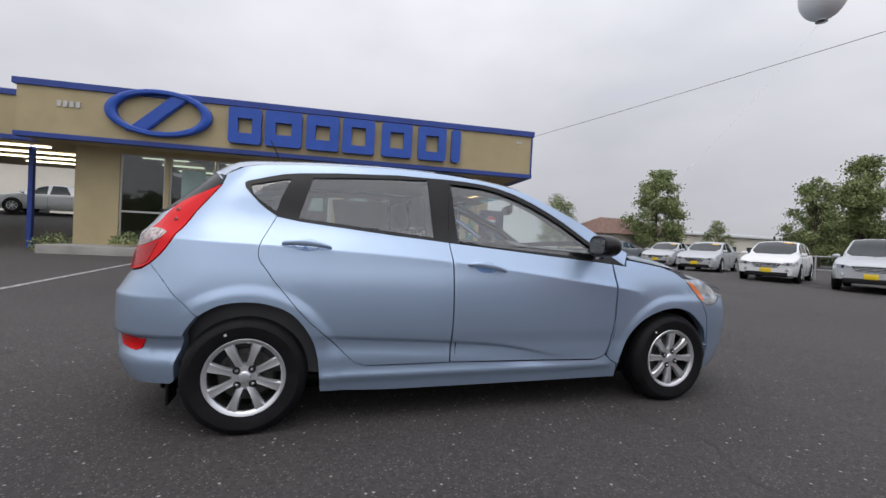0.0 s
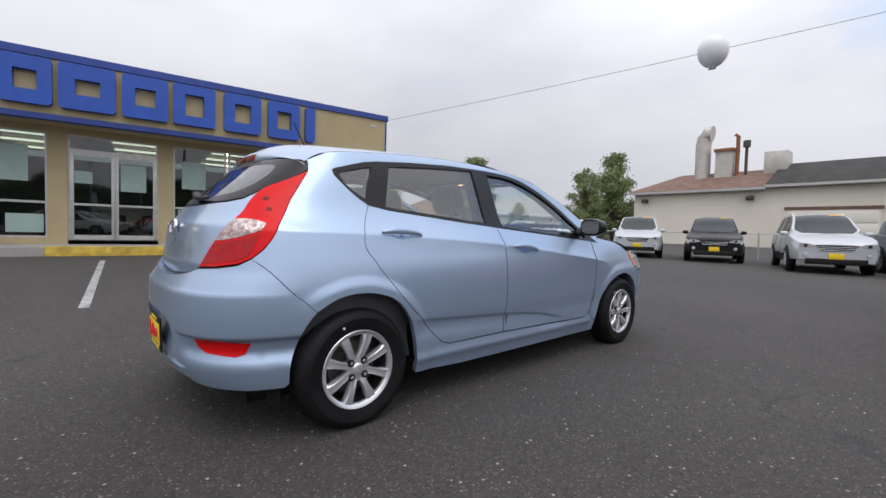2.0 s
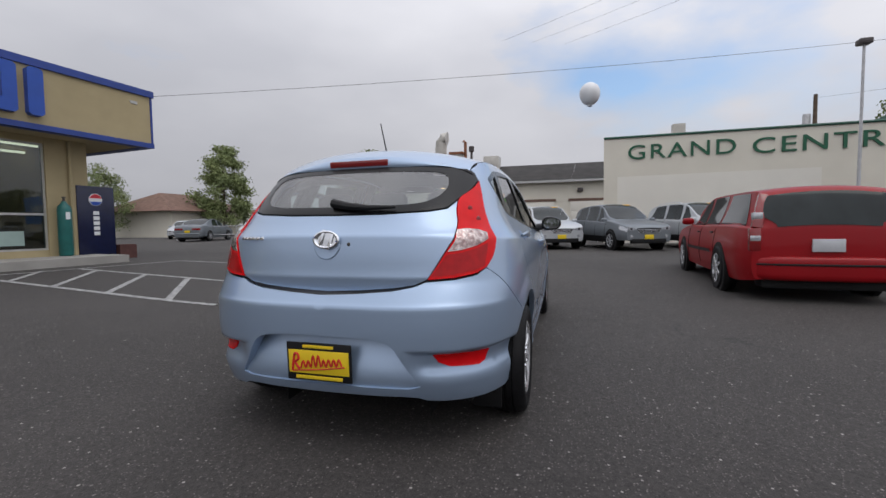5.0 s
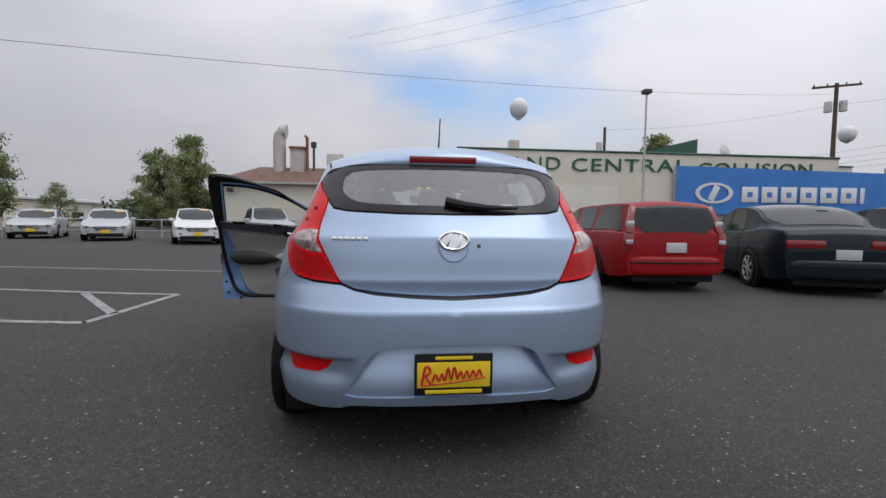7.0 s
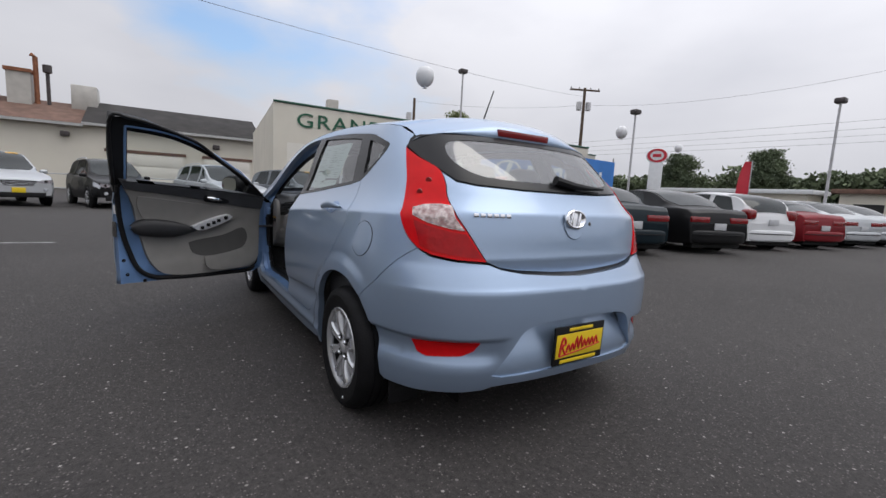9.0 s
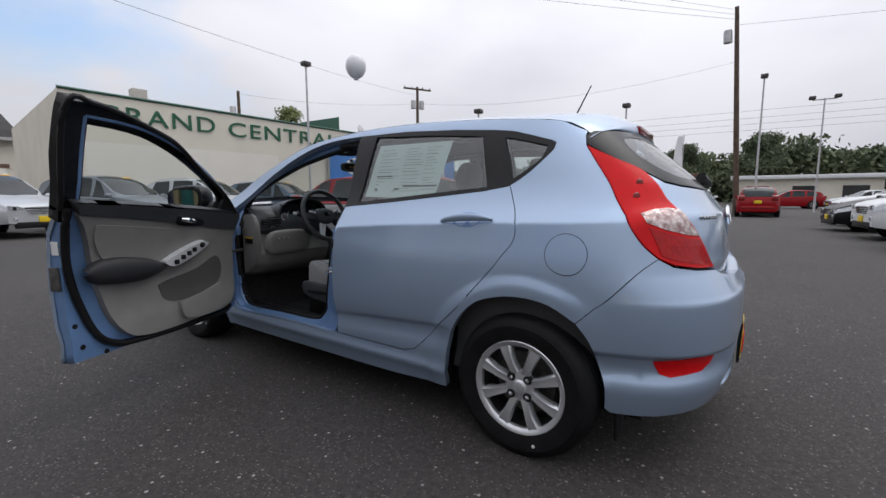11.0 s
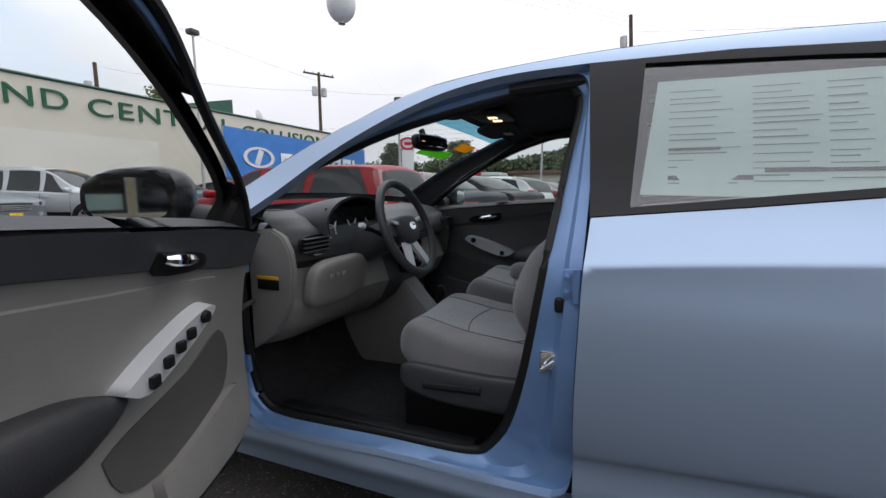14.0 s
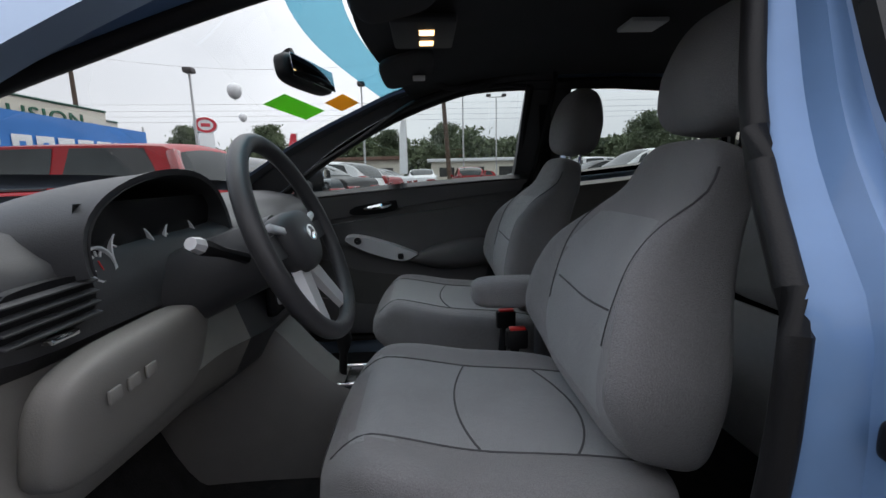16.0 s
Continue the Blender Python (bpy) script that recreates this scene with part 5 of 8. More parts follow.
def dashboard():
    # cross-section swept across the car
    prof = [(1.0, .965), (.88, .985), (.76, .985), (.67, .965), (.615, .93), (.595, .88), (.60, .83), (.64, .80), (.62, .74), (.60, .68), (.64, .60), (.72, .54), (.85, .50)]

    def at(a, b):
        y = -.695 + 1.39 * a
        k = b * (len(prof) - 1)
        i = min(int(k), len(prof) - 2)
        t = k - i
        x, z = prof[i][0] + (prof[i + 1][0] - prof[i][0]) * t, prof[i][1] + (prof[i + 1][1] - prof[i][1]) * t
        end = ease(.60, .70, abs(y))
        x += .05 * end + .02 * ease(.3, .7, abs(y))
        # centre stack comes forward
        c = math.exp(-(y / .20) ** 4)
        if z < .95:
            x -= .055 * c * ease(.97, .9, z) if z > .9 else .055 * c
        return x, y, z
    bm = bmesh.new()
    n = len(prof) - 1
    vs = grid_patch(bm, at, 40, n * 3)
    for f in bm.faces:
        zc = f.calc_center_median()
        f.material_index = 1 if zc.z < .80 and abs(zc.y) > .18 else 0
    dash = part("dashboard", bm, [TRIM_DARK, TRIM_GREY], car, "charcoal dashboard over a light grey lower panel")
    # end caps in grey
    for s in (-1, 1):
        bm = bmesh.new()
        cap = [(.80, .53), (.80, .90), (.765, .935), (.70, .94), (.655, .915), (.63, .87), (.62, .80), (.64, .70), (.69, .60)]
        m = Matrix.Translation((0, s * .70, 0)) @ Matrix(((1, 0, 0, 0), (0, 0, 1, 0), (0, 1, 0, 0), (0, 0, 0, 1)))
        prism(bm, cap, -.012, .012, m, bevel=.006)
        ec = part("dash_end_cap", bm, TRIM_GREY, dash, "light grey end cap")
        if s > 0:
            bm = bmesh.new()
            box(bm, (.675, .713, .742), (.762, .716, .776), .002)
            tag = part("warning_label", bm, BLACK, ec, "black and yellow warning label")
            bm = bmesh.new()
            box(bm, (.675, .7135, .776), (.762, .7165, .787), .002)
            part("label_band", bm, YELLOW_LABEL, tag)
    # lower driver panel
    bm = bmesh.new()
    pillow(bm, (.035, .165, .085), 4, 9, lambda q: Vector((q.x - .02 * (q.z / .085), q.y, q.z)), Matrix.Translation((.60, .50, .745)))
    knee = part("knee_panel", bm, TRIM_GREY, dash, "light grey knee panel")
    for k in range(3):
        bm = bmesh.new()
        box(bm, (.5525, .60 - k * .035 - .011, .764), (.557, .60 - k * .035 + .011, .782), .002)
        part("blank_switch", bm, TRIM_GREY, knee)
    # instrument hood
    bm = bmesh.new()

    def hood(a, b):
        q = math.pi * (1.06 * a - .03)
        y = .365 + .205 * math.cos(q)
        z = .905 + .135 * max(0, math.sin(q)) ** .75
        x = .555 + .30 * b + .03 * math.cos(q) ** 2 + .02 * (z - .9) / .13
        return x, y, z - .065 * b * b + .006 * (b < .06)
    grid_patch(bm, hood, 24, 8)
    grid_patch(bm, lambda a, b: (hood(a, 0)[0] + .004 * b, .365 + (hood(a, 0)[1] - .365) * (1 - .06 * b), .905 + (hood(a, 0)[2] - .905) * (1 - .07 * b)), 24, 1)
    grid_patch(bm, lambda a, b: (hood(a, 0)[0] + .12 * b, .365 + (hood(a, 0)[1] - .365) * (.94 - .06 * b), .905 + (hood(a, 0)[2] - .905) * (.93 - .06 * b)), 24, 2)
    part("instrument_hood", bm, TRIM_DARK, dash)
    bm = bmesh.new()
    grid_patch(bm, lambda a, b: (.625 - .03 * b + .02, .365 - .175 + .35 * a, .84 + .16 * b), 4, 4)
    cl = part("instrument_panel", bm, GLOSS_BLACK, dash, "dark instrument cluster with silver-ringed dials")
    for y, r in ((.43, .052), (.30, .052), (.505, .026)):
        m = Matrix.Translation((.622, y, .915)) @ pose(0, 0, 0, 0, -78, 0)
        bm = bmesh.new()
        lathe(bm, [(r, 0), (r, .006), (r - .003, .006), (r - .004, 0)], 32, m)
        dial = part("dial_ring", bm, SILVER, cl)
        bm = bmesh.new()
        for k in range(9):
            box(bm, (-.0012, r - .014, .001), (.0012, r - .006, .003), 0, m @ pose(0, 0, 0, 0, 0, -120 + k * 30))
        part("dial_marks", bm, WHITE_PLASTIC, dial)
        bm = bmesh.new()
        box(bm, (-.001, -.006, .003), (.001, r - .015, .004), 0, m @ pose(0, 0, 0, 0, 0, 105))
        part("needle", bm, SEAT_RED, dial)
    # air vents
    for y, z in ((.612, .885), (-.612, .885), (.10, .87), (-.10, .87)):
        x = at((y + .695) / 1.39, .42)[0] - .006
        bm = bmesh.new()
        ring = [(.075 * math.copysign(abs(math.cos(q)) ** .7, math.cos(q)), .032 * math.copysign(abs(math.sin(q)) ** .7, math.sin(q))) for q in [2 * math.pi * j / 24 for j in range(24)]]
        prism(bm, ring, 0, .014, Matrix.Translation((x + .008, y, z)) @ pose(0, 0, 0, 90, 0, -90), bevel=.004)
        vent = part("air_vent", bm, BLACK, dash)
        for k in range(4):
            bm = bmesh.new()
            box(bm, (-.008, -.066, -.0015), (.006, .066, .0015), .001, Matrix.Translation((x - .008, y, z - .021 + k * .014)) @ pose(0, 0, 0, 0, -15, 0))
            part("vent_slat", bm, TRIM_DARK, vent)
        bm = bmesh.new()
        box(bm, (-.01, -.02, -.004), (.004, .02, .004), .002, Matrix.Translation((x - .01, y, z - .032)))
        part("vent_tab", bm, CHROME, vent)
    bm = bmesh.new()
    for k in range(5):
        box(bm, (.80 + k * .018, .50, .9905), (.806 + k * .018, .66, .9935), .001)
    part("screen_vent", bm, BLACK, dash)
    # centre stack, radio
    bm = bmesh.new()
    box(bm, (.535, -.10, .70), (.56, .10, .83), .008)
    radio = part("radio", bm, GLOSS_BLACK, dash, "black radio in the centre stack")
    for y in (-.07, .07):
        bm = bmesh.new()
        lathe(bm, [(.001, .016), (.013, .014), (.016, 0)], 16, Matrix.Translation((.535, y, .74)) @ pose(0, 0, 0, 0, -90, 0))
        part("knob", bm, SILVER, radio)
    # console, selector, handbrake, armrest
    bm = bmesh.new()
    grid_patch(bm, lambda a, b: (.98 - 1.21 * a, (-.105 - .02 * ease(.35, .0, a)) + (.21 + .04 * ease(.35, .0, a)) * b, .27 + (.22 + .22 * ease(.50, .28, a)) * min(1, 6 * b, 6 * (1 - b)) ** .5), 22, 14)
    con = part("centre_console", bm, CONSOLE, car, "grey centre console")
    bm = bmesh.new()
    box(bm, (.33, -.055, .488), (.49, .055, .50), .006)
    gate = part("selector_plate", bm, GLOSS_BLACK, con)
    for y in (.056, -.056):
        bm = bmesh.new()
        box(bm, (.325, y - .006, .487), (.495, y + .006, .506), .003)
        part("selector_trim", bm, CHROME, gate)
    bm = bmesh.new()
    tube(bm, [(.41, -.005, .49), (.405, -.005, .56), (.40, -.005, .60), (.40, -.005, .63)], [.011, .011, .022, .014], 12)
    part("gear_selector", bm, BLACK, gate)
    bm = bmesh.new()
    tube(bm, [(.02, -.03, .50), (.16, -.03, .54), (.20, -.03, .545)], [.014, .014, .010], 8)
    part("handbrake", bm, TRIM_DARK, con)
    part("armrest", pillow(bmesh.new(), (.10, .05, .035), 4, 7, None, Matrix.Translation((-.035, .06, .735))), SEAT_CLOTH, con, "grey cloth centre armrest")
    bm = bmesh.new()
    box(bm, (-.15, .03, .46), (-.10, .09, .72), .01)
    part("armrest_bracket", bm, TRIM_DARK, con)
    # pedals
    for y, w in ((.42, .05), (.30, .028)):
        bm = bmesh.new()
        box(bm, (.84, y - w, .36), (.86, y + w, .46), .006, None)
        tube(bm, [(.86, y, .44), (.90, y, .60)], .01, 6)
        part("pedal", bm, BLACK, dash)


def steering_wheel():
    m = Matrix.Translation((.392, .345, .925)) @ pose(0, 0, 0, 0, -68, 0)
    bm = bmesh.new()
    pts = [(.174 * math.cos(q), .174 * math.sin(q), 0) for q in [2 * math.pi * j / 48 for j in range(49)]]
    tube(bm, pts, .0155, 10, cap=False)
    bmesh.ops.transform(bm, matrix=m, verts=bm.verts)
    wheel = part("steering_wheel", bm, WHEEL_SKIN, car, "black three-spoke steering wheel with silver accents")
    part("horn_pad", pillow(bmesh.new(), (.055, .075, .03), 3, 8, lambda q: Vector((q.x, q.y * (1 + .25 * q.x / .055), q.z)), m @ pose(-.005, 0, -.012)), TRIM_DARK, wheel)
    for a in (-90, 90, 155, 205):
        bm = bmesh.new()
        rings = []
        for j in range(5):
            t = j / 4
            r, w = .045 + .125 * t, .022 - .006 * t
            rings.append([bm.verts.new((r, y, z)) for y, z in ((-w, -.03 + .02 * t), (w, -.03 + .02 * t), (w, -.012 + .012 * t), (-w, -.012 + .012 * t))])
        for p, q in zip(rings, rings[1:]):
            for j in range(4):
                bm.faces.new((p[j], p[(j + 1) % 4], q[(j + 1) % 4], q[j]))
        bmesh.ops.transform(bm, matrix=m @ pose(0, 0, 0, 0, 0, a), verts=bm.verts)
        part("spoke", bm, SILVER if abs(a) > 100 else TRIM_DARK, wheel)
    for a in (-75, 75):
        bm = bmesh.new()
        box(bm, (.062, -.006, -.004), (.125, .006, .006), .003, m @ pose(0, 0, 0, 0, 0, a))
        part("spoke_accent", bm, SILVER, wheel)
    bm = bmesh.new()
    ov = m @ Matrix.Translation((-.0, 0, .017)) @ Matrix.Diagonal((.65, 1, 1, 1))
    lathe(bm, [(.023, 0), (.023, .004), (.018, .004), (.018, 0)], 24, ov)
    lathe(bm, [(.001, .002), (.018, .001)], 24, ov)
    part("wheel_badge", bm, CHROME, wheel)
    bm = bmesh.new()
    tube(bm, [m @ Vector((0, 0, -.03)), m @ Vector((0, 0, -.20)), m @ Vector((0, 0, -.30))], [.055, .065, .07], 16)
    part("column_shroud", bm, TRIM_DARK, wheel)
    for s in (-1, 1):
        bm = bmesh.new()
        a, b = m @ Vector((.0, s * .04, -.08)), m @ Vector((.045, s * .17, -.075))
        tube(bm, [a, a.lerp(b, .6), b], [.010, .008, .013], 8)
        part("column_stalk", bm, BLACK, wheel)
        bm = bmesh.new()
        tube(bm, [b, b + (b - a).normalized() * .02], [.012, .009], 8)
        part("stalk_tip", bm, SILVER, wheel)


def roof_fittings():
    m = Matrix.Translation((.45, .0, 1.268)) @ pose(0, 0, 0, 0, 8, -14)
    mir = part("rear_view_mirror", pillow(bmesh.new(), (.022, .115, .034), 4, 7, None, m), BLACK, car, "black rear-view mirror")
    bm = bmesh.new()
    box(bm, (-.025, -.102, -.025), (-.0225, .102, .025), .004, m)
    part("mirror_glass", bm, MIRROR, mir)
    bm = bmesh.new()
    tube(bm, [(.46, 0, 1.27), (.49, 0, 1.325)], [.010, .014], 8)
    part("mirror_stem", bm, BLACK, mir)
    bm = bmesh.new()
    box(bm, (.09, -.10, 1.352), (.24, .10, 1.374), .008)
    con = part("overhead_console", bm, TRIM_DARK, car)
    for y in (-.045, .035):
        bm = bmesh.new()
        box(bm, (.14, y - .016, 1.349), (.175, y + .016, 1.354), .002)
        part("map_lamp", bm, LAMP_WARM, con, "lit warm map lamp")
    for s in (-1, 1):
        bm = bmesh.new()
        pillow(bm, (.085, .19, .012), 4, 7, None, Matrix.Translation((.215, s * .33, 1.352)) @ pose(0, 0, 0, 0, 14, 0))
        part("sun_visor", bm, HEADLINER, car, "dark sun visor")
        bm = bmesh.new()
        box(bm, (.16, s * .36 - .03, 1.333), (.20, s * .36 + .03, 1.339), .002, None)
        part("visor_label", bm, WHITE_PLASTIC, car)
        bm = bmesh.new()
        tube(bm, [(-.10, s * .53, 1.365), (-.05, s * .525, 1.335), (.08, s * .52, 1.335), (.13, s * .525, 1.36)], .010, 8)
        part("grab_handle", bm, HEADLINER, car)
    bm = bmesh.new()
    box(bm, (-.47, -.15, 1.402), (-.37, -.06, 1.414), .004)
    part("dome_lamp", bm, WHITE_PLASTIC, car, "clear dome lamp in the headliner")
    # stickers hung inside the windscreen
    for x, s, mat, w, h in ((.485, -.62, GREEN_LABEL, .115, .038), (.395, -.78, YELLOW_LABEL, .055, .036)):
        p = Vector(roof_at(x, s))
        across = (Vector(roof_at(x, s + .05)) - Vector(roof_at(x, s - .05))).normalized()
        along = (Vector(roof_at(x + .03, s)) - Vector(roof_at(x - .03, s))).normalized()
        up = along.cross(across).normalized()
        if up.z < 0:
            up = -up
        bm = bmesh.new()
        quad = [bm.verts.new(p - up * .010 + across * a + along * b) for a, b in ((-w, -h), (w, -h), (w, h), (-w, h))]
        bm.faces.new(quad)
        bmesh.ops.solidify(bm, geom=list(bm.faces), thickness=.001)
        part("windscreen_sticker", bm, mat, car, "bright windscreen sticker")


def left_aperture():
    """The door opening on the driver's side: painted return and black seal."""
    at = side_fn(1)
    pairs = [(.812, .913, .79, .985), (.818, .75, .785, .77), (.818, .60, .785, .60), (.80, .42, .775, .43), (.77, .345, .735, .36), (.70, .318, .66, .335), (.45, .324, .42, .338), (.2, .330, .15, .342),
             (-.02, .334, .02, .350), (-.20, .337, -.03, .378), (-.249, .40, -.08, .46), (-.247, .6, -.125, .62), (-.253, .87, -.165, .87), (-.258, 1.1, -.195, 1.1), (-.252, 1.28, -.222, 1.265), (-.246, 1.35, -.212, 1.318),
             (-.20, 1.373, -.17, 1.337), (-.05, 1.364, -.05, 1.326), (.154, 1.327, .15, 1.287), (.338, 1.253, .335, 1.242), (.524, 1.152, .53, 1.170), (.669, 1.054, .67, 1.112), (.77, .985, .765, 1.05)]
    ring_pts = spline(pairs + pairs[:1], 6)[:-1]
    n = len(ring_pts)
    bm = bmesh.new()
    rings = []
    for t, depth in ((0, .004), (0, .03), (.35, .034), (.5, .062), (.85, .07), (1, .085), (1, .11)):
        ring = []
        for a0, a1, b0, b1 in ring_pts:
            x, y, zz = at(a0 + (b0 - a0) * t, a1 + (b1 - a1) * t)
            ring.append(bm.verts.new((x, y - depth, zz)))
        rings.append(ring)
    for i, (a, b) in enumerate(zip(rings, rings[1:])):
        for k in range(n):
            # rings past the first take the body blue in its shaded tone
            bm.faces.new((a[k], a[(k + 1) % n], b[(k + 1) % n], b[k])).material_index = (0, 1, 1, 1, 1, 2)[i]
    jamb = part("door_jamb", bm, [PAINT, SHADED_PAINT, BLACK], car, "painted door opening, its blue darkened for shade")
    bm = bmesh.new()
    pts = []
    for a0, a1, b0, b1 in ring_pts + ring_pts[:1]:
        x, y, zz = at(b0, b1)
        pts.append((x, y - .092, zz))
    tube(bm, pts, .015, 10, cap=False)
    part("opening_seal", bm, BLACK, jamb, "black rubber door seal")
    # striker, hinges, wiring boot, check strap
    x, y, z = at(-.19, .66)
    bm = bmesh.new()
    box(bm, (-.21, y - .062, .64), (-.165, y - .052, .685), .003)
    tube(bm, [(-.20, y - .055, .675), (-.20, y - .02, .675), (-.175, y - .02, .65), (-.175, y - .055, .65)], .005, 8)
    part("striker", bm, CHROME, jamb, "bright steel door striker")
    for zc in (.585, .80):
        bm = bmesh.new()
        pillow(bm, (.010, .008, .018), 4, 4, None, Matrix.Translation((-.205, y - .052, zc)))
        part("rubber_stop", bm, BLACK, jamb)
    for zc in (.50, .83):
        bm = bmesh.new()
        tube(bm, [(.80, .765, zc - .035), (.80, .765, zc + .035)], .014, 10)
        box(bm, (.77, .735, zc - .03), (.80, .765, zc + .03), .005)
        part("hinge", bm, SHADED_PAINT, jamb)
    # upper hinge of the rear door with its bolts
    bm = bmesh.new()
    y = at(-.225, .85)[1] - .030
    box(bm, (-.246, y - .012, .815), (-.212, y + .004, .885), .004)
    tube(bm, [(-.244, y + .010, .812), (-.244, y + .010, .888)], .010, 10)
    rear_hinge = part("hinge", bm, SHADED_PAINT, jamb)
    for zc in (.832, .868):
        bm = bmesh.new()
        lathe(bm, [(.001, .008), (.004, .0075), (.005, .002), (.008, .0015), (.009, 0)], 12, Matrix.Translation((-.222, y + .004, zc)) @ pose(0, 0, 0, -90))
        part("bolt", bm, SHADED_PAINT, rear_hinge)
    bm = bmesh.new()
    tube(bm, [(.78, .72, .70), (.75, .80, .70), (.72, .86, .70)], .009, 8)
    part("check_strap", bm, BRAKE, jamb)
    bm = bmesh.new()
    box(bm, (-.19, y - .056, .43), (-.186, y - .05, .52), 0)
    part("yellow_sticker", bm, YELLOW_LABEL, jamb)
    # sill tread
    bm = bmesh.new()
    box(bm, (0.02, .665, .335), (.70, .715, .352), .006)
    part("sill_tread", bm, BLACK, car)


car_seat(.36, 1)
car_seat(-.36, -1)
cabin_shell()
dashboard()
steering_wheel()
roof_fittings()
left_aperture()

# price sheet inside the rear side window, with its print as plain bars
def price_sheet():
    at = side_fn(1)
    sheet = [(-.365, 1.055), (-.395, 1.315), (-.845, 1.31), (-.80, 1.045)]
    ob = part("price_sheet", skin(sheet, at, 0.08, 0.001, off=-0.012), PAPER, rear_doors[1], "pale printed price sheet in the window")
    rng = random.Random(4)
    for c, (u0, u1) in enumerate(((-.42, -.56), (-.58, -.70), (-.71, -.80))):
        z = 1.285
        while z > 1.075:
            u2 = u0 + (u1 - u0) * rng.uniform(.5, 1)
            h = rng.choice((.002, .002, .003))
            part("print_bar", skin([(u0, z), (u2, z), (u2, z + h), (u0, z + h)], at, 0.2, 0.0, off=-0.0105, rim=False), INK, ob)
            z -= rng.uniform(.011, .02)
    for u0, u1, z, h in ((-.42, -.58, 1.085, .010), (-.60, -.80, 1.10, .008), (-.42, -.52, 1.15, .006)):
        part("print_bar", skin([(u0, z), (u1, z), (u1, z + h), (u0, z + h)], at, 0.2, 0.0, off=-0.0103, rim=False), TRIM_DARK, ob)


price_sheet()

# ---- buildings ----
TAN = material("tan_stucco", (0.42, 0.345, 0.20), 0.85, vary=0.07, scale=1.2, bump=0.35, bump_scale=60)
CREAM = material("cream_painted_block", (0.74, 0.70, 0.60), 0.8, vary=0.05, scale=0.6, bump=0.2, bump_scale=25)
CREAM_FRESH = material("fresh_cream_paint", (0.80, 0.77, 0.69), 0.75, vary=0.03, scale=0.8, bump=0.15, bump_scale=25)
BLUE_TRIM = material("blue_trim_paint", (0.018, 0.05, 0.26), 0.45, vary=0.12, scale=2)
BLUE_SIGN = material("blue_sign_plastic", (0.015, 0.075, 0.40), 0.35, vary=0.08, scale=3)
BANNER = material("blue_vinyl_banner", (0.045, 0.21, 0.60), 0.5, vary=0.08, scale=1.5, bump=0.4, bump_scale=4)
WHITE_SIGN = material("white_vinyl", (0.75, 0.77, 0.78), 0.5, vary=0.04)
GREEN_LETTER = material("dark_green_letters", (0.012, 0.11, 0.055), 0.5, vary=0.1)
GREEN_ROOF = material("green_metal", (0.02, 0.09, 0.06), 0.5, vary=0.1)
ALU = material("mill_aluminium", (0.48, 0.48, 0.47), 0.4, 0.5, vary=0.1, scale=8)
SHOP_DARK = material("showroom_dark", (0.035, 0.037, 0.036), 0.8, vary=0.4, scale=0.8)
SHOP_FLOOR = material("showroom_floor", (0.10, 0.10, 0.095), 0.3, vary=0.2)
TUBE_LIGHT = material("fluorescent_tube", (1, 1, 0.9), 0.5, emit=(1.0, 0.95, 0.75), power=3.0)
POSTER = material("pale_poster", (0.30, 0.40, 0.37), 0.7, vary=0.08, scale=3)
CONCRETE = material("concrete_walk", (0.30, 0.29, 0.27), 0.9, vary=0.15, scale=1.5, bump=0.3, bump_scale=60)
YELLOW_KERB = material("worn_yellow_kerb", (0.48, 0.33, 0.05), 0.8, vary=0.3, scale=5, bump=0.3)
LINE_PAINT = material("worn_white_line", (0.42, 0.42, 0.41), 0.85, scale=14, two=(0.16, 0.16, 0.16), bump=0.3)
SHINGLE_BROWN = material("brown_shingles", (0.17, 0.10, 0.075), 0.9, vary=0.25, scale=3, bump=0.6, bump_scale=12)
SHINGLE_GREY = material("dark_grey_shingles", (0.035, 0.032, 0.030), 0.95, vary=0.3, scale=2, bump=0.6, bump_scale=12)
GALV = material("galvanised_duct", (0.50, 0.48, 0.44), 0.5, 0.4, vary=0.10, scale=3)
RUST = material("rusty_cap", (0.25, 0.10, 0.05), 0.8, vary=0.3)
WOOD_POLE = material("weathered_pole", (0.10, 0.07, 0.05), 0.9, vary=0.3, scale=4, bump=0.5, bump_scale=20)
STEEL_POLE = material("grey_steel_pole", (0.50, 0.50, 0.51), 0.5, 0.2, vary=0.12)
LAMP_HEAD = material("dark_lamp_head", (0.06, 0.05, 0.05), 0.5, vary=0.2)
CABLE = material("black_cable", (0.10, 0.10, 0.105), 0.7, vary=0.1)
BALLOON = material("white_balloon", (0.78, 0.79, 0.80), 0.3, vary=0.03, trans=0.0)
RED_SIGN = material("red_sign", (0.55, 0.02, 0.04), 0.35, vary=0.05)
VEND_BLUE = material("vending_navy", (0.006, 0.01, 0.045), 0.25, vary=0.1)
GAS_GREEN = material("teal_gas_cylinder", (0.012, 0.12, 0.11), 0.4, vary=0.15, scale=4)
PLANTER_RED = material("maroon_planter", (0.09, 0.035, 0.03), 0.7, vary=0.2)
LEAF = material("leaf_green", (0.24, 0.28, 0.11), 0.7, two=(0.13, 0.17, 0.065), scale=0.9)
PALE_FLAG = material("pale_blue_flag", (0.45, 0.52, 0.66), 0.8, vary=0.06, scale=3)
LEAF_LIGHT = material("light_leaf_green", (0.115, 0.155, 0.05), 0.7, two=(0.055, 0.085, 0.026), scale=0.9)
LEAF_DARK = material("far_woods_green", (0.15, 0.185, 0.095), 0.8, two=(0.065, 0.09, 0.05), scale=0.2)
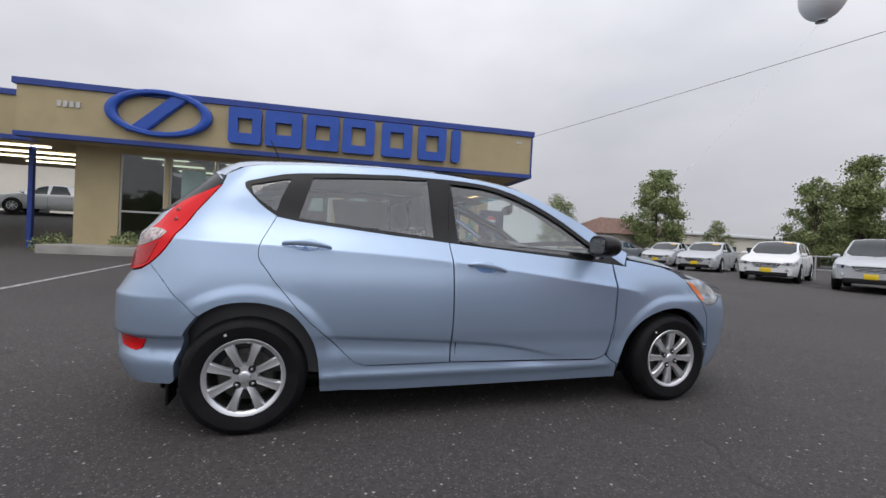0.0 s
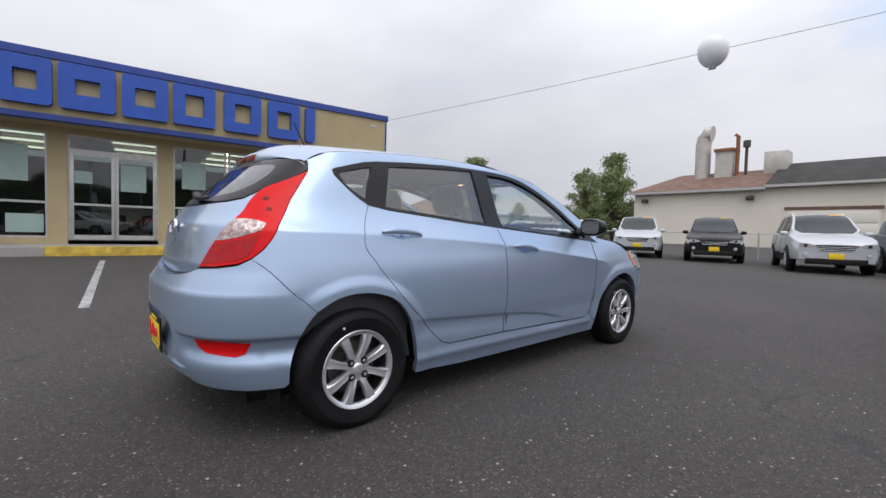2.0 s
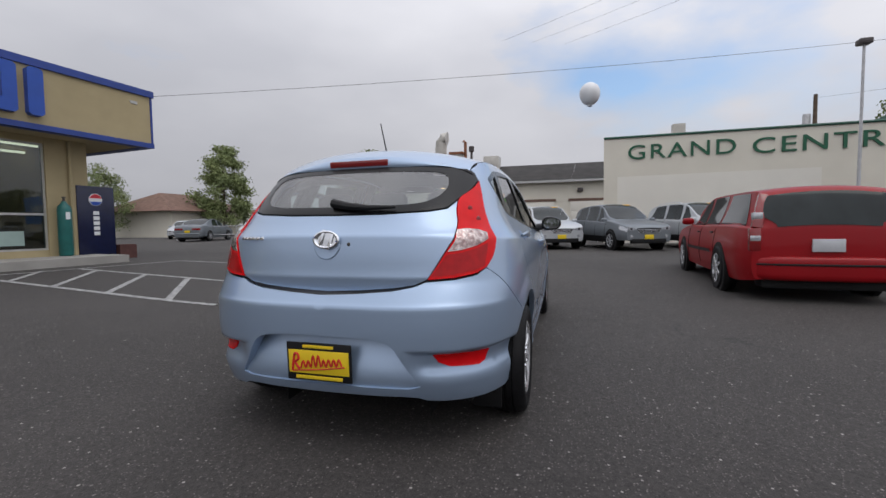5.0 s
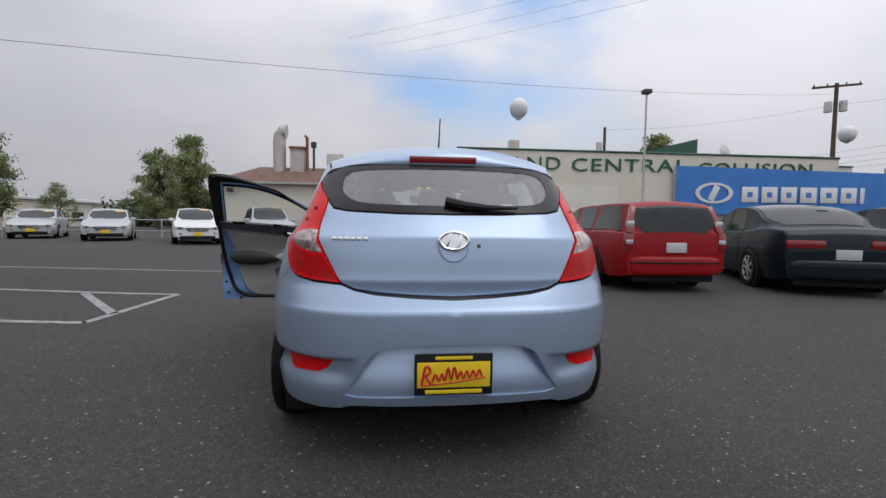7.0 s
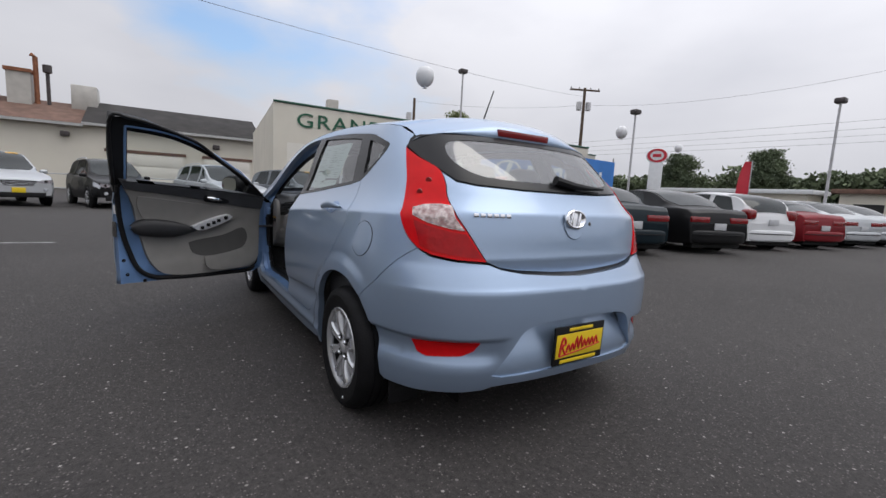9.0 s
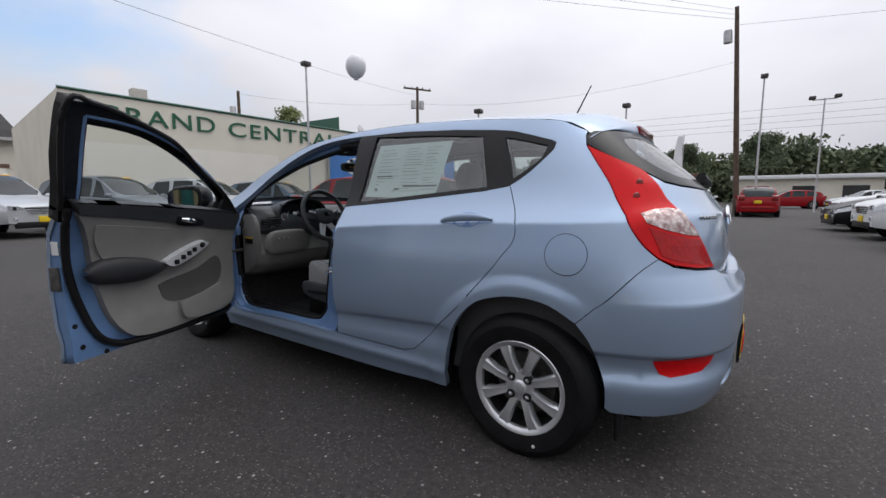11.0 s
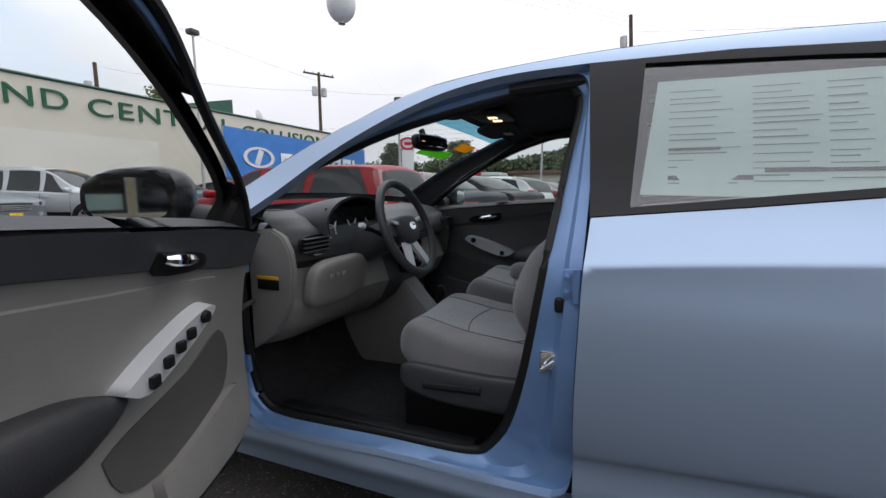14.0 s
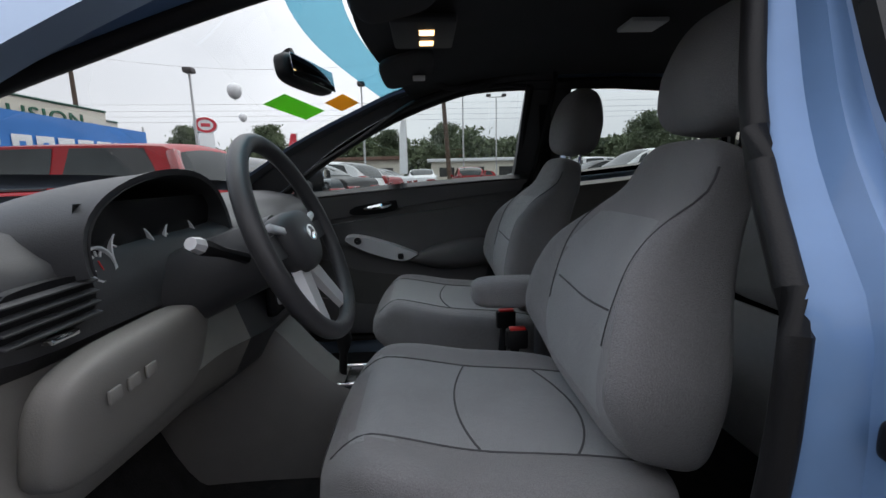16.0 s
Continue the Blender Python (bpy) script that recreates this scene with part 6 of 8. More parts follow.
BARK = material("bark", (0.09, 0.07, 0.05), 0.95, vary=0.3, bump=0.6)


def thing(name, bm, mat, label, category, group="", kind="", m=None):
    ob = part(name, bm, mat)
    if m is not None:
        ob.matrix_world = m
    return tagged(ob, label, category, group, kind)


# the dealership stands askew to the car; its own frame: x along the front, y into the building
DEALER = Matrix.Translation((6.314, 10.574, .04)) @ Matrix.Rotation(-.1058, 4, 'Z') @ Matrix(((1, 0, 0, 0), (0, 1, 0, 0), (-.011, 0, 1, 0), (0, 0, 0, 1))) @ Matrix.Scale(.94, 4)


def dealership():
    house = tagged(empty("dealership", DEALER), "single-storey tan dealership with a blue-edged fascia", "building")

    def add(name, mat, boxes, label="", bevel=0.0, parent=house):
        bm = bmesh.new()
        for lo, hi in boxes:
            box(bm, lo, hi, bevel)
        return part(name, bm, mat, parent, label)
    # fascia with trims
    fas = add("fascia", TAN, [((-16.45, 0, 3.62), (0, .25, 5.08)), ((-.25, .25, 3.62), (0, 7, 5.08))], "tan fascia panel")
    add("fascia_cap", BLUE_TRIM, [((-16.55, -.06, 5.06), (.06, .3, 5.25)), ((-.3, .3, 5.06), (.06, 7.05, 5.25))], parent=fas)
    add("fascia_foot", BLUE_TRIM, [((-16.5, -.035, 3.52), (.035, .26, 3.66)), ((-.26, .26, 3.52), (.035, 7.02, 3.66))], parent=fas)
    add("corner_trim", BLUE_TRIM, [((-.04, -.02, 3.66), (.02, .04, 5.06))], parent=fas)
    add("soffit", TAN, [((-16.4, .26, 3.53), (-.27, 7, 3.58))])
    add("roof_deck", CONCRETE, [((-16.4, .3, 5.0), (-.3, 13, 5.05))])
    # set-back wing at the far end, with a lit canopy
    add("wing_fascia", TAN, [((-27, 1.2, 3.7), (-16.6, 1.4, 5.0))])
    add("wing_trim", BLUE_TRIM, [((-27, 1.15, 5.0), (-16.6, 1.45, 5.18)), ((-27, 1.15, 3.58), (-16.6, 1.45, 3.72))])
    add("wing_soffit", TAN, [((-27, 1.45, 3.6), (-16.6, 9, 3.66))])
    for k in range(4):
        add("canopy_tube", TUBE_LIGHT, [((-20.5, 2.2 + k * 1.5, 3.53), (-16.9, 2.32 + k * 1.5, 3.58))], "lit fluorescent tube")
    add("canopy_post", BLUE_TRIM, [((-17.5, 2.2, 0), (-17.36, 2.34, 3.6))])
    # front wall: piers, panes between aluminium bars
    y0, y1 = 1.0, 1.22
    openings = [(-14.10, -12.74), (-12.60, -11.20), (-11.14, -9.76), (-9.34, -7.23), (-6.84, -5.34), (-5.28, -3.80), (-3.68, -2.30)]
    edges = [-15.4] + [v for o in openings for v in o] + [-1.30]
    for a, b in zip(edges[0::2], edges[1::2]):
        if b - a > .08:
            add("pier", TAN, [((a, y0 - .02, 0), (b, y1, 3.53))])
    add("header", TAN, [((-15.4, y0, 3.36), (-1.30, y1 - .01, 3.53))])
    for a, b in openings:
        if a != -9.34:
            add("low_wall", TAN, [((a, y0, 0), (b, y1 - .01, .48))])
    add("end_wall", TAN, [((-1.52, y1, 0), (-1.30, 12, 3.53))])
    add("far_end_wall", TAN, [((-15.4, y1, 0), (-15.2, 12, 3.53))])
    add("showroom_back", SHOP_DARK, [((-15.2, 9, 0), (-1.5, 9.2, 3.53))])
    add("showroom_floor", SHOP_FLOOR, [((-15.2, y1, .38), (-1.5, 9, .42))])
    for k in range(5):
        for j in range(3):
            x = -13.9 + k * 2.75
            add("ceiling_tube", TUBE_LIGHT, [((x, 2.0 + j * 1.6, 3.40), (x + 1.5, 2.12 + j * 1.6, 3.46))], "lit fluorescent tube")
    for a, b in openings:
        is_door = a == -9.34
        z0 = .42 if is_door else .48
        win = part("shop_door" if is_door else "shop_window", bars(a, b, y0 + .04, z0, 3.36, is_door), ALU, house, "white-framed double glass door" if is_door else "aluminium-framed shop window")
        cuts = [(z0 + .05, 2.92 if is_door else 1.42), (2.98 if is_door else 1.48, 3.31)]
        for za, zb in cuts:
            halves = [(a + .04, b - .04)] if not (is_door and zb < 3) else [(a + .1, (a + b) / 2 - .08), ((a + b) / 2 + .08, b - .1)]
            for xa, xb in halves:
                bm = bmesh.new()
                box(bm, (xa, y0 + .07, za), (xb, y0 + .078, zb))
                p = part("pane", bm, FILM_GLASS, win)
                p.visible_shadow = False
    # posters stuck on the glass
    for x, z, w, h in ((-12.25, 2.02, .75, .95), (-10.95, 2.0, .8, .95), (-9.2, 2.03, .40, .34), (-8.15, 1.86, .62, .78), (-6.6, 2.06, .66, .86), (-4.94, 2.2, .72, .95), (-10.6, .62, .75, .5), (-3.55, .62, .75, .38), (-6.7, .6, .55, .8)):
        add("poster", POSTER, [((x, y0 + .060, z), (x + w, y0 + .066, z + h))], "pale printed poster on the glass")
    # walk, kerb
    walk_top = add("walk", CONCRETE, [((-15.4, -.55, -.3), (-1.2, 1.0, .30))])
    add("kerb", YELLOW_KERB, [((-9.6, -.72, -.3), (-4.2, -.55, .31))], "worn yellow painted kerb", .02)
    add("kerb_plain", CONCRETE, [((-15.4, -.70, -.3), (-9.6, -.55, .30))], "", .02)
    # sign: blue oval with a slanted bar, then plain blue blocks
    bm = bmesh.new()
    m = pose(-12.52, -.02, 4.55, 90, 0, 0) @ Matrix.Diagonal((1.52, .73, 1, 1))
    lathe(bm, [(1.0, .0), (1.0, .16), (.96, .19), (.84, .19), (.80, .16), (.80, 0)], 64, m)
    oval = part("oval_sign", bm, BLUE_SIGN, house, "blue oval ring sign")
    bm = bmesh.new()
    prism(bm, [(-.95, -.62), (-.35, -.58), (.95, .62), (.35, .58)], 0, .15, pose(-12.52, -.02, 4.55, 90, 0, 0), bevel=.03)
    part("oval_bar", bm, BLUE_SIGN, oval)
    for xa, xb, slot in ((-10.50, -9.50, 1), (-9.38, -8.22, 2), (-8.08, -7.02, 1), (-6.90, -5.82, 3), (-5.58, -4.52, 4), (-4.30, -3.30, 4), (-3.10, -2.78, 0)):
        bm = bmesh.new()
        w, h = xb - xa, 1.16
        holes = []
        if slot:
            sh = {1: .48, 2: .40, 3: .62, 4: .56}[slot]
            holes = [[(w * .28, h / 2 - sh / 2), (w * .72, h / 2 - sh / 2), (w * .72, h / 2 + sh / 2), (w * .28, h / 2 + sh / 2)]]
        outline = [(0, .06), (.06, 0), (w - .06, 0), (w, .06), (w, h - .06), (w - .06, h), (.06, h), (0, h - .06)]
        v, t = flat_mesh(outline, .4, holes)
        front = [bm.verts.new((x, -.17, z)) for x, z in v]
        back = [bm.verts.new((x, 0, z)) for x, z in v]
        used = {}
        for tri in t:
            a3 = [front[i] for i in tri]
            f = bm.faces.new(a3)
            bm.faces.new([back[i] for i in tri][::-1])
            for i in range(3):
                used[(tri[i], tri[(i + 1) % 3])] = 1
        for i, j in used:
            if (j, i) not in used:
                bm.faces.new((front[j], front[i], back[i], back[j]))
        bmesh.ops.recalc_face_normals(bm, faces=bm.faces)
        bmesh.ops.translate(bm, vec=(xa, 0, 3.84), verts=bm.verts)
        part("sign_block", bm, BLUE_SIGN, house, "plain blue sign block")
    for k in range(4):
        add("number_bar", ALU, [((-15.38 + k * .17, -.03, 4.5), (-15.27 + k * .17, 0, 4.68))])
    # small vent near the corner, rain pipe
    add("fascia_vent", ALU, [((-.62, -.02, 4.76), (-.42, 0, 4.84))])
    bm = bmesh.new()
    tube(bm, [(-1.75, .93, .3), (-1.75, .93, 3.5)], .05, 10)
    part("rain_pipe", bm, TAN, house)
    return house


def bars(a, b, y, z0, z1, door):
    bm = bmesh.new()
    t = .05
    box(bm, (a, y, z0), (a + t, y + .09, z1))
    box(bm, (b - t, y, z0), (b, y + .09, z1))
    box(bm, (a + t, y, z1 - t), (b - t, y + .09, z1))
    box(bm, (a + t, y, z0), (b - t, y + .09, z0 + t))
    if door:
        m = (a + b) / 2
        box(bm, (a + t, y - .004, 2.92), (b - t, y + .09, 2.98))
        for x in (a + t, m - .085, m + .005, b - t - .08):
            box(bm, (x, y - .01, z0 + .01), (x + .08, y + .05, 2.93), .004)
        for xa, xb in ((a + t + .08, m - .085), (m + .085, b - t - .08)):
            box(bm, (xa, y - .008, z0 + .02), (xb, y + .05, z0 + .14))
            box(bm, (xa, y - .008, 2.80), (xb, y + .05, 2.92))
            box(bm, (xa, y - .008, 1.40), (xb, y + .05, 1.46))
    else:
        box(bm, (a + t, y - .004, 1.42), (b - t, y + .085, 1.48))
    return bm


def words(text, size, depth, mat, m, parent, label):
    """Raised lettering in the built-in font, as a mesh."""
    cu = bpy.data.curves.new("lettering", "FONT")
    cu.body, cu.size, cu.extrude, cu.space_character = text, size, depth, 1.12
    tmp = bpy.data.objects.new("lettering", cu)
    scene.collection.objects.link(tmp)
    bpy.context.view_layer.update()
    me = bpy.data.meshes.new_from_object(tmp.evaluated_get(bpy.context.evaluated_depsgraph_get()))
    bpy.data.objects.remove(tmp)
    me.materials.clear()
    me.materials.append(mat)
    xs = [v.co.x for v in me.vertices]
    ys_ = [v.co.y for v in me.vertices]
    ob = new("lettering", me)
    ob.parent = parent
    ob["label"] = label
    return ob, min(xs), max(xs), min(ys_), max(ys_)


def collision_shop():
    p, q = Vector((18.1, -2.78, 0)), Vector((16.02, -23.6, 0))
    along = (q - p).normalized()
    back = Vector((-along.y, along.x, 0))
    m = Matrix.Translation(p) @ Matrix(((along.x, back.x, 0, 0), (along.y, back.y, 0, 0), (0, 0, 1, 0), (0, 0, 0, 1)))
    shop = tagged(empty("collision_shop", m), "cream block-walled workshop with green lettering", "building")

    def add(name, mat, lo, hi, label="", bevel=0.0):
        bm = bmesh.new()
        box(bm, lo, hi, bevel)
        return part(name, bm, mat, shop, label)
    # the wall falls a little towards its far end
    bm = bmesh.new()
    prism(bm, [(0, 0), (20.2, 0), (20.2, 4.15), (19.5, 4.15), (19.5, 4.58), (0, 4.88)], -.3, 0, Matrix(((1, 0, 0, 0), (0, 0, -1, 0), (0, 1, 0, 0), (0, 0, 0, 1))))
    part("front_wall", bm, CREAM, shop)
    add("side_wall", CREAM, (0, .3, 0), (.3, 14, 4.86))
    add("far_side_wall", CREAM, (19.9, .3, 0), (20.2, 14, 4.1))
    add("flat_roof", CONCRETE, (.3, .3, 4.05), (19.9, 14, 4.1))
    add("repainted_patch", CREAM_FRESH, (.6, -.006, 0.02), (8.2, 0, 3.1))
    bm = bmesh.new()
    tube(bm, [(0, -.02, 4.91), (19.5, -.02, 4.61)], .055, 6)
    tube(bm, [(19.5, -.02, 4.19), (20.2, -.02, 4.18)], .045, 6)
    part("parapet_edge", bm, GREEN_ROOF, shop)
    add("roof_vent", GALV, (3.3, 4, 4.1), (3.9, 4.6, 6.1))
    bm = bmesh.new()
    prism(bm, [(11.0, 4.1), (13.4, 4.1), (13.4, 5.9), (11.0, 5.3)], -3, -2, Matrix(((1, 0, 0, 0), (0, 0, -1, 0), (0, 1, 0, 0), (0, 0, 0, 1))))
    part("roof_cabin", bm, GREEN_ROOF, shop)
    bm = bmesh.new()
    lathe(bm, [(.001, .06), (.2, .04), (.36, -.04), (.38, -.03)], 20, pose(14.3, 1.0, 5.05, 75, 0, 20))
    tube(bm, [(14.3, 1.1, 4.1), (14.3, 1.05, 5.0)], .03, 6)
    part("dish_aerial", bm, STEEL_POLE, shop)
    for text, xa, xb, za, zb in (("GRAND", 1.05, 5.25, 3.86, 4.50), ("CENTRAL", 5.85, 11.7, 3.80, 4.44), ("COLLISION", 12.3, 18.1, 3.72, 4.30)):
        ob, x0, x1, y0, y1 = words(text, 1.0, .03, GREEN_LETTER, None, shop, "dark green raised letters")
        sx, sz = (xb - xa) / (x1 - x0), (zb - za) / (y1 - y0)
        ob.matrix_local = Matrix(((sx, 0, 0, xa - x0 * sx), (0, 0, -1, -.032), (0, sz, 0, za - y0 * sz), (0, 0, 0, 1)))
    return shop, m


def sales_banner(m):
    bm = bmesh.new()
    grid_patch(bm, lambda a, b: (11.05 + 10.7 * a, -.30 - .03 * math.sin(9 * a) * (1 - b), (1.72 + (4.1 - 1.72) * b) - (.18 + .1 * b) * a), 24, 6)
    grid_patch(bm, lambda a, b: (11.05 + 10.7 * a, -.27 - .03 * math.sin(9 * a) * (1 - b), (1.72 + (4.1 - 1.72) * b) - (.18 + .1 * b) * a), 24, 6, flip=True)
    ban = tagged(part("sales_banner", bm, BANNER), "long blue vinyl banner hung before the workshop wall", "banner")
    ban.matrix_world = m
    bm = bmesh.new()
    lathe(bm, [(1.0, 0), (1.0, .02), (.78, .02), (.78, 0)], 40, pose(12.95, -.345, 2.75, 90, 0, 0) @ Matrix.Diagonal((.95, .52, 1, 1)))
    box(bm, (-.16, -.345, -.4), (.16, -.335, .4), .01, pose(12.95, 0, 2.75, 0, 24, 0))
    part("oval_mark", bm, WHITE_SIGN, ban)
    x = 14.35
    for w in (.82, .80, .80, .84, .86, .80, .22):
        bm = bmesh.new()
        box(bm, (x, -.352, 2.30), (x + w, -.342, 3.08), .02)
        box(bm, (x + w * .34, -.356, 2.56), (x + w * .66, -.350, 2.82), 0, None, 1) if w > .5 else None
        part("plain_block", bm, [WHITE_SIGN, BANNER], ban)
        x += w + .18
    for x in (11.05, 21.7):
        bm = bmesh.new()
        tube(bm, [(x, -.2, 0), (x, -.2, 4.1)], .05, 8)
        part("banner_post", bm, STEEL_POLE, ban)


def low_workshop():
    shed = tagged(empty("low_workshop", Matrix.Translation((-3.49, .9, 1.06)) @ Matrix.Scale(1.85, 4) @ Matrix.Translation((3.49, -.9, -1.06))), "long low cream workshop with shingle roofs and rooftop ducts", "building")

    def add(name, mat, lo, hi, label="", bevel=0.0, parent=shed):
        bm = bmesh.new()
        box(bm, lo, hi, bevel)
        return part(name, bm, mat, parent, label)
    add("front_wall", CREAM, (20, -2.9, 0), (20.3, 9.7, 3.2))
    add("end_wall", CREAM, (20.3, 9.4, 0), (32, 9.7, 3.2))
    for y0, y1, mat, z1, hip in ((3.9, 9.95, SHINGLE_BROWN, 4.25, 1.6), (-2.9, 3.95, SHINGLE_GREY, 4.45, 0)):
        bm = bmesh.new()
        zf = 3.18 if hip else 3.26
        vs = [bm.verts.new(c) for c in ((19.7, y0, zf), (19.7, y1, zf), (22.6, y1 - hip, z1), (22.6, y0, z1), (32, y1 - hip, z1 + .2), (32, y0, z1 + .2), (32, y1, zf))]
        for idx in ((0, 1, 2, 3), (3, 2, 4, 5), (1, 6, 4, 2)):
            bm.faces.new([vs[i] for i in idx])
        r = bmesh.ops.extrude_face_region(bm, geom=list(bm.faces))
        bmesh.ops.translate(bm, vec=(0, 0, -.09), verts=[v for v in r["geom"] if isinstance(v, bmesh.types.BMVert)])
        bmesh.ops.recalc_face_normals(bm, faces=bm.faces)
        part("roof", bm, mat, shed, "shingle roof")
        add("gutter", ALU, (19.62, y0, zf - .13), (19.72, y1, zf - .02))
    for ya, yb in ((.4, 3.2), (-2.4, -.4)):
        d = add("garage_door", CREAM_FRESH, (19.955, ya, 0), (19.99, yb, 2.15), "closed panelled garage door")
        for k in range(4):
            add("door_panel", CREAM_FRESH, (19.935, ya + .06, .08 + k * .52), (19.953, yb - .06, .54 + k * .52), "", .01, d)
        add("door_head", SHINGLE_BROWN, (19.93, ya - .08, 2.15), (19.99, yb + .08, 2.28), "", 0, d)
    for y in (9.1, -.9, 4.5):
        add("flood_lamp", LAMP_HEAD, (19.75, y - .14, 2.62), (19.98, y + .14, 2.82), "", .03)
    # ducts and flues
    bm = bmesh.new()
    pts = [(22, 7.15, 3.9), (22, 7.15, 5.6), (22, 7.1, 6.0), (22, 6.95, 6.22), (22, 6.75, 6.2)]
    tube(bm, pts, [.36, .36, .36, .37, .40], 12)
    part("exhaust_duct", bm, GALV, shed, "gooseneck exhaust duct")
    add("air_handler", GALV, (21.7, 5.75, 3.9), (22.6, 6.5, 5.2))
    add("handler_cap", RUST, (21.6, 5.7, 5.2), (22.7, 6.55, 5.33))
    bm = bmesh.new()
    tube(bm, [(22, 5.62, 3.9), (22, 5.62, 5.9), (22, 5.75, 6.0)], .09, 8)
    part("flue", bm, RUST, shed)
    bm = bmesh.new()
    tube(bm, [(22, 5.25, 3.9), (22, 5.25, 5.35)], .07, 8)
    lathe(bm, [(.001, .3), (.16, .3), (.16, 0), (.07, -.05)], 12, pose(22, 5.25, 5.35))
    part("flue", bm, LAMP_HEAD, shed)
    add("roof_unit", GALV, (21.8, 3.6, 3.9), (22.8, 4.5, 5.0), "", .04)


def far_buildings():
    for (x0, y0, x1, y1, h, roof, lab) in ((40, 46, 75, 52, 3.6, LEAF_LIGHT, 1), (-14, -66, -1, -62, 3.0, WHITE_SIGN, 0), (3, -60, 12, -56, 3.2, TAN, 0), (14, -58, 30, -54, 3.0, CONCRETE, 0), (-42, 42, -17, 50, 6.6, CONCRETE, 1)):
        h_ob = tagged(empty("far_building"), "long low pale building beyond the lot", "building", "far buildings")
        bm = bmesh.new()
        box(bm, (x0, y0, 0), (x1, y1, h))
        part("wall", bm, CREAM, h_ob)
        bm = bmesh.new()
        box(bm, (x0 - .6, y0 - .6, h), (x1 + .6, y1 + .6, h + .45), .05)
        part("roof", bm, WHITE_SIGN if roof is not TAN else SHINGLE_BROWN, h_ob)
        face = y0 if y0 > 0 else y1
        s = -1 if y0 > 0 else 1
        n = max(2, int((x1 - x0) / 4))
        for k in range(n):
            bm = bmesh.new()
            xa = x0 + (k + .25) * (x1 - x0) / n
            box(bm, (xa, min(face, face + s * .05), .9), (xa + (x1 - x0) / n * .5, max(face, face + s * .05), 2.2))
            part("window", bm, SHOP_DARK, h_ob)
    # brown-roofed house beyond the dealership's corner
    hs = tagged(empty("roadside_house"), "low house with a brown shingle roof", "building")
    bm = bmesh.new()
    box(bm, (27, 33, 0), (36, 40, 2.6))
    part("wall", bm, CREAM, hs)
    bm = bmesh.new()
    vs = [bm.verts.new(c) for c in ((26, 32, 2.55), (37, 32, 2.55), (37, 41, 2.55), (26, 41, 2.55), (29, 36.5, 4.4), (34, 36.5, 4.4))]
    for idx in ((0, 1, 5, 4), (1, 2, 5), (2, 3, 4, 5), (3, 0, 4), (3, 2, 1, 0)):
        bm.faces.new([vs[i] for i in idx])
    part("roof", bm, SHINGLE_BROWN, hs)


# ---- vegetation ----
def leaf_card(bm, c, size, rng):
    d = Vector((rng.gauss(0, 1), rng.gauss(0, 1), rng.gauss(0, .7))).normalized()
    u = d.cross(Vector((rng.gauss(0, 1), rng.gauss(0, 1), rng.gauss(0, 1)))).normalized() * size
    v = d.cross(u).normalized() * size * .55
    bm.faces.new([bm.verts.new(c + k) for k in (-u, v * .9 - u * .1, u, -v)])


def tree(x, y, height, spread, leaves, seed, dark=False, z0=0.0):
    rng = random.Random(seed)
    t = tagged(empty("tree", pose(x, y, z0)), "broadleaf tree with a loose green crown", "tree", "trees beyond the lot")
    bm = bmesh.new()
    r0 = height * .022
    tube(bm, [(0, 0, 0), (rng.uniform(-.1, .1), 0, height * .3), (rng.uniform(-.3, .3), rng.uniform(-.3, .3), height * .7)], [r0, r0 * .8, r0 * .35], 8)
    ends = []
    for k in range(11):
        a, h = k * 2.4 + rng.uniform(-.3, .3), height * rng.uniform(.22, .85)
        reach = spread * rng.uniform(.5, .95) * (1.12 - .95 * h / height)
        e = Vector((math.cos(a) * reach, math.sin(a) * reach, h + height * rng.uniform(.04, .16)))
        tube(bm, [(0, 0, h * .85), Vector((0, 0, h)).lerp(e, .5) + Vector((0, 0, .1)), e], [r0 * .4, r0 * .25, r0 * .08], 5)
        ends.append(e)
    part("trunk", bm, BARK, t)
    bm = bmesh.new()
    # lobes fill a tapering crown, wide low down and ragged at the top
    clumps = list(ends)
    for _ in range(34):
        h = rng.uniform(.18, .99)
        r = spread * math.sin(math.pi * min(1, (h - .08) / .96)) ** .6 * (1.02 - .55 * h) * math.sqrt(rng.uniform(.05, 1))
        a = rng.uniform(0, 6.28)
        clumps.append(Vector((r * math.cos(a), r * math.sin(a), height * h)))
    for k in range(int(leaves * 6)):
        c = rng.choice(clumps)
        d = spread * .115
        p = c + Vector((rng.gauss(0, d), rng.gauss(0, d), rng.gauss(0, d * .75)))
        if p.z < height * .12 or p.z > height * 1.04:
            continue
        leaf_card(bm, p, height * (rng.uniform(.014, .024) if dark else rng.uniform(.009, .018)), rng)
    part("crown", bm, LEAF if not dark else LEAF_DARK, t, "uneven leafy crown")


def woods(name, spans, seed):
    """A far belt of trees, as one mass of leaves."""
    rng = random.Random(seed)
    bm = bmesh.new()
    for (xa, ya, xb, yb, h, n) in spans:
        for k in range(n * 3):
            t = rng.random()
            lump = h * (.62 + .38 * noise.noise(Vector((t * 17 + ya, xa, 0))) + .18 * noise.noise(Vector((t * 61, ya, 3))))
            p = Vector((xa + (xb - xa) * t + rng.gauss(0, 1.2), ya + (yb - ya) * t + rng.gauss(0, 2.0), lump * rng.random() ** .7))
            leaf_card(bm, p, rng.uniform(.28, .62), rng)
    return thing(name, bm, LEAF_DARK, "dark belt of far trees along the road", "woods", kind="stuff")


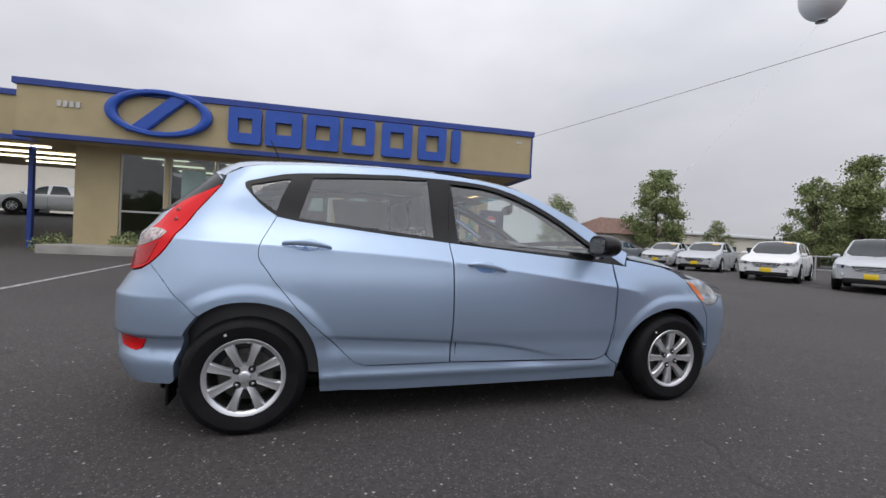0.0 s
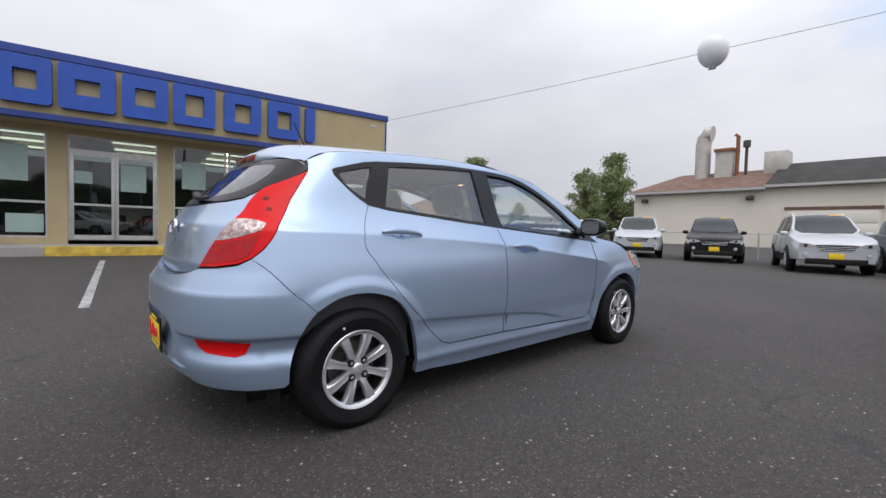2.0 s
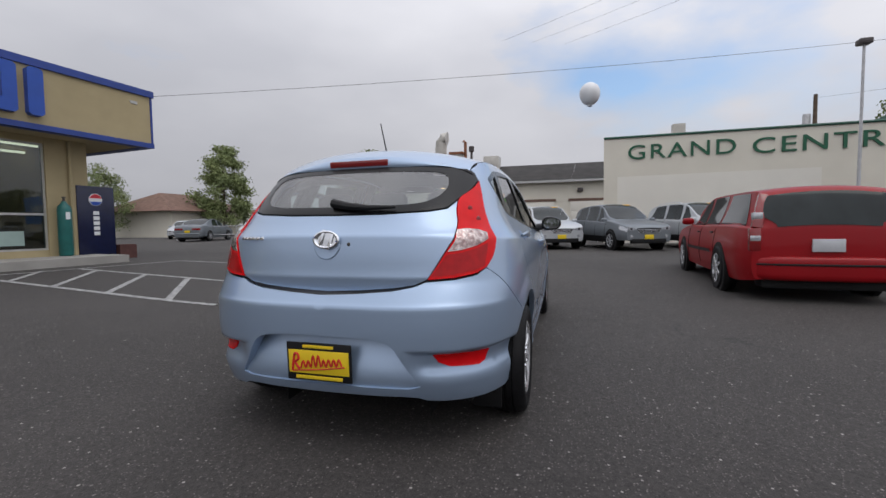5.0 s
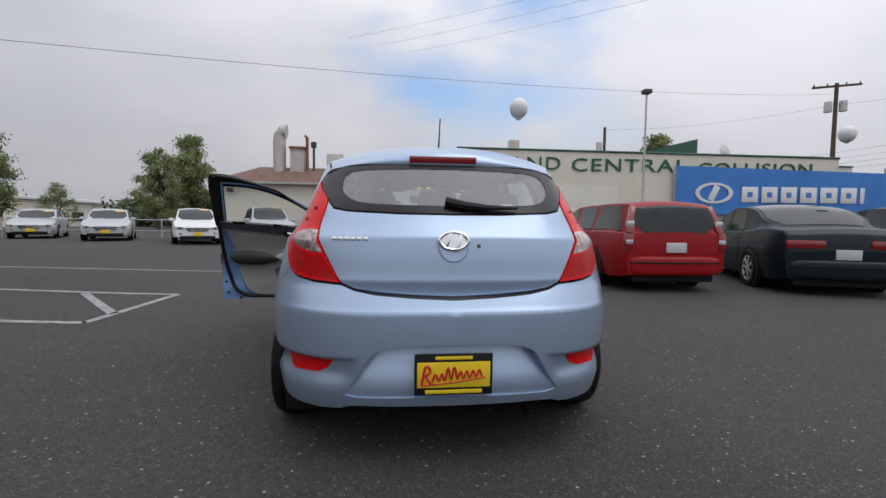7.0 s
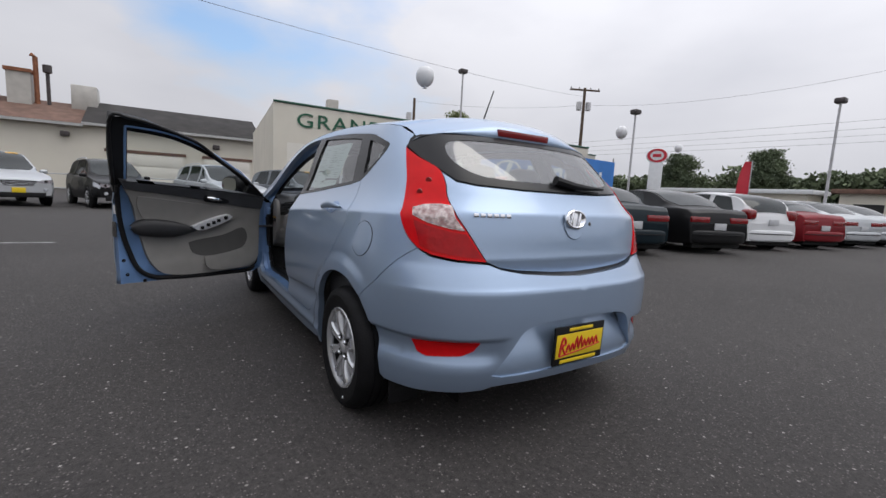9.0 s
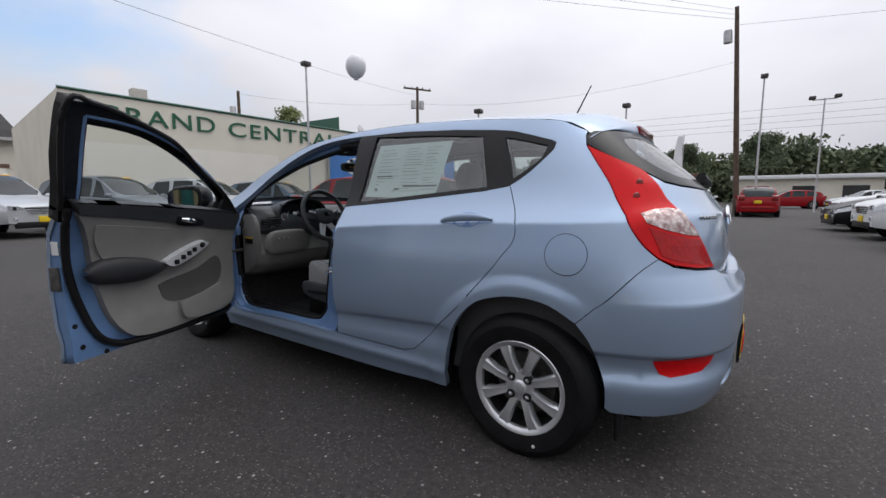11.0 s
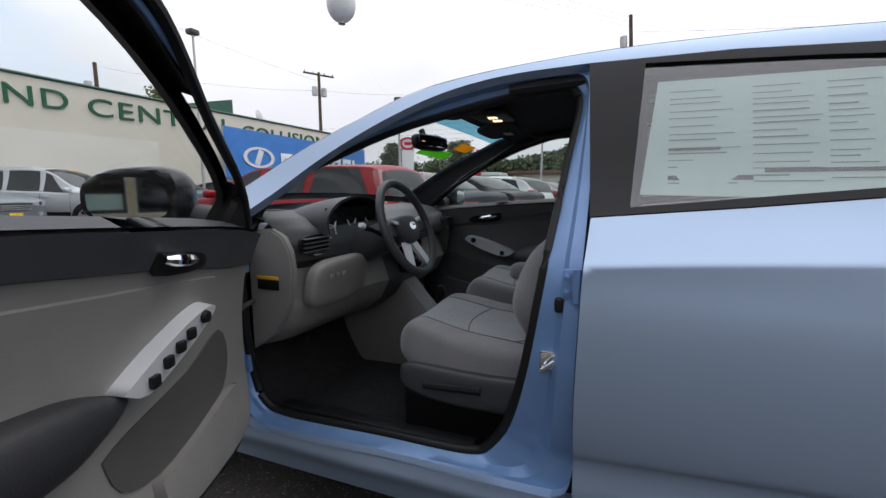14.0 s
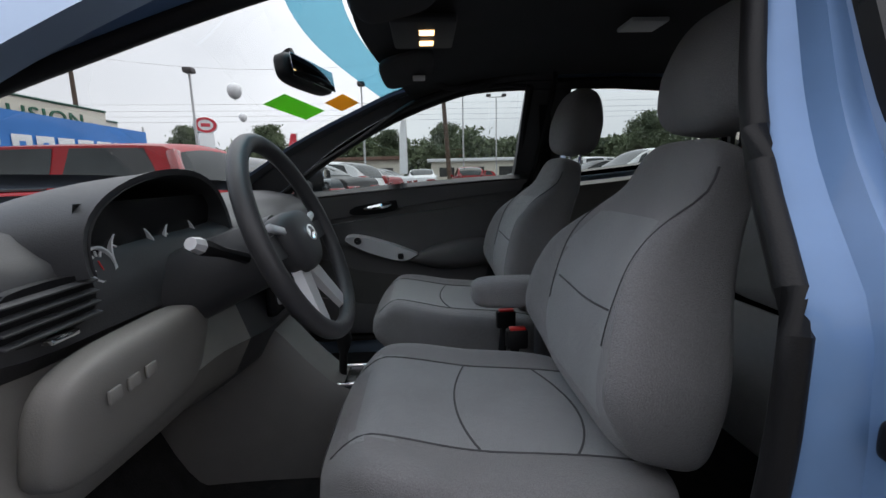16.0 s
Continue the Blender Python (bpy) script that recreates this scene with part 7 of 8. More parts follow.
def shrub(x, y, z, r, seed):
    rng = random.Random(seed)
    t = tagged(empty("shrub", pose(x, y, z)), "low green shrub by the shop windows", "shrub", "shrubs by the shop front")
    bm = bmesh.new()
    for k in range(260):
        d = Vector((rng.gauss(0, 1), rng.gauss(0, 1), abs(rng.gauss(0, 1)))).normalized() * r * rng.uniform(.55, 1.05)
        d.z *= .9
        leaf_card(bm, d, .05, rng)
    part("foliage", bm, LEAF, t)
    bm = bmesh.new()
    tube(bm, [(0, 0, 0), (0, 0, r * .7)], [.03, .02], 6)
    part("stem", bm, BARK, t)


# ---- poles, lamps, wires ----
def lamp_post(x, y, h, heads=1):
    p = tagged(empty("lot_lamp", pose(x, y, 0)), "tall grey lot lamp with a dark head", "lamp post", "lot lamps")
    bm = bmesh.new()
    tube(bm, [(0, 0, 0), (0, 0, h)], [.06, .04], 10)
    part("pole", bm, STEEL_POLE, p)
    for k in range(heads):
        dx = (k - (heads - 1) / 2) * 1.2
        bm = bmesh.new()
        box(bm, (dx - .17, -.19, h - .02), (dx + .17, .19, h + .18), .05)
        part("lamp_head", bm, LAMP_HEAD, p)
    if heads > 1:
        bm = bmesh.new()
        tube(bm, [(-.6, 0, h - .05), (.6, 0, h - .05)], .04, 6)
        part("cross_bar", bm, STEEL_POLE, p)


def utility_pole(x, y, h, lean=0.0, arm=True, turn=0.0):
    p = tagged(empty("utility_pole", pose(x, y, 0, 0, lean, turn)), "weathered wooden utility pole", "utility pole", "utility poles")
    bm = bmesh.new()
    tube(bm, [(0, 0, 0), (0, 0, h)], [.17, .11], 10)
    part("pole", bm, WOOD_POLE, p)
    if arm:
        bm = bmesh.new()
        box(bm, (-1.3, -.06, h - .25), (1.3, .06, h - .12), .01)
        part("cross_arm", bm, WOOD_POLE, p)
        for k in (-1.2, -.5, .5, 1.2):
            bm = bmesh.new()
            lathe(bm, [(.001, .16), (.05, .12), (.03, .06), (.05, 0)], 8, pose(k, 0, h - .12))
            part("insulator", bm, LAMP_HEAD, p)
    for k in ((-.4, .4) if arm else (.42,)):
        bm = bmesh.new()
        lathe(bm, [(.001, .75), (.2, .72), (.22, .6), (.22, .05), (.001, 0)], 14, pose(k, 0, h - 1.9))
        part("transformer", bm, STEEL_POLE, p)


def wire(a, b, sag, r=.007):
    bm = bmesh.new()
    a, b = Vector(a), Vector(b)
    tube(bm, [a.lerp(b, k / 20) - Vector((0, 0, 4 * sag * (k / 20) * (1 - k / 20))) for k in range(21)], r, 5)
    thing("overhead_wire", bm, CABLE, "thin black overhead wire", "wire", "overhead wires")


def balloon(x, y, z, r, foot):
    b = tagged(empty("balloon", pose(x, y, z)), "white round balloon on a thin string", "balloon", "white balloons")
    bm = bmesh.new()
    prof = [(.001, r * 1.05)] + [(r * math.sin(q), r * (math.cos(q) * 1.05 if q < 1.6 else math.cos(q) * 1.22)) for q in [.15 * k for k in range(1, 20)]] + [(.02, -r * 1.22), (.03, -r * 1.3)]
    lathe(bm, prof, 28)
    part("skin", bm, BALLOON, b)
    bm = bmesh.new()
    e = Vector(foot) - Vector((x, y, z))
    tube(bm, [Vector((0, 0, -r * 1.25)).lerp(e, k / 12) + Vector((0, 0, -.06 * math.sin(math.pi * k / 12))) for k in range(13)], .0004, 4)
    part("string", bm, WHITE_PLASTIC, b)


# ---- small things round the lot ----
def lot_marks():
    def stripe(a, b, w=.10):
        a, b = Vector((*a, 0)), Vector((*b, 0))
        d = (b - a).normalized()
        n = Vector((-d.y, d.x, 0)) * w / 2
        bm = bmesh.new()
        k = max(1, int((b - a).length / .6))
        row = []
        for i in range(k + 1):
            p = a.lerp(b, i / k)
            row.append([bm.verts.new((q.x, q.y, lot_height(q.x, q.y) + .006)) for q in (p - n, p + n)])
        for r, q in zip(row, row[1:]):
            bm.faces.new((r[0], q[0], q[1], r[1]))
        thing("parking_line", bm, LINE_PAINT, "worn white painted parking line on asphalt", "line", "painted lines", "structure")
    stripe((-2.20, 3.5), (-1.75, 9.4))
    stripe((-5.15, 4.3), (-5.0, 9.4))
    # hatched bay by the corner
    stripe((.86, 3.27), (1.80, 9.90))
    stripe((2.57, 3.22), (3.48, 9.60))
    stripe((.86, 3.27), (2.57, 3.22))
    for a, b in (((1.29, 3.27), (2.66, 4.46)), ((1.01, 4.24), (2.87, 5.85)), ((1.20, 5.62), (3.08, 7.16)), ((1.41, 7.1), (3.30, 8.81)), ((1.62, 8.54), (2.9, 9.80))):
        stripe(a, b)
    stripe((1.80, 9.90), (5.75, 9.15))
    stripe((5.42, 2.9), (5.75, 9.15))


def vending_machine():
    v = tagged(empty("vending_machine", DEALER @ pose(-1.12, 1.35, 0.0)), "dark blue drinks vending machine by the wall", "vending machine")
    bm = bmesh.new()
    box(bm, (-.5, -.4, .06), (.5, .4, 2.3), .03)
    part("cabinet", bm, VEND_BLUE, v)
    bm = bmesh.new()
    lathe(bm, [(.001, .012), (.17, .012), (.18, 0)], 32, pose(-.02, -.4, 1.9, 90, 0, 0))
    disc = part("round_mark", bm, WHITE_SIGN, v, "plain round mark")
    bm = bmesh.new()
    prism(bm, [(.165 * math.cos(q), .165 * math.sin(q)) for q in [math.radians(15 + 150 * k / 12) for k in range(13)]], .012, .016, pose(-.02, -.4, 1.9, 90, 0, 0))
    part("mark_top", bm, RED_SIGN, disc)
    bm = bmesh.new()
    prism(bm, [(.165 * math.cos(q), .165 * math.sin(q)) for q in [math.radians(200 + 140 * k / 12) for k in range(13)]], .012, .016, pose(-.02, -.4, 1.9, 90, 0, 0))
    part("mark_foot", bm, BLUE_SIGN, disc)
    for k in range(5):
        bm = bmesh.new()
        box(bm, (-.10, -.412, .85 + k * .15), (.06, -.4, .96 + k * .15), .01)
        part("plain_bar", bm, WHITE_SIGN, v)
    for x in (-.42, .42):
        bm = bmesh.new()
        box(bm, (x - .05, -.35, 0), (x + .05, .35, .06))
        part("foot", bm, BLACK, v)


def gas_cylinder():
    g = tagged(empty("gas_cylinder", DEALER @ pose(-2.05, .72, .30)), "tall teal gas cylinder on the walk", "gas cylinder")
    bm = bmesh.new()
    lathe(bm, [(.001, 0), (.15, 0), (.16, .03), (.16, 1.25), (.14, 1.36), (.07, 1.44), (.05, 1.50), (.001, 1.50)], 24)
    part("cylinder", bm, GAS_GREEN, g)
    bm = bmesh.new()
    tube(bm, [(0, 0, 1.48), (0, 0, 1.6)], .03, 8)
    lathe(bm, [(.001, .03), (.05, .02), (.05, 0)], 10, pose(0, 0, 1.6))
    part("valve", bm, BRAKE, g)
    bm = bmesh.new()
    box(bm, (-.05, -.168, 1.0), (.05, -.155, 1.2))
    part("tag", bm, WHITE_SIGN, g)


def planter_box():
    bm = bmesh.new()
    prism(bm, [(-.25, -.25), (.25, -.25), (.25, .25), (-.25, .25)], 0, .55, bevel=.02)
    ob = thing("planter", bm, PLANTER_RED, "square maroon planter beside the vending machine", "planter", m=DEALER @ pose(-.3, 1.15, 0.0))
    return ob


def pylon_sign(x, y):
    p = tagged(empty("pylon_sign", pose(x, y, 0, 0, 0, 33)), "white pylon with a plain red oval sign", "sign")
    bm = bmesh.new()
    box(bm, (-.35, -.2, 0), (.35, .2, 3.45), .03)
    part("pylon", bm, WHITE_SIGN, p)
    bm = bmesh.new()
    lathe(bm, [(.001, .16), (.92, .16), (1, .12), (1, -.12), (.92, -.16), (.001, -.16)], 40, pose(0, 0, 3.85, 90, 0, 0) @ Matrix.Diagonal((.56, .42, 1, 1)))
    ov = part("oval", bm, WHITE_SIGN, p)
    bm = bmesh.new()
    lathe(bm, [(.62, .15), (.62, .175), (.90, .175), (.90, -.175), (.62, -.175), (.62, -.15)], 40, pose(0, 0, 3.85, 90, 0, 0) @ Matrix.Diagonal((.56, .42, 1, 1)))
    box(bm, (-.22, -.176, 3.76), (.22, .176, 3.94), .02)
    part("red_ring", bm, RED_SIGN, ov, "red ring with a plain red bar")


def feather_flag(x, y, mat, h=4.2):
    p = tagged(empty("feather_flag", pose(x, y, 0, 0, 0, 30)), "tall narrow advertising flag on a pole", "flag", "flags")
    bm = bmesh.new()
    tube(bm, [(0, 0, 0), (0, 0, h)], .025, 6)
    part("pole", bm, STEEL_POLE, p)
    bm = bmesh.new()
    grid_patch(bm, lambda a, b: (.03 + .55 * a * (1 - .5 * b ** 3), .05 * math.sin(5 * b), 1.2 + (h - 1.25) * b), 3, 12)
    part("cloth", bm, mat, p)


def fence_run():
    f = tagged(empty("pipe_fence", pose(19.2, 0, 0)), "low pipe rail fence behind the parked cars", "fence")
    for z in (.55, 1.1):
        bm = bmesh.new()
        tube(bm, [(0, -2.6, z), (0, 24, z)], .025, 6)
        part("rail", bm, STEEL_POLE, f)
    for k in range(12):
        bm = bmesh.new()
        tube(bm, [(0, -2.6 + k * 2.41, 0), (0, -2.6 + k * 2.41, 1.15)], .03, 6)
        part("post", bm, STEEL_POLE, f)


dealership()
_, shop_frame = collision_shop()
sales_banner(shop_frame)
low_workshop()
far_buildings()
for k, (tx, ty, th, ts, tn) in enumerate(((44, 21.5, 9.6, 3.4, 2600), (40, 22.5, 7.6, 2.6, 1800), (48, 27, 6.4, 2.3, 1200), (32, 31.8, 8.8, 3.3, 2600), (38, 30, 4.2, 1.7, 900), (25, 38, 6.5, 3.0, 1200), (31.5, -22, 8.6, 2.6, 1400), (62, -50, 9, 5, 1600))):
    tree(tx, ty, th, ts, tn, 20 + k)
for k, (tx, ty, th, ts, tn) in enumerate(((-3.5, -72, 9.5, 4.4, 2600), (6, -74, 8.6, 4.2, 2200), (-22, -70, 9.2, 4.5, 2200), (28, -80, 10.5, 5, 2600), (44, -84, 11, 5.5, 2600), (-34, -66, 9.8, 5, 2200))):
    tree(tx, ty, th, ts, tn, 50 + k, dark=True)
woods("tree_belt", ((-70, -80, 20, -90, 12.5, 12000), (20, -90, 95, -84, 11.0, 8000), (95, -84, 120, 10, 6.5, 4500), (60, 24, 66, 40, 6, 900), (-110, -60, -70, -80, 11, 3500), (120, 10, 90, 90, 5.5, 3500), (-120, -60, -130, 120, 9, 4500)), 5)
for sx, sy, sz, sr, sd in ((-13.55, .35, .3, .42, 1), (-12.2, .4, .3, .5, 2), (-11.0, .4, .3, .36, 3), (-15.55, .3, .0, .6, 4)):
    w = DEALER @ Vector((sx, sy, sz))
    shrub(w.x, w.y, w.z, sr, sd)
lamp_post(14.64, -10.75, 6.9)
lamp_post(8.6, -15.8, 4.95)
lamp_post(3.0, -20.3, 5.3)
lamp_post(-2.4, -27, 7.3)
lamp_post(-5.6, -33.5, 7.0, 2)
lamp_post(-9.5, -30, 7.0)
utility_pole(22.3, -28.6, 10.6, 0, True, 62)
utility_pole(-1.6, -28.1, 11.6, 3.5, False)
utility_pole(30, -16.5, 9.0, 0, False, 60)
wire((6.75, 11.1, 5.0), (22.3, -28.6, 9.9), .5)
wire((22.3, -28.6, 9.2), (-1.0, -28.1, 8.6), .9)
wire((22.3, -28.6, 9.2), (30, -16.5, 8.8), .4)
for k, z in enumerate((8.6, 8.0, 7.5, 7.0)):
    wire((60, -40, z), (-60, -46, z + .3), .6, .010)
for k in range(3):
    wire((-.95, -28.1, 11.4 - .25 * k), (40, 5 - 3 * k, 19 - .5 * k), .6, .008)
wire((-.95, -28.1, 10.6), (-60, -30, 9.4), 1.2, .008)
balloon(1.75, -1.30, 2.52, .115, (.68, -.98, 1.09))
balloon(4.2, -8.8, 2.95, .15, (3.3, -8.6, .9))
balloon(7.5, -17.5, 3.6, .16, (4.5, -16.5, .9))
lot_marks()
vending_machine()
gas_cylinder()
planter_box()
pylon_sign(11.2, -22)
feather_flag(7.2, -24, RED_SIGN, 3.6)
feather_flag(-8.7, -26, PALE_FLAG, 3.9)
feather_flag(1.2, -27, WHITE_SIGN, 4.6)
fence_run()

# ---- other cars on the lot ----
CAR_GLASS = material("dark_car_glass", (0.018, 0.024, 0.025), 0.04, vary=0.3, scale=2.5, coat=0.0, spec=0.34)
LIGHT_LENS = material("parked_headlamp", (0.55, 0.57, 0.60), 0.1, 0.4, vary=0.3, scale=20, coat=1.0)
PLATE_WHITE = material("pale_number_plate", (0.55, 0.56, 0.58), 0.4, vary=0.1)
SHEET_METAL = {}


def body_paint(name, colour, metal=0.4):
    if name not in SHEET_METAL:
        SHEET_METAL[name] = material(name + "_car_paint", colour, 0.42, metal, vary=0.03, scale=2, coat=0.22, spec=0.2, coat_rough=0.04)
    return SHEET_METAL[name]


# outlines in side view, tail to nose: belt and bonnet line, roof line and overall numbers
KINDS = {
    "suv": dict(length=4.41, width=1.82, deck=[(-2.2, .80), (-2.15, .98), (-1.95, 1.09), (-1.2, 1.07), (0, 1.03), (.8, 1.00), (1.08, 1.03), (1.6, .97), (1.95, .90), (2.12, .84), (2.2, .77)],
                roof=[(-2.15, .99), (-2.03, 1.26), (-1.86, 1.49), (-1.5, 1.60), (-.6, 1.66), (-.05, 1.64), (.3, 1.54), (.7, 1.29), (1.15, 1.03)], wheel=.345, base=1.32, low=.27, clad=True, pillars=(.78, .12, -.82)),
    "hatch": dict(length=4.3, width=1.77, deck=[(-2.14, .70), (-2.08, .90), (-1.9, .99), (-1.2, .98), (0, .94), (.8, .92), (1.1, .94), (1.5, .88), (1.9, .79), (2.08, .72), (2.15, .66)],
                  roof=[(-2.08, .92), (-1.95, 1.13), (-1.72, 1.33), (-1.2, 1.43), (-.3, 1.48), (.1, 1.45), (.5, 1.31), (.85, 1.12), (1.18, .93)], wheel=.315, base=1.3, low=.2, clad=False, pillars=(.86, .10, -.80)),
    "sedan": dict(length=4.75, width=1.8, deck=[(-2.37, .66), (-2.33, .90), (-2.2, .985), (-1.75, 1.01), (-1.0, .96), (.3, .92), (.9, .91), (1.15, .93), (1.6, .87), (2.05, .77), (2.28, .69), (2.37, .62)],
                  roof=[(-1.80, 1.005), (-1.45, 1.17), (-1.05, 1.335), (-.55, 1.415), (0, 1.42), (.3, 1.36), (.7, 1.18), (1.22, .925)], wheel=.32, base=1.37, low=.2, clad=False, pillars=(.90, .06, -.86)),
    "wagon": dict(length=4.72, width=1.76, deck=[(-2.36, .60), (-2.35, .86), (-2.32, .905), (-1.6, .94), (.6, .92), (.95, .93), (1.6, .87), (2.1, .79), (2.28, .74), (2.36, .68)],
                  roof=[(-2.345, .895), (-2.26, 1.20), (-2.19, 1.335), (-2.05, 1.385), (-1.2, 1.41), (-.1, 1.405), (.2, 1.35), (.6, 1.16), (1.05, .93)], wheel=.315, base=1.33, low=.22, clad=False, pillars=(.72, -.10, -1.02)),
}


def parked_car(kind, paint, x, y, heading, label, sticker=True, yellow=True, roof_rails=False, z=0.0, group="parked cars"):
    """A car as one pressed shell with its glass, lamps and fittings laid on it."""
    k = KINDS[kind]
    half_l, half_w, low, wr, base = k["length"] / 2, k["width"] / 2, k["low"], k["wheel"], k["base"]
    ob = tagged(empty("parked_car", pose(x, y, z, 0, 0, heading)), label, "car", group)
    deck, roof = k["deck"], k["roof"]
    rx0, rx1 = roof[0][0], roof[-1][0]

    def top_of(xx):
        t = curve_at(deck, xx)
        return t, max(t, curve_at(roof, xx)) if rx0 < xx < rx1 else t

    def shell(xx, q):
        """q: from the sill over the belt and the roof rail to the middle of the roof; below zero on the other side."""
        s, q = math.copysign(1, q), abs(q)
        top, zr = top_of(xx)
        h = zr - top
        g = ease(0, .22, h)
        e = max(0.0, (abs(xx) / half_l - .80) / .20)
        w = half_w * (1 - .13 * e ** 2.4) * (1 - .02 * (xx / half_l) ** 2)
        zl = low + .05 * e ** 2
        rail = w * .895 * (1 - .30 * (1 - g)) - .31 * h
        if q < .50:
            t = q / .50
            yy = w * (1 - .06 * (1 - t / .5) ** 2 if t < .5 else 1 - .05 * ((t - .5) / .5) ** 2)
            zz = zl + (top * .965 - zl) * t
        elif q < .58:
            t = (q - .50) / .08 * math.pi / 2
            yy, zz = w * (.95 - .055 * (1 - math.cos(t))), top * (.965 + .035 * math.sin(t))
        elif q < .82:
            t = (q - .58) / .24
            yy, zz = w * .895 + (rail - w * .895) * (t + .10 * g * math.sin(math.pi * t)), top + (zr - .03 * g - top) * t
        else:
            t = min(1.0, (q - .82) / .18)
            yy, zz = rail * (1 - t), zr - .03 * g + (.03 * g + .022) * (1 - (1 - t) ** 2.2)
        return Vector((xx, s * yy, zz))

    def laid(name, mat, x0, x1, q0, q1, off=.006, nx=8, nq=6, parent=ob, lab=""):
        """A panel of the shell between two stations and two heights, standing a little proud."""
        sg = math.copysign(1, q0 + q1)

        def at(a, b):
            if callable(x0):
                q = q0 + (q1 - q0) * b
                xa, xb = x0(b), x1(b)
            else:
                q, xa, xb = q0 + (q1 - q0) * b, x0, x1
            xx = xa + (xb - xa) * a
            p = shell(xx, q)
            n = (shell(xx + .02, q) - shell(xx - .02, q)).cross(shell(xx, q + .004 * sg) - shell(xx, q - .004 * sg))
            n = n.normalized() if n.length > 1e-9 else Vector((0, 0, 1))
            if n.dot(p - Vector((max(-1, min(1, xx)), 0, .6))) < 0:
                n = -n
            return p + n * off
        bm = bmesh.new()
        grid_patch(bm, at, nx, nq)
        bmesh.ops.recalc_face_normals(bm, faces=bm.faces)
        return part(name, bm, mat, parent, lab)

    def seam(pts, r=.005):
        bm = bmesh.new()
        tube(bm, pts, r, 5)
        part("door_seam", bm, UNDER, ob)
    # the shell, closer stations at the ends and the screens
    xs = sorted({round(v, 3) for v in [*np.linspace(-half_l, half_l, 36), *[p[0] for p in roof], *[p[0] for p in deck], -half_l + .02, -half_l + .05, half_l - .02, half_l - .05] if abs(v) <= half_l})
    qs = [0, .08, .17, .25, .34, .42, .50, .52, .54, .56, .58, .66, .74, .82, .85, .90, .95, 1]
    bm = bmesh.new()
    rows = []
    for xx in xs:
        rows.append([bm.verts.new(shell(xx, q)) for q in qs] + [bm.verts.new(shell(xx, -q)) for q in qs[-2::-1]])
    for r0, r1 in zip(rows, rows[1:]):
        for i in range(len(r0) - 1):
            bm.faces.new((r0[i], r0[i + 1], r1[i + 1], r1[i]))
        bm.faces.new((r0[-1], r0[0], r1[0], r1[-1]))
    bm.faces.new(rows[0])
    bm.faces.new(rows[-1][::-1])
    bmesh.ops.recalc_face_normals(bm, faces=bm.faces)
    body = part("body", bm, paint, ob)
    # screens
    peak = max(v for _, v in roof)
    front = [p[0] for p in roof if p[1] > peak - .07][-1]
    back = [p[0] for p in roof if p[1] > peak - (.10 if kind != "sedan" else .08)][0]
    laid("windscreen", CAR_GLASS, lambda b: front + .10 - .05 * b * b, lambda b: rx1 - .10 + .05 * b, .835, 1, .007, 12, 6, lab="dark windscreen")
    laid("windscreen", CAR_GLASS, lambda b: front + .10 - .05 * b * b, lambda b: rx1 - .10 + .05 * b, -.835, -1, .007, 12, 6, lab="dark windscreen")
    for sg in (1, -1):
        laid("rear_window", CAR_GLASS, rx0 + {"sedan": .09, "wagon": .004}.get(kind, .03), back - (.02 if kind == "wagon" else .04), sg * (.80 if kind == "wagon" else .835), sg, .007, 12, 6, lab="dark rear window")
    px = k["pillars"]
    for sg in (1, -1):
        # side windows between body-coloured pillars
        spans = [(px[0] - .04, px[1] + .05), (px[1] - .05, px[2] + .04)]
        if kind in ("wagon", "suv", "hatch"):
            spans.append((px[2] - .07, rx0 + (.22 if kind == "wagon" else .42)))
        for i, (xa, xb) in enumerate(spans):
            lean = .40 if i == 0 else .06
            tail = .10 if i == len(spans) - 1 else -.0
            laid("side_window", CAR_GLASS, lambda b: xb + tail * 2.2 * b, lambda b: xa - lean * b, sg * .592, sg * .805, .006, 10, 5)
            bm = bmesh.new()
            tube(bm, [shell(xb, sg * .588) + Vector((0, sg * .008, 0)), shell(xa, sg * .588) + Vector((0, sg * .008, 0))], .008, 6)
            part("window_trim", bm, BLACK, ob)
        for xx in (px[0] + .12, px[1], px[2]):
            seam([shell(xx if q < .5 or xx != px[0] + .12 else xx, sg * q) + Vector((0, sg * .001, 0)) for q in (.06, .16, .26, .36, .46, .54, .585)])
        seam([shell(xx, sg * .06) for xx in np.linspace(px[2], px[0] + .12, 6)])
        for hx in (px[1] + .14, px[2] + .16):
            bm = bmesh.new()
            p = shell(hx, sg * .44)
            pillow(bm, (.085, .016, .014), 3, 4, None, Matrix.Translation(p + Vector((0, sg * .012, 0))))
            part("door_handle", bm, paint if kind != "wagon" else BLACK, ob)
        bm = bmesh.new()
        p = shell(px[0] + .10, sg * .60)
        pillow(bm, (.07, .10, .065), 3, 5, lambda q: Vector((q.x + .25 * abs(q.y) * .3, q.y, q.z)), Matrix.Translation(p + Vector((0, sg * .12, .05))))
        part("door_mirror", bm, paint, ob)
        # sill, or dark cladding along the foot
        laid("sill", BLACK if k["clad"] else paint, -base + .43, base - .43, sg * .005, sg * (.16 if k["clad"] else .07), .014, 6, 2, body)
        if kind == "wagon":
            laid("side_moulding", BLACK, -base + .45, base - .45, sg * .215, sg * .25, .012, 6, 2)
        # lamps follow the shell
        zf = curve_at(deck, half_l * .97) - .06
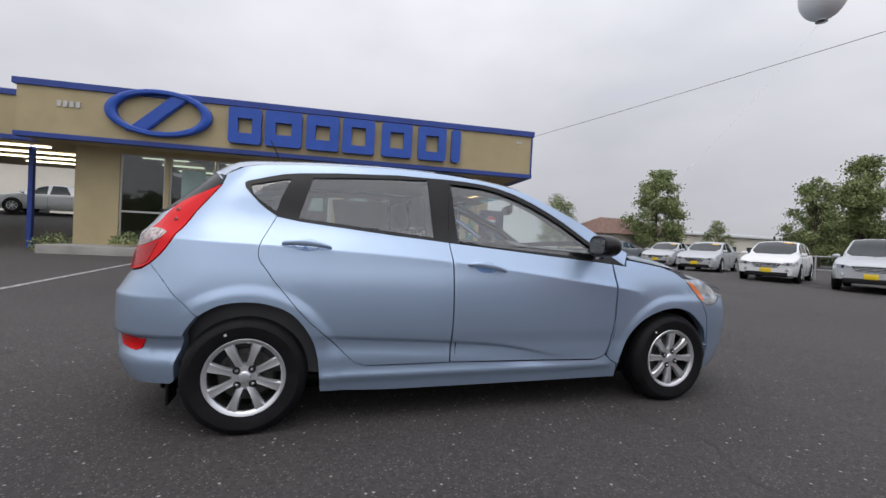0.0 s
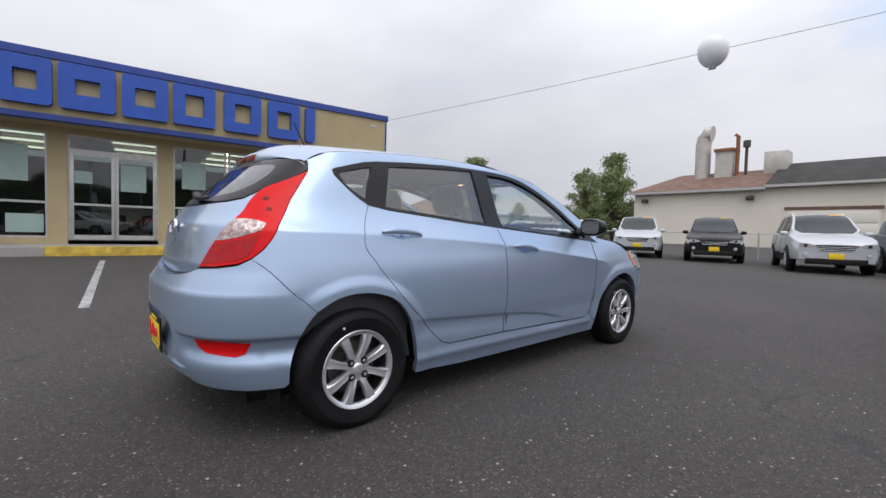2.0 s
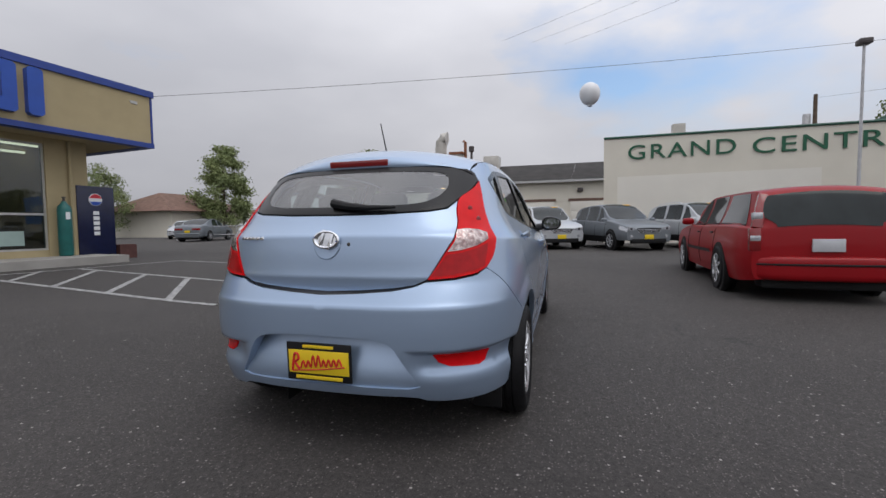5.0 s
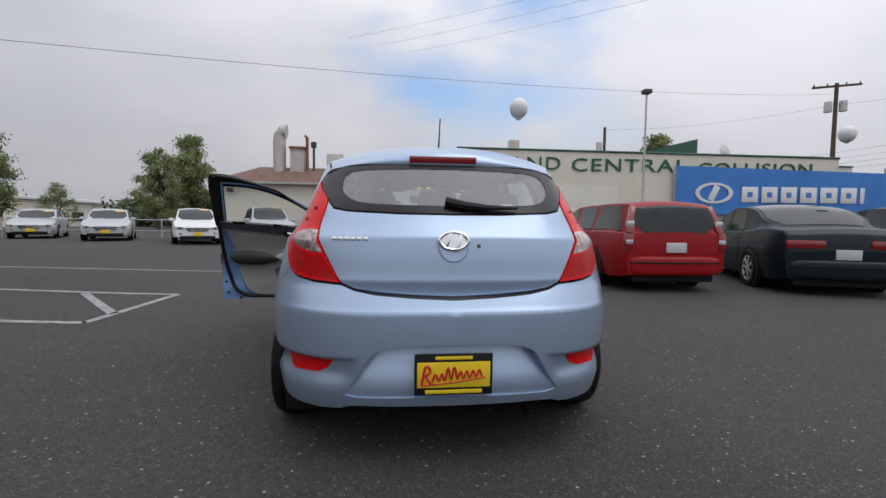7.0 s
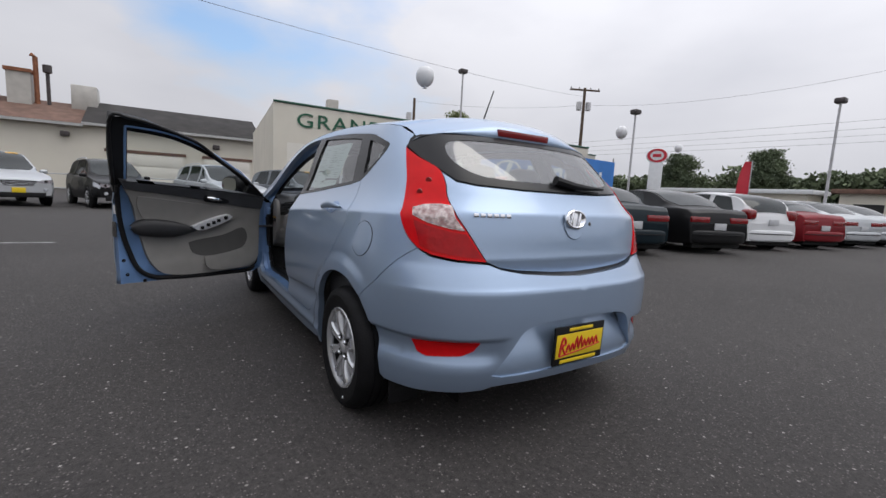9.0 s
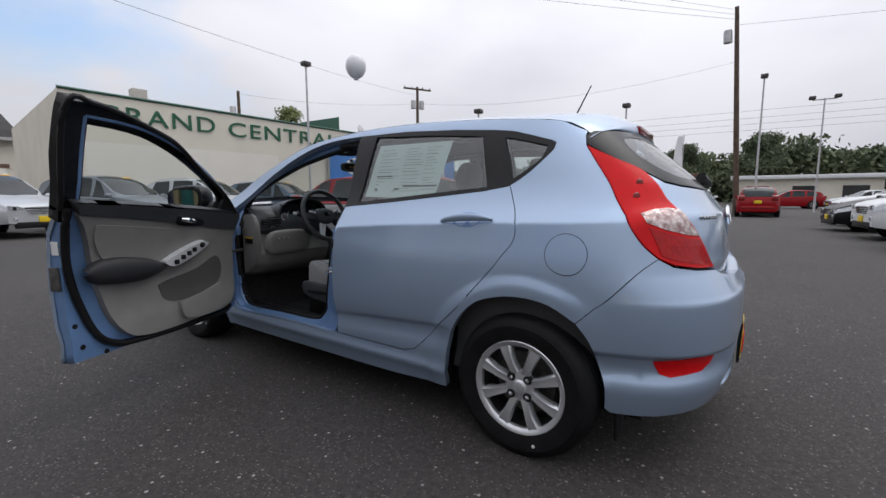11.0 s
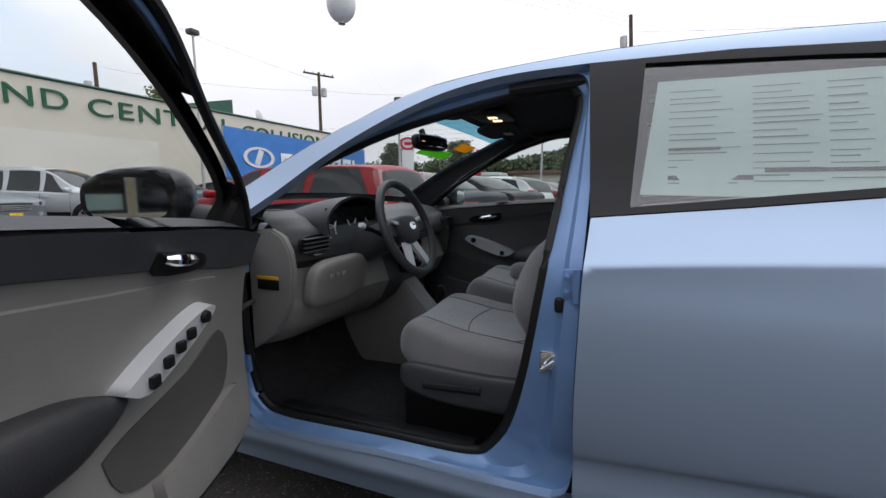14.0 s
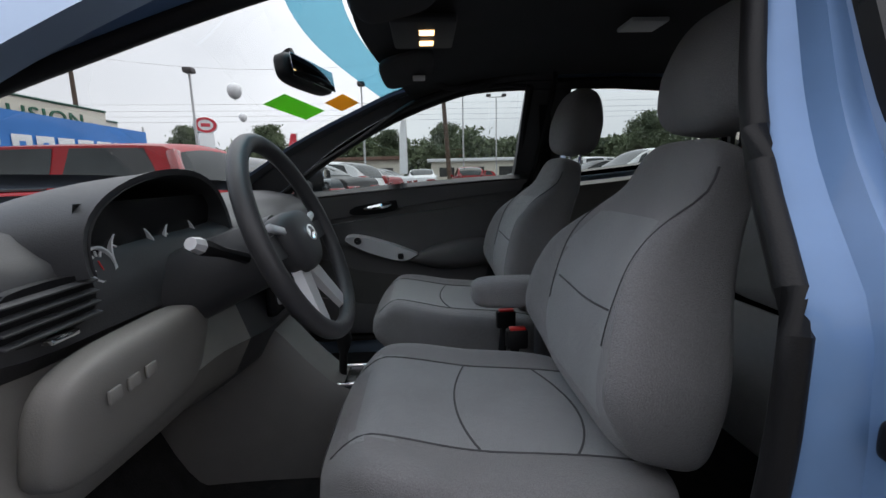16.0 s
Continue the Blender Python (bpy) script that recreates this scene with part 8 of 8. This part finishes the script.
        lens = laid("headlight", LIGHT_LENS, lambda b: half_l * (.86 - .03 * b), lambda b: half_l - .002, sg * .37, sg * .485, .008, 6, 4)
        bm = bmesh.new()
        lamp = [(.84, .05), (.84, -.055), (.70, -.075), (.50, -.05), (.46, -.015), (.62, .035)]
        prism(bm, [(sg * half_w * a, b) for a, b in (lamp if sg < 0 else lamp[::-1])], 0, .016, Matrix.Translation((half_l - .004, 0, zf)) @ pose(0, 0, 0, 90, 0, 90))
        bmesh.ops.recalc_face_normals(bm, faces=bm.faces)
        part("front_lens", bm, LIGHT_LENS, lens)
        bm = bmesh.new()
        lathe(bm, [(.001, .006), (.036, .005), (.042, 0)], 14, Matrix.Translation((half_l + .011, sg * half_w * .69, zf - .012)) @ pose(0, 0, 0, 0, 90, 0))
        part("bulb_well", bm, BLACK, lens)
        bm = bmesh.new()
        if kind == "wagon":
            y0, y1 = sorted((sg * half_w * .745, sg * half_w * .885))
            box(bm, (-half_l - .006, y0, .62), (-half_l + .10, y1, .90), .015)
            y0, y1 = sorted((-sg * .055, sg * .055))
            box(bm, (-.045, y0, 0), (.05, y1, .46), .015, Matrix.Translation((-half_l + .045, sg * half_w * .80, .89)) @ pose(0, 0, 0, sg * 14, 20, 0))
        elif kind == "sedan":
            y0, y1 = sorted((sg * half_w * .30, sg * half_w * .85))
            box(bm, (-half_l - .006, y0, .70), (-half_l + .14, y1, .83), .025)
        else:
            pillow(bm, (.15, .14, .14), 4, 5, None, Matrix.Translation((-half_l * .935, sg * half_w * .74, .92)))
        cluster = part("tail_light", bm, DARK_RED, ob)
        if kind == "wagon":
            y0, y1 = sorted((sg * half_w * .75, sg * half_w * .88))
            for z0, z1 in ((.74, .81), (1.0, 1.09)):
                bm = bmesh.new()
                y_in = sg * .10 * (z0 > .9)
                box(bm, (-half_l - .009 + (.05 if z0 > .9 else 0), y0 - y_in * .3, z0), (-half_l + .10, y1 - y_in * .3, z1), .01)
                part("clear_lens", bm, LIGHT_LENS, cluster)
        bm = bmesh.new()
        lathe(bm, [(.001, .03), (.055, .025), (.065, -.02)], 14, Matrix.Translation((half_l - .012, sg * half_w * .68, low + .23)) @ pose(0, 0, 0, 0, 90, 0))
        part("fog_light", bm, LIGHT_LENS, ob)
        if roof_rails:
            bm = bmesh.new()
            tube(bm, [shell(front - .1 + (back + .1 - front) * t, sg * .83) + Vector((0, 0, .05 if 0 < t < 1 else .0)) for t in (0, .06, .3, .5, .7, .94, 1)], .018, 6)
            part("roof_rail", bm, SILVER, ob)
        # wheels over proud near-black discs, painted in for the shaded wells
        for wx in (-base, base):
            e = max(0.0, (abs(wx) / half_l - .80) / .20)
            face = half_w * (1 - .13 * e ** 2.4) * .975
            m = Matrix.Translation((wx, sg * face, wr)) @ pose(0, 0, 0, -90 * sg)
            bm = bmesh.new()
            lathe(bm, [(.001, .022), (wr + .05, .022), (wr + .06, .014), (wr + .06, -.05)], 32, m)
            part("wheel_well", bm, UNDER, body)
            bm = bmesh.new()
            lathe(bm, [(wr * .66, .030), (wr * .72, .042), (wr * .92, .042), (wr, .015), (wr, -.16), (wr * .6, -.17)], 32, m)
            tyre = part("wheel", bm, RUBBER, ob)
            bm = bmesh.new()
            lathe(bm, [(wr * .67, .042), (wr * .61, .038), (wr * .59, .026)], 28, m)
            lathe(bm, [(.001, .052), (.05, .048), (.06, .030)], 14, m)
            for j in range(7):
                box(bm, (.02, -.024, .028), (wr * .62, .024, .044), .006, m @ pose(0, 0, 0, 0, 0, j * 360 / 7))
            part("rim", bm, ALLOY, tyre)
    # front: grille, lower intake, plate; rear: bumper, plate
    zg = curve_at(deck, half_l * .995) - .09
    bm = bmesh.new()
    prism(bm, [(-.44, .08), (.44, .08), (.32, -.08), (-.32, -.08)], 0, .03, Matrix.Translation((half_l * .99, 0, zg)) @ pose(0, 0, 0, 90, 0, 90))
    gr = part("grille", bm, BLACK, ob)
    for dz in (-.05, -.005, .04):
        bm = bmesh.new()
        box(bm, (half_l * .99 + .02, -.40 + .3 * max(0, -dz), zg + dz - .012), (half_l * .99 + .04, .40 - .3 * max(0, -dz), zg + dz + .002), .004)
        part("grille_bar", bm, CHROME, gr)
    bm = bmesh.new()
    box(bm, (half_l * .955, -.62, low - .01), (half_l + .008, .62, low + .15), .02)
    part("lower_intake", bm, BLACK, ob)
    for sg in (1, -1):
        bm = bmesh.new()
        xx = sg * (half_l + .014)
        zz = low + .21 if sg > 0 else {"sedan": .62, "wagon": .69}.get(kind, .74)
        box(bm, (xx - .012, -.155, zz - .075), (xx + .012, .155, zz + .075), .005)
        part("number_plate", bm, PLATE_YELLOW if yellow else PLATE_WHITE, ob, "plain number plate")
    bm = bmesh.new()
    pillow(bm, (.16, half_w * .875, .15), 6, 7, lambda q: Vector((q.x + .10 * (q.y / half_w) ** 4, q.y, q.z)), Matrix.Translation((-half_l + .10, 0, low + .19)))
    bump = part("rear_bumper", bm, paint, ob)
    bm = bmesh.new()
    pillow(bm, (.165, half_w * .87, .016), 6, 5, lambda q: Vector((q.x + .10 * (q.y / half_w) ** 4, q.y, q.z)), Matrix.Translation((-half_l + .095, 0, low + .24)))
    part("bumper_strip", bm, BLACK, bump)
    bm = bmesh.new()
    box(bm, (-half_l + .04, -half_w * .72, low - .06), (-half_l + .3, half_w * .72, low + .06), .03)
    part("rear_valance", bm, UNDER, bump)
    if sticker:
        bm = bmesh.new()
        xx = front + .16
        p = shell(xx, .90)
        d = (shell(xx + .05, .90) - p).normalized()
        box(bm, (-.05, -.15, -.002), (.05, .15, .004), 0, Matrix.Translation(p + Vector((0, 0, .014))) @ pose(0, 0, 0, 0, math.degrees(math.atan2(-d.z, d.x)), 0))
        part("price_sticker", bm, YELLOW_LABEL, ob)
    return ob


WHITE_P = body_paint("white", (0.72, 0.73, 0.74), 0.0)
SILVER_P = body_paint("silver", (0.50, 0.52, 0.54), 0.45)
GREY_P = body_paint("grey", (0.20, 0.22, 0.24), 0.5)
BLACK_P = body_paint("black", (0.006, 0.006, 0.007), 0.0)
RED_P = body_paint("red", (0.27, 0.003, 0.007), 0.0)
DEEP_RED_P = body_paint("deep_red", (0.20, 0.010, 0.016), 0.3)
TEAL_P = body_paint("dark_teal", (0.004, 0.013, 0.019), 0.1)
BLUE_GREY_P = body_paint("blue_grey", (0.10, 0.14, 0.18), 0.5)


def from_front(x, y, heading, kind):
    """A car's middle from the middle of its front axle."""
    b = KINDS[kind]["base"]
    return x - b * math.cos(radians(heading)), y - b * math.sin(radians(heading))


def from_rear(x, y, heading, kind):
    b = KINDS[kind]["base"]
    return x + b * math.cos(radians(heading)), y + b * math.sin(radians(heading))


# the row before the workshops, noses to the lot
for kind, paint, fx, fy, hd, lab, rails in (
        ("sedan", SILVER_P, 23.0, 27.5, 215, "silver saloon parked at the far end of the row", False),
        ("sedan", GREY_P, 21.0, 22.5, 20, "grey saloon parked nose away", False),
        ("sedan", SILVER_P, 19.0, 17.5, 208, "silver saloon with a yellow front plate", False),
        ("sedan", SILVER_P, 17.0, 13.0, 207, "silver saloon with a yellow front plate", False),
        ("hatch", WHITE_P, 15.3, 8.5, 206, "white hatchback with a price sticker on its windscreen", False),
        ("suv", SILVER_P, 15.4, 5.5, 204, "pale silver compact SUV with a yellow front plate", False),
        ("suv", BLACK_P, 15.5, 2.75, 198, "black compact SUV with a yellow front plate", True),
        ("suv", SILVER_P, 13.5, -.65, 198, "pale silver compact SUV with a yellow front plate", True),
        ("suv", GREY_P, 12.9, -3.4, 202, "grey compact SUV with a yellow front plate", False),
        ("suv", SILVER_P, 13.0, -6.3, 203, "pale silver SUV with roof rails in the row", True),
        ("suv", BLUE_GREY_P, 12.9, -9.3, 203, "dark blue-grey SUV parked in the row", True),
        ("sedan", BLACK_P, 12.8, -12.3, 203, "black saloon parked in the row", False),
):
    cx, cy = from_front(fx, fy, hd, kind)
    parked_car(kind, paint, cx, cy, hd, lab, roof_rails=rails, z=lot_height(cx, cy), group="front row of parked cars")
# the row on the other side, tails to the lot
for kind, paint, rx, ry, hd, lab, yel in (
        ("wagon", RED_P, 3.45, -4.05, -4, "red estate car with dark glass", False),
        ("sedan", TEAL_P, 2.85, -6.7, -22, "dark teal saloon with silver wheels", False),
        ("sedan", BLACK_P, 2.45, -9.2, -20, "glossy black saloon with silver wheels", False),
        ("hatch", WHITE_P, 2.3, -11.9, -20, "white hatchback in the row", False),
        ("sedan", DEEP_RED_P, 2.1, -14.5, -20, "deep red saloon in the row", False),
        ("sedan", SILVER_P, 1.9, -17.2, -20, "silver saloon in the row", False),
        ("sedan", SILVER_P, 1.7, -19.9, -20, "silver saloon in the row", False),
):
    cx, cy = from_rear(rx, ry, hd, kind)
    parked_car(kind, paint, cx, cy, hd, lab, sticker=False, yellow=yel, z=GROUND, group="back row of parked cars")
# cars at the road side
for kind, paint, x, y, hd, lab in (
        ("suv", WHITE_P, -6.6, -9.3, 5, "white SUV facing the lot"),
        ("suv", WHITE_P, -6.5, -12.2, 5, "white SUV facing the lot"),
        ("sedan", BLACK_P, -6.4, -15.2, 5, "black saloon facing the lot"),
        ("suv", WHITE_P, -6.8, -18.2, 5, "white SUV facing the lot"),
        ("hatch", RED_P, -2.5, -25.6, -90, "bright red hatchback seen from behind"),
        ("sedan", WHITE_P, .3, -25.8, -90, "white saloon seen from behind"),
        ("sedan", SILVER_P, -9.5, -42, 10, "silver saloon across the road"),
        ("sedan", WHITE_P, -16, -44, 10, "white saloon across the road"),
        ("hatch", RED_P, -5.0, -43, 10, "red hatchback across the road"),
        ("sedan", GREY_P, 9.0, -45, 0, "grey saloon across the road"),
        ("sedan", WHITE_P, 15.5, -46, 0, "white saloon across the road"),
        ("hatch", SILVER_P, 22.0, -47, 0, "silver hatchback across the road"),
        ("sedan", SILVER_P, -13.2, 23.5, 185, "grey saloon beyond the canopy"),
):
    parked_car(kind, paint, x, y, hd, lab, sticker=False, z=lot_height(x, y), group="cars by the road")
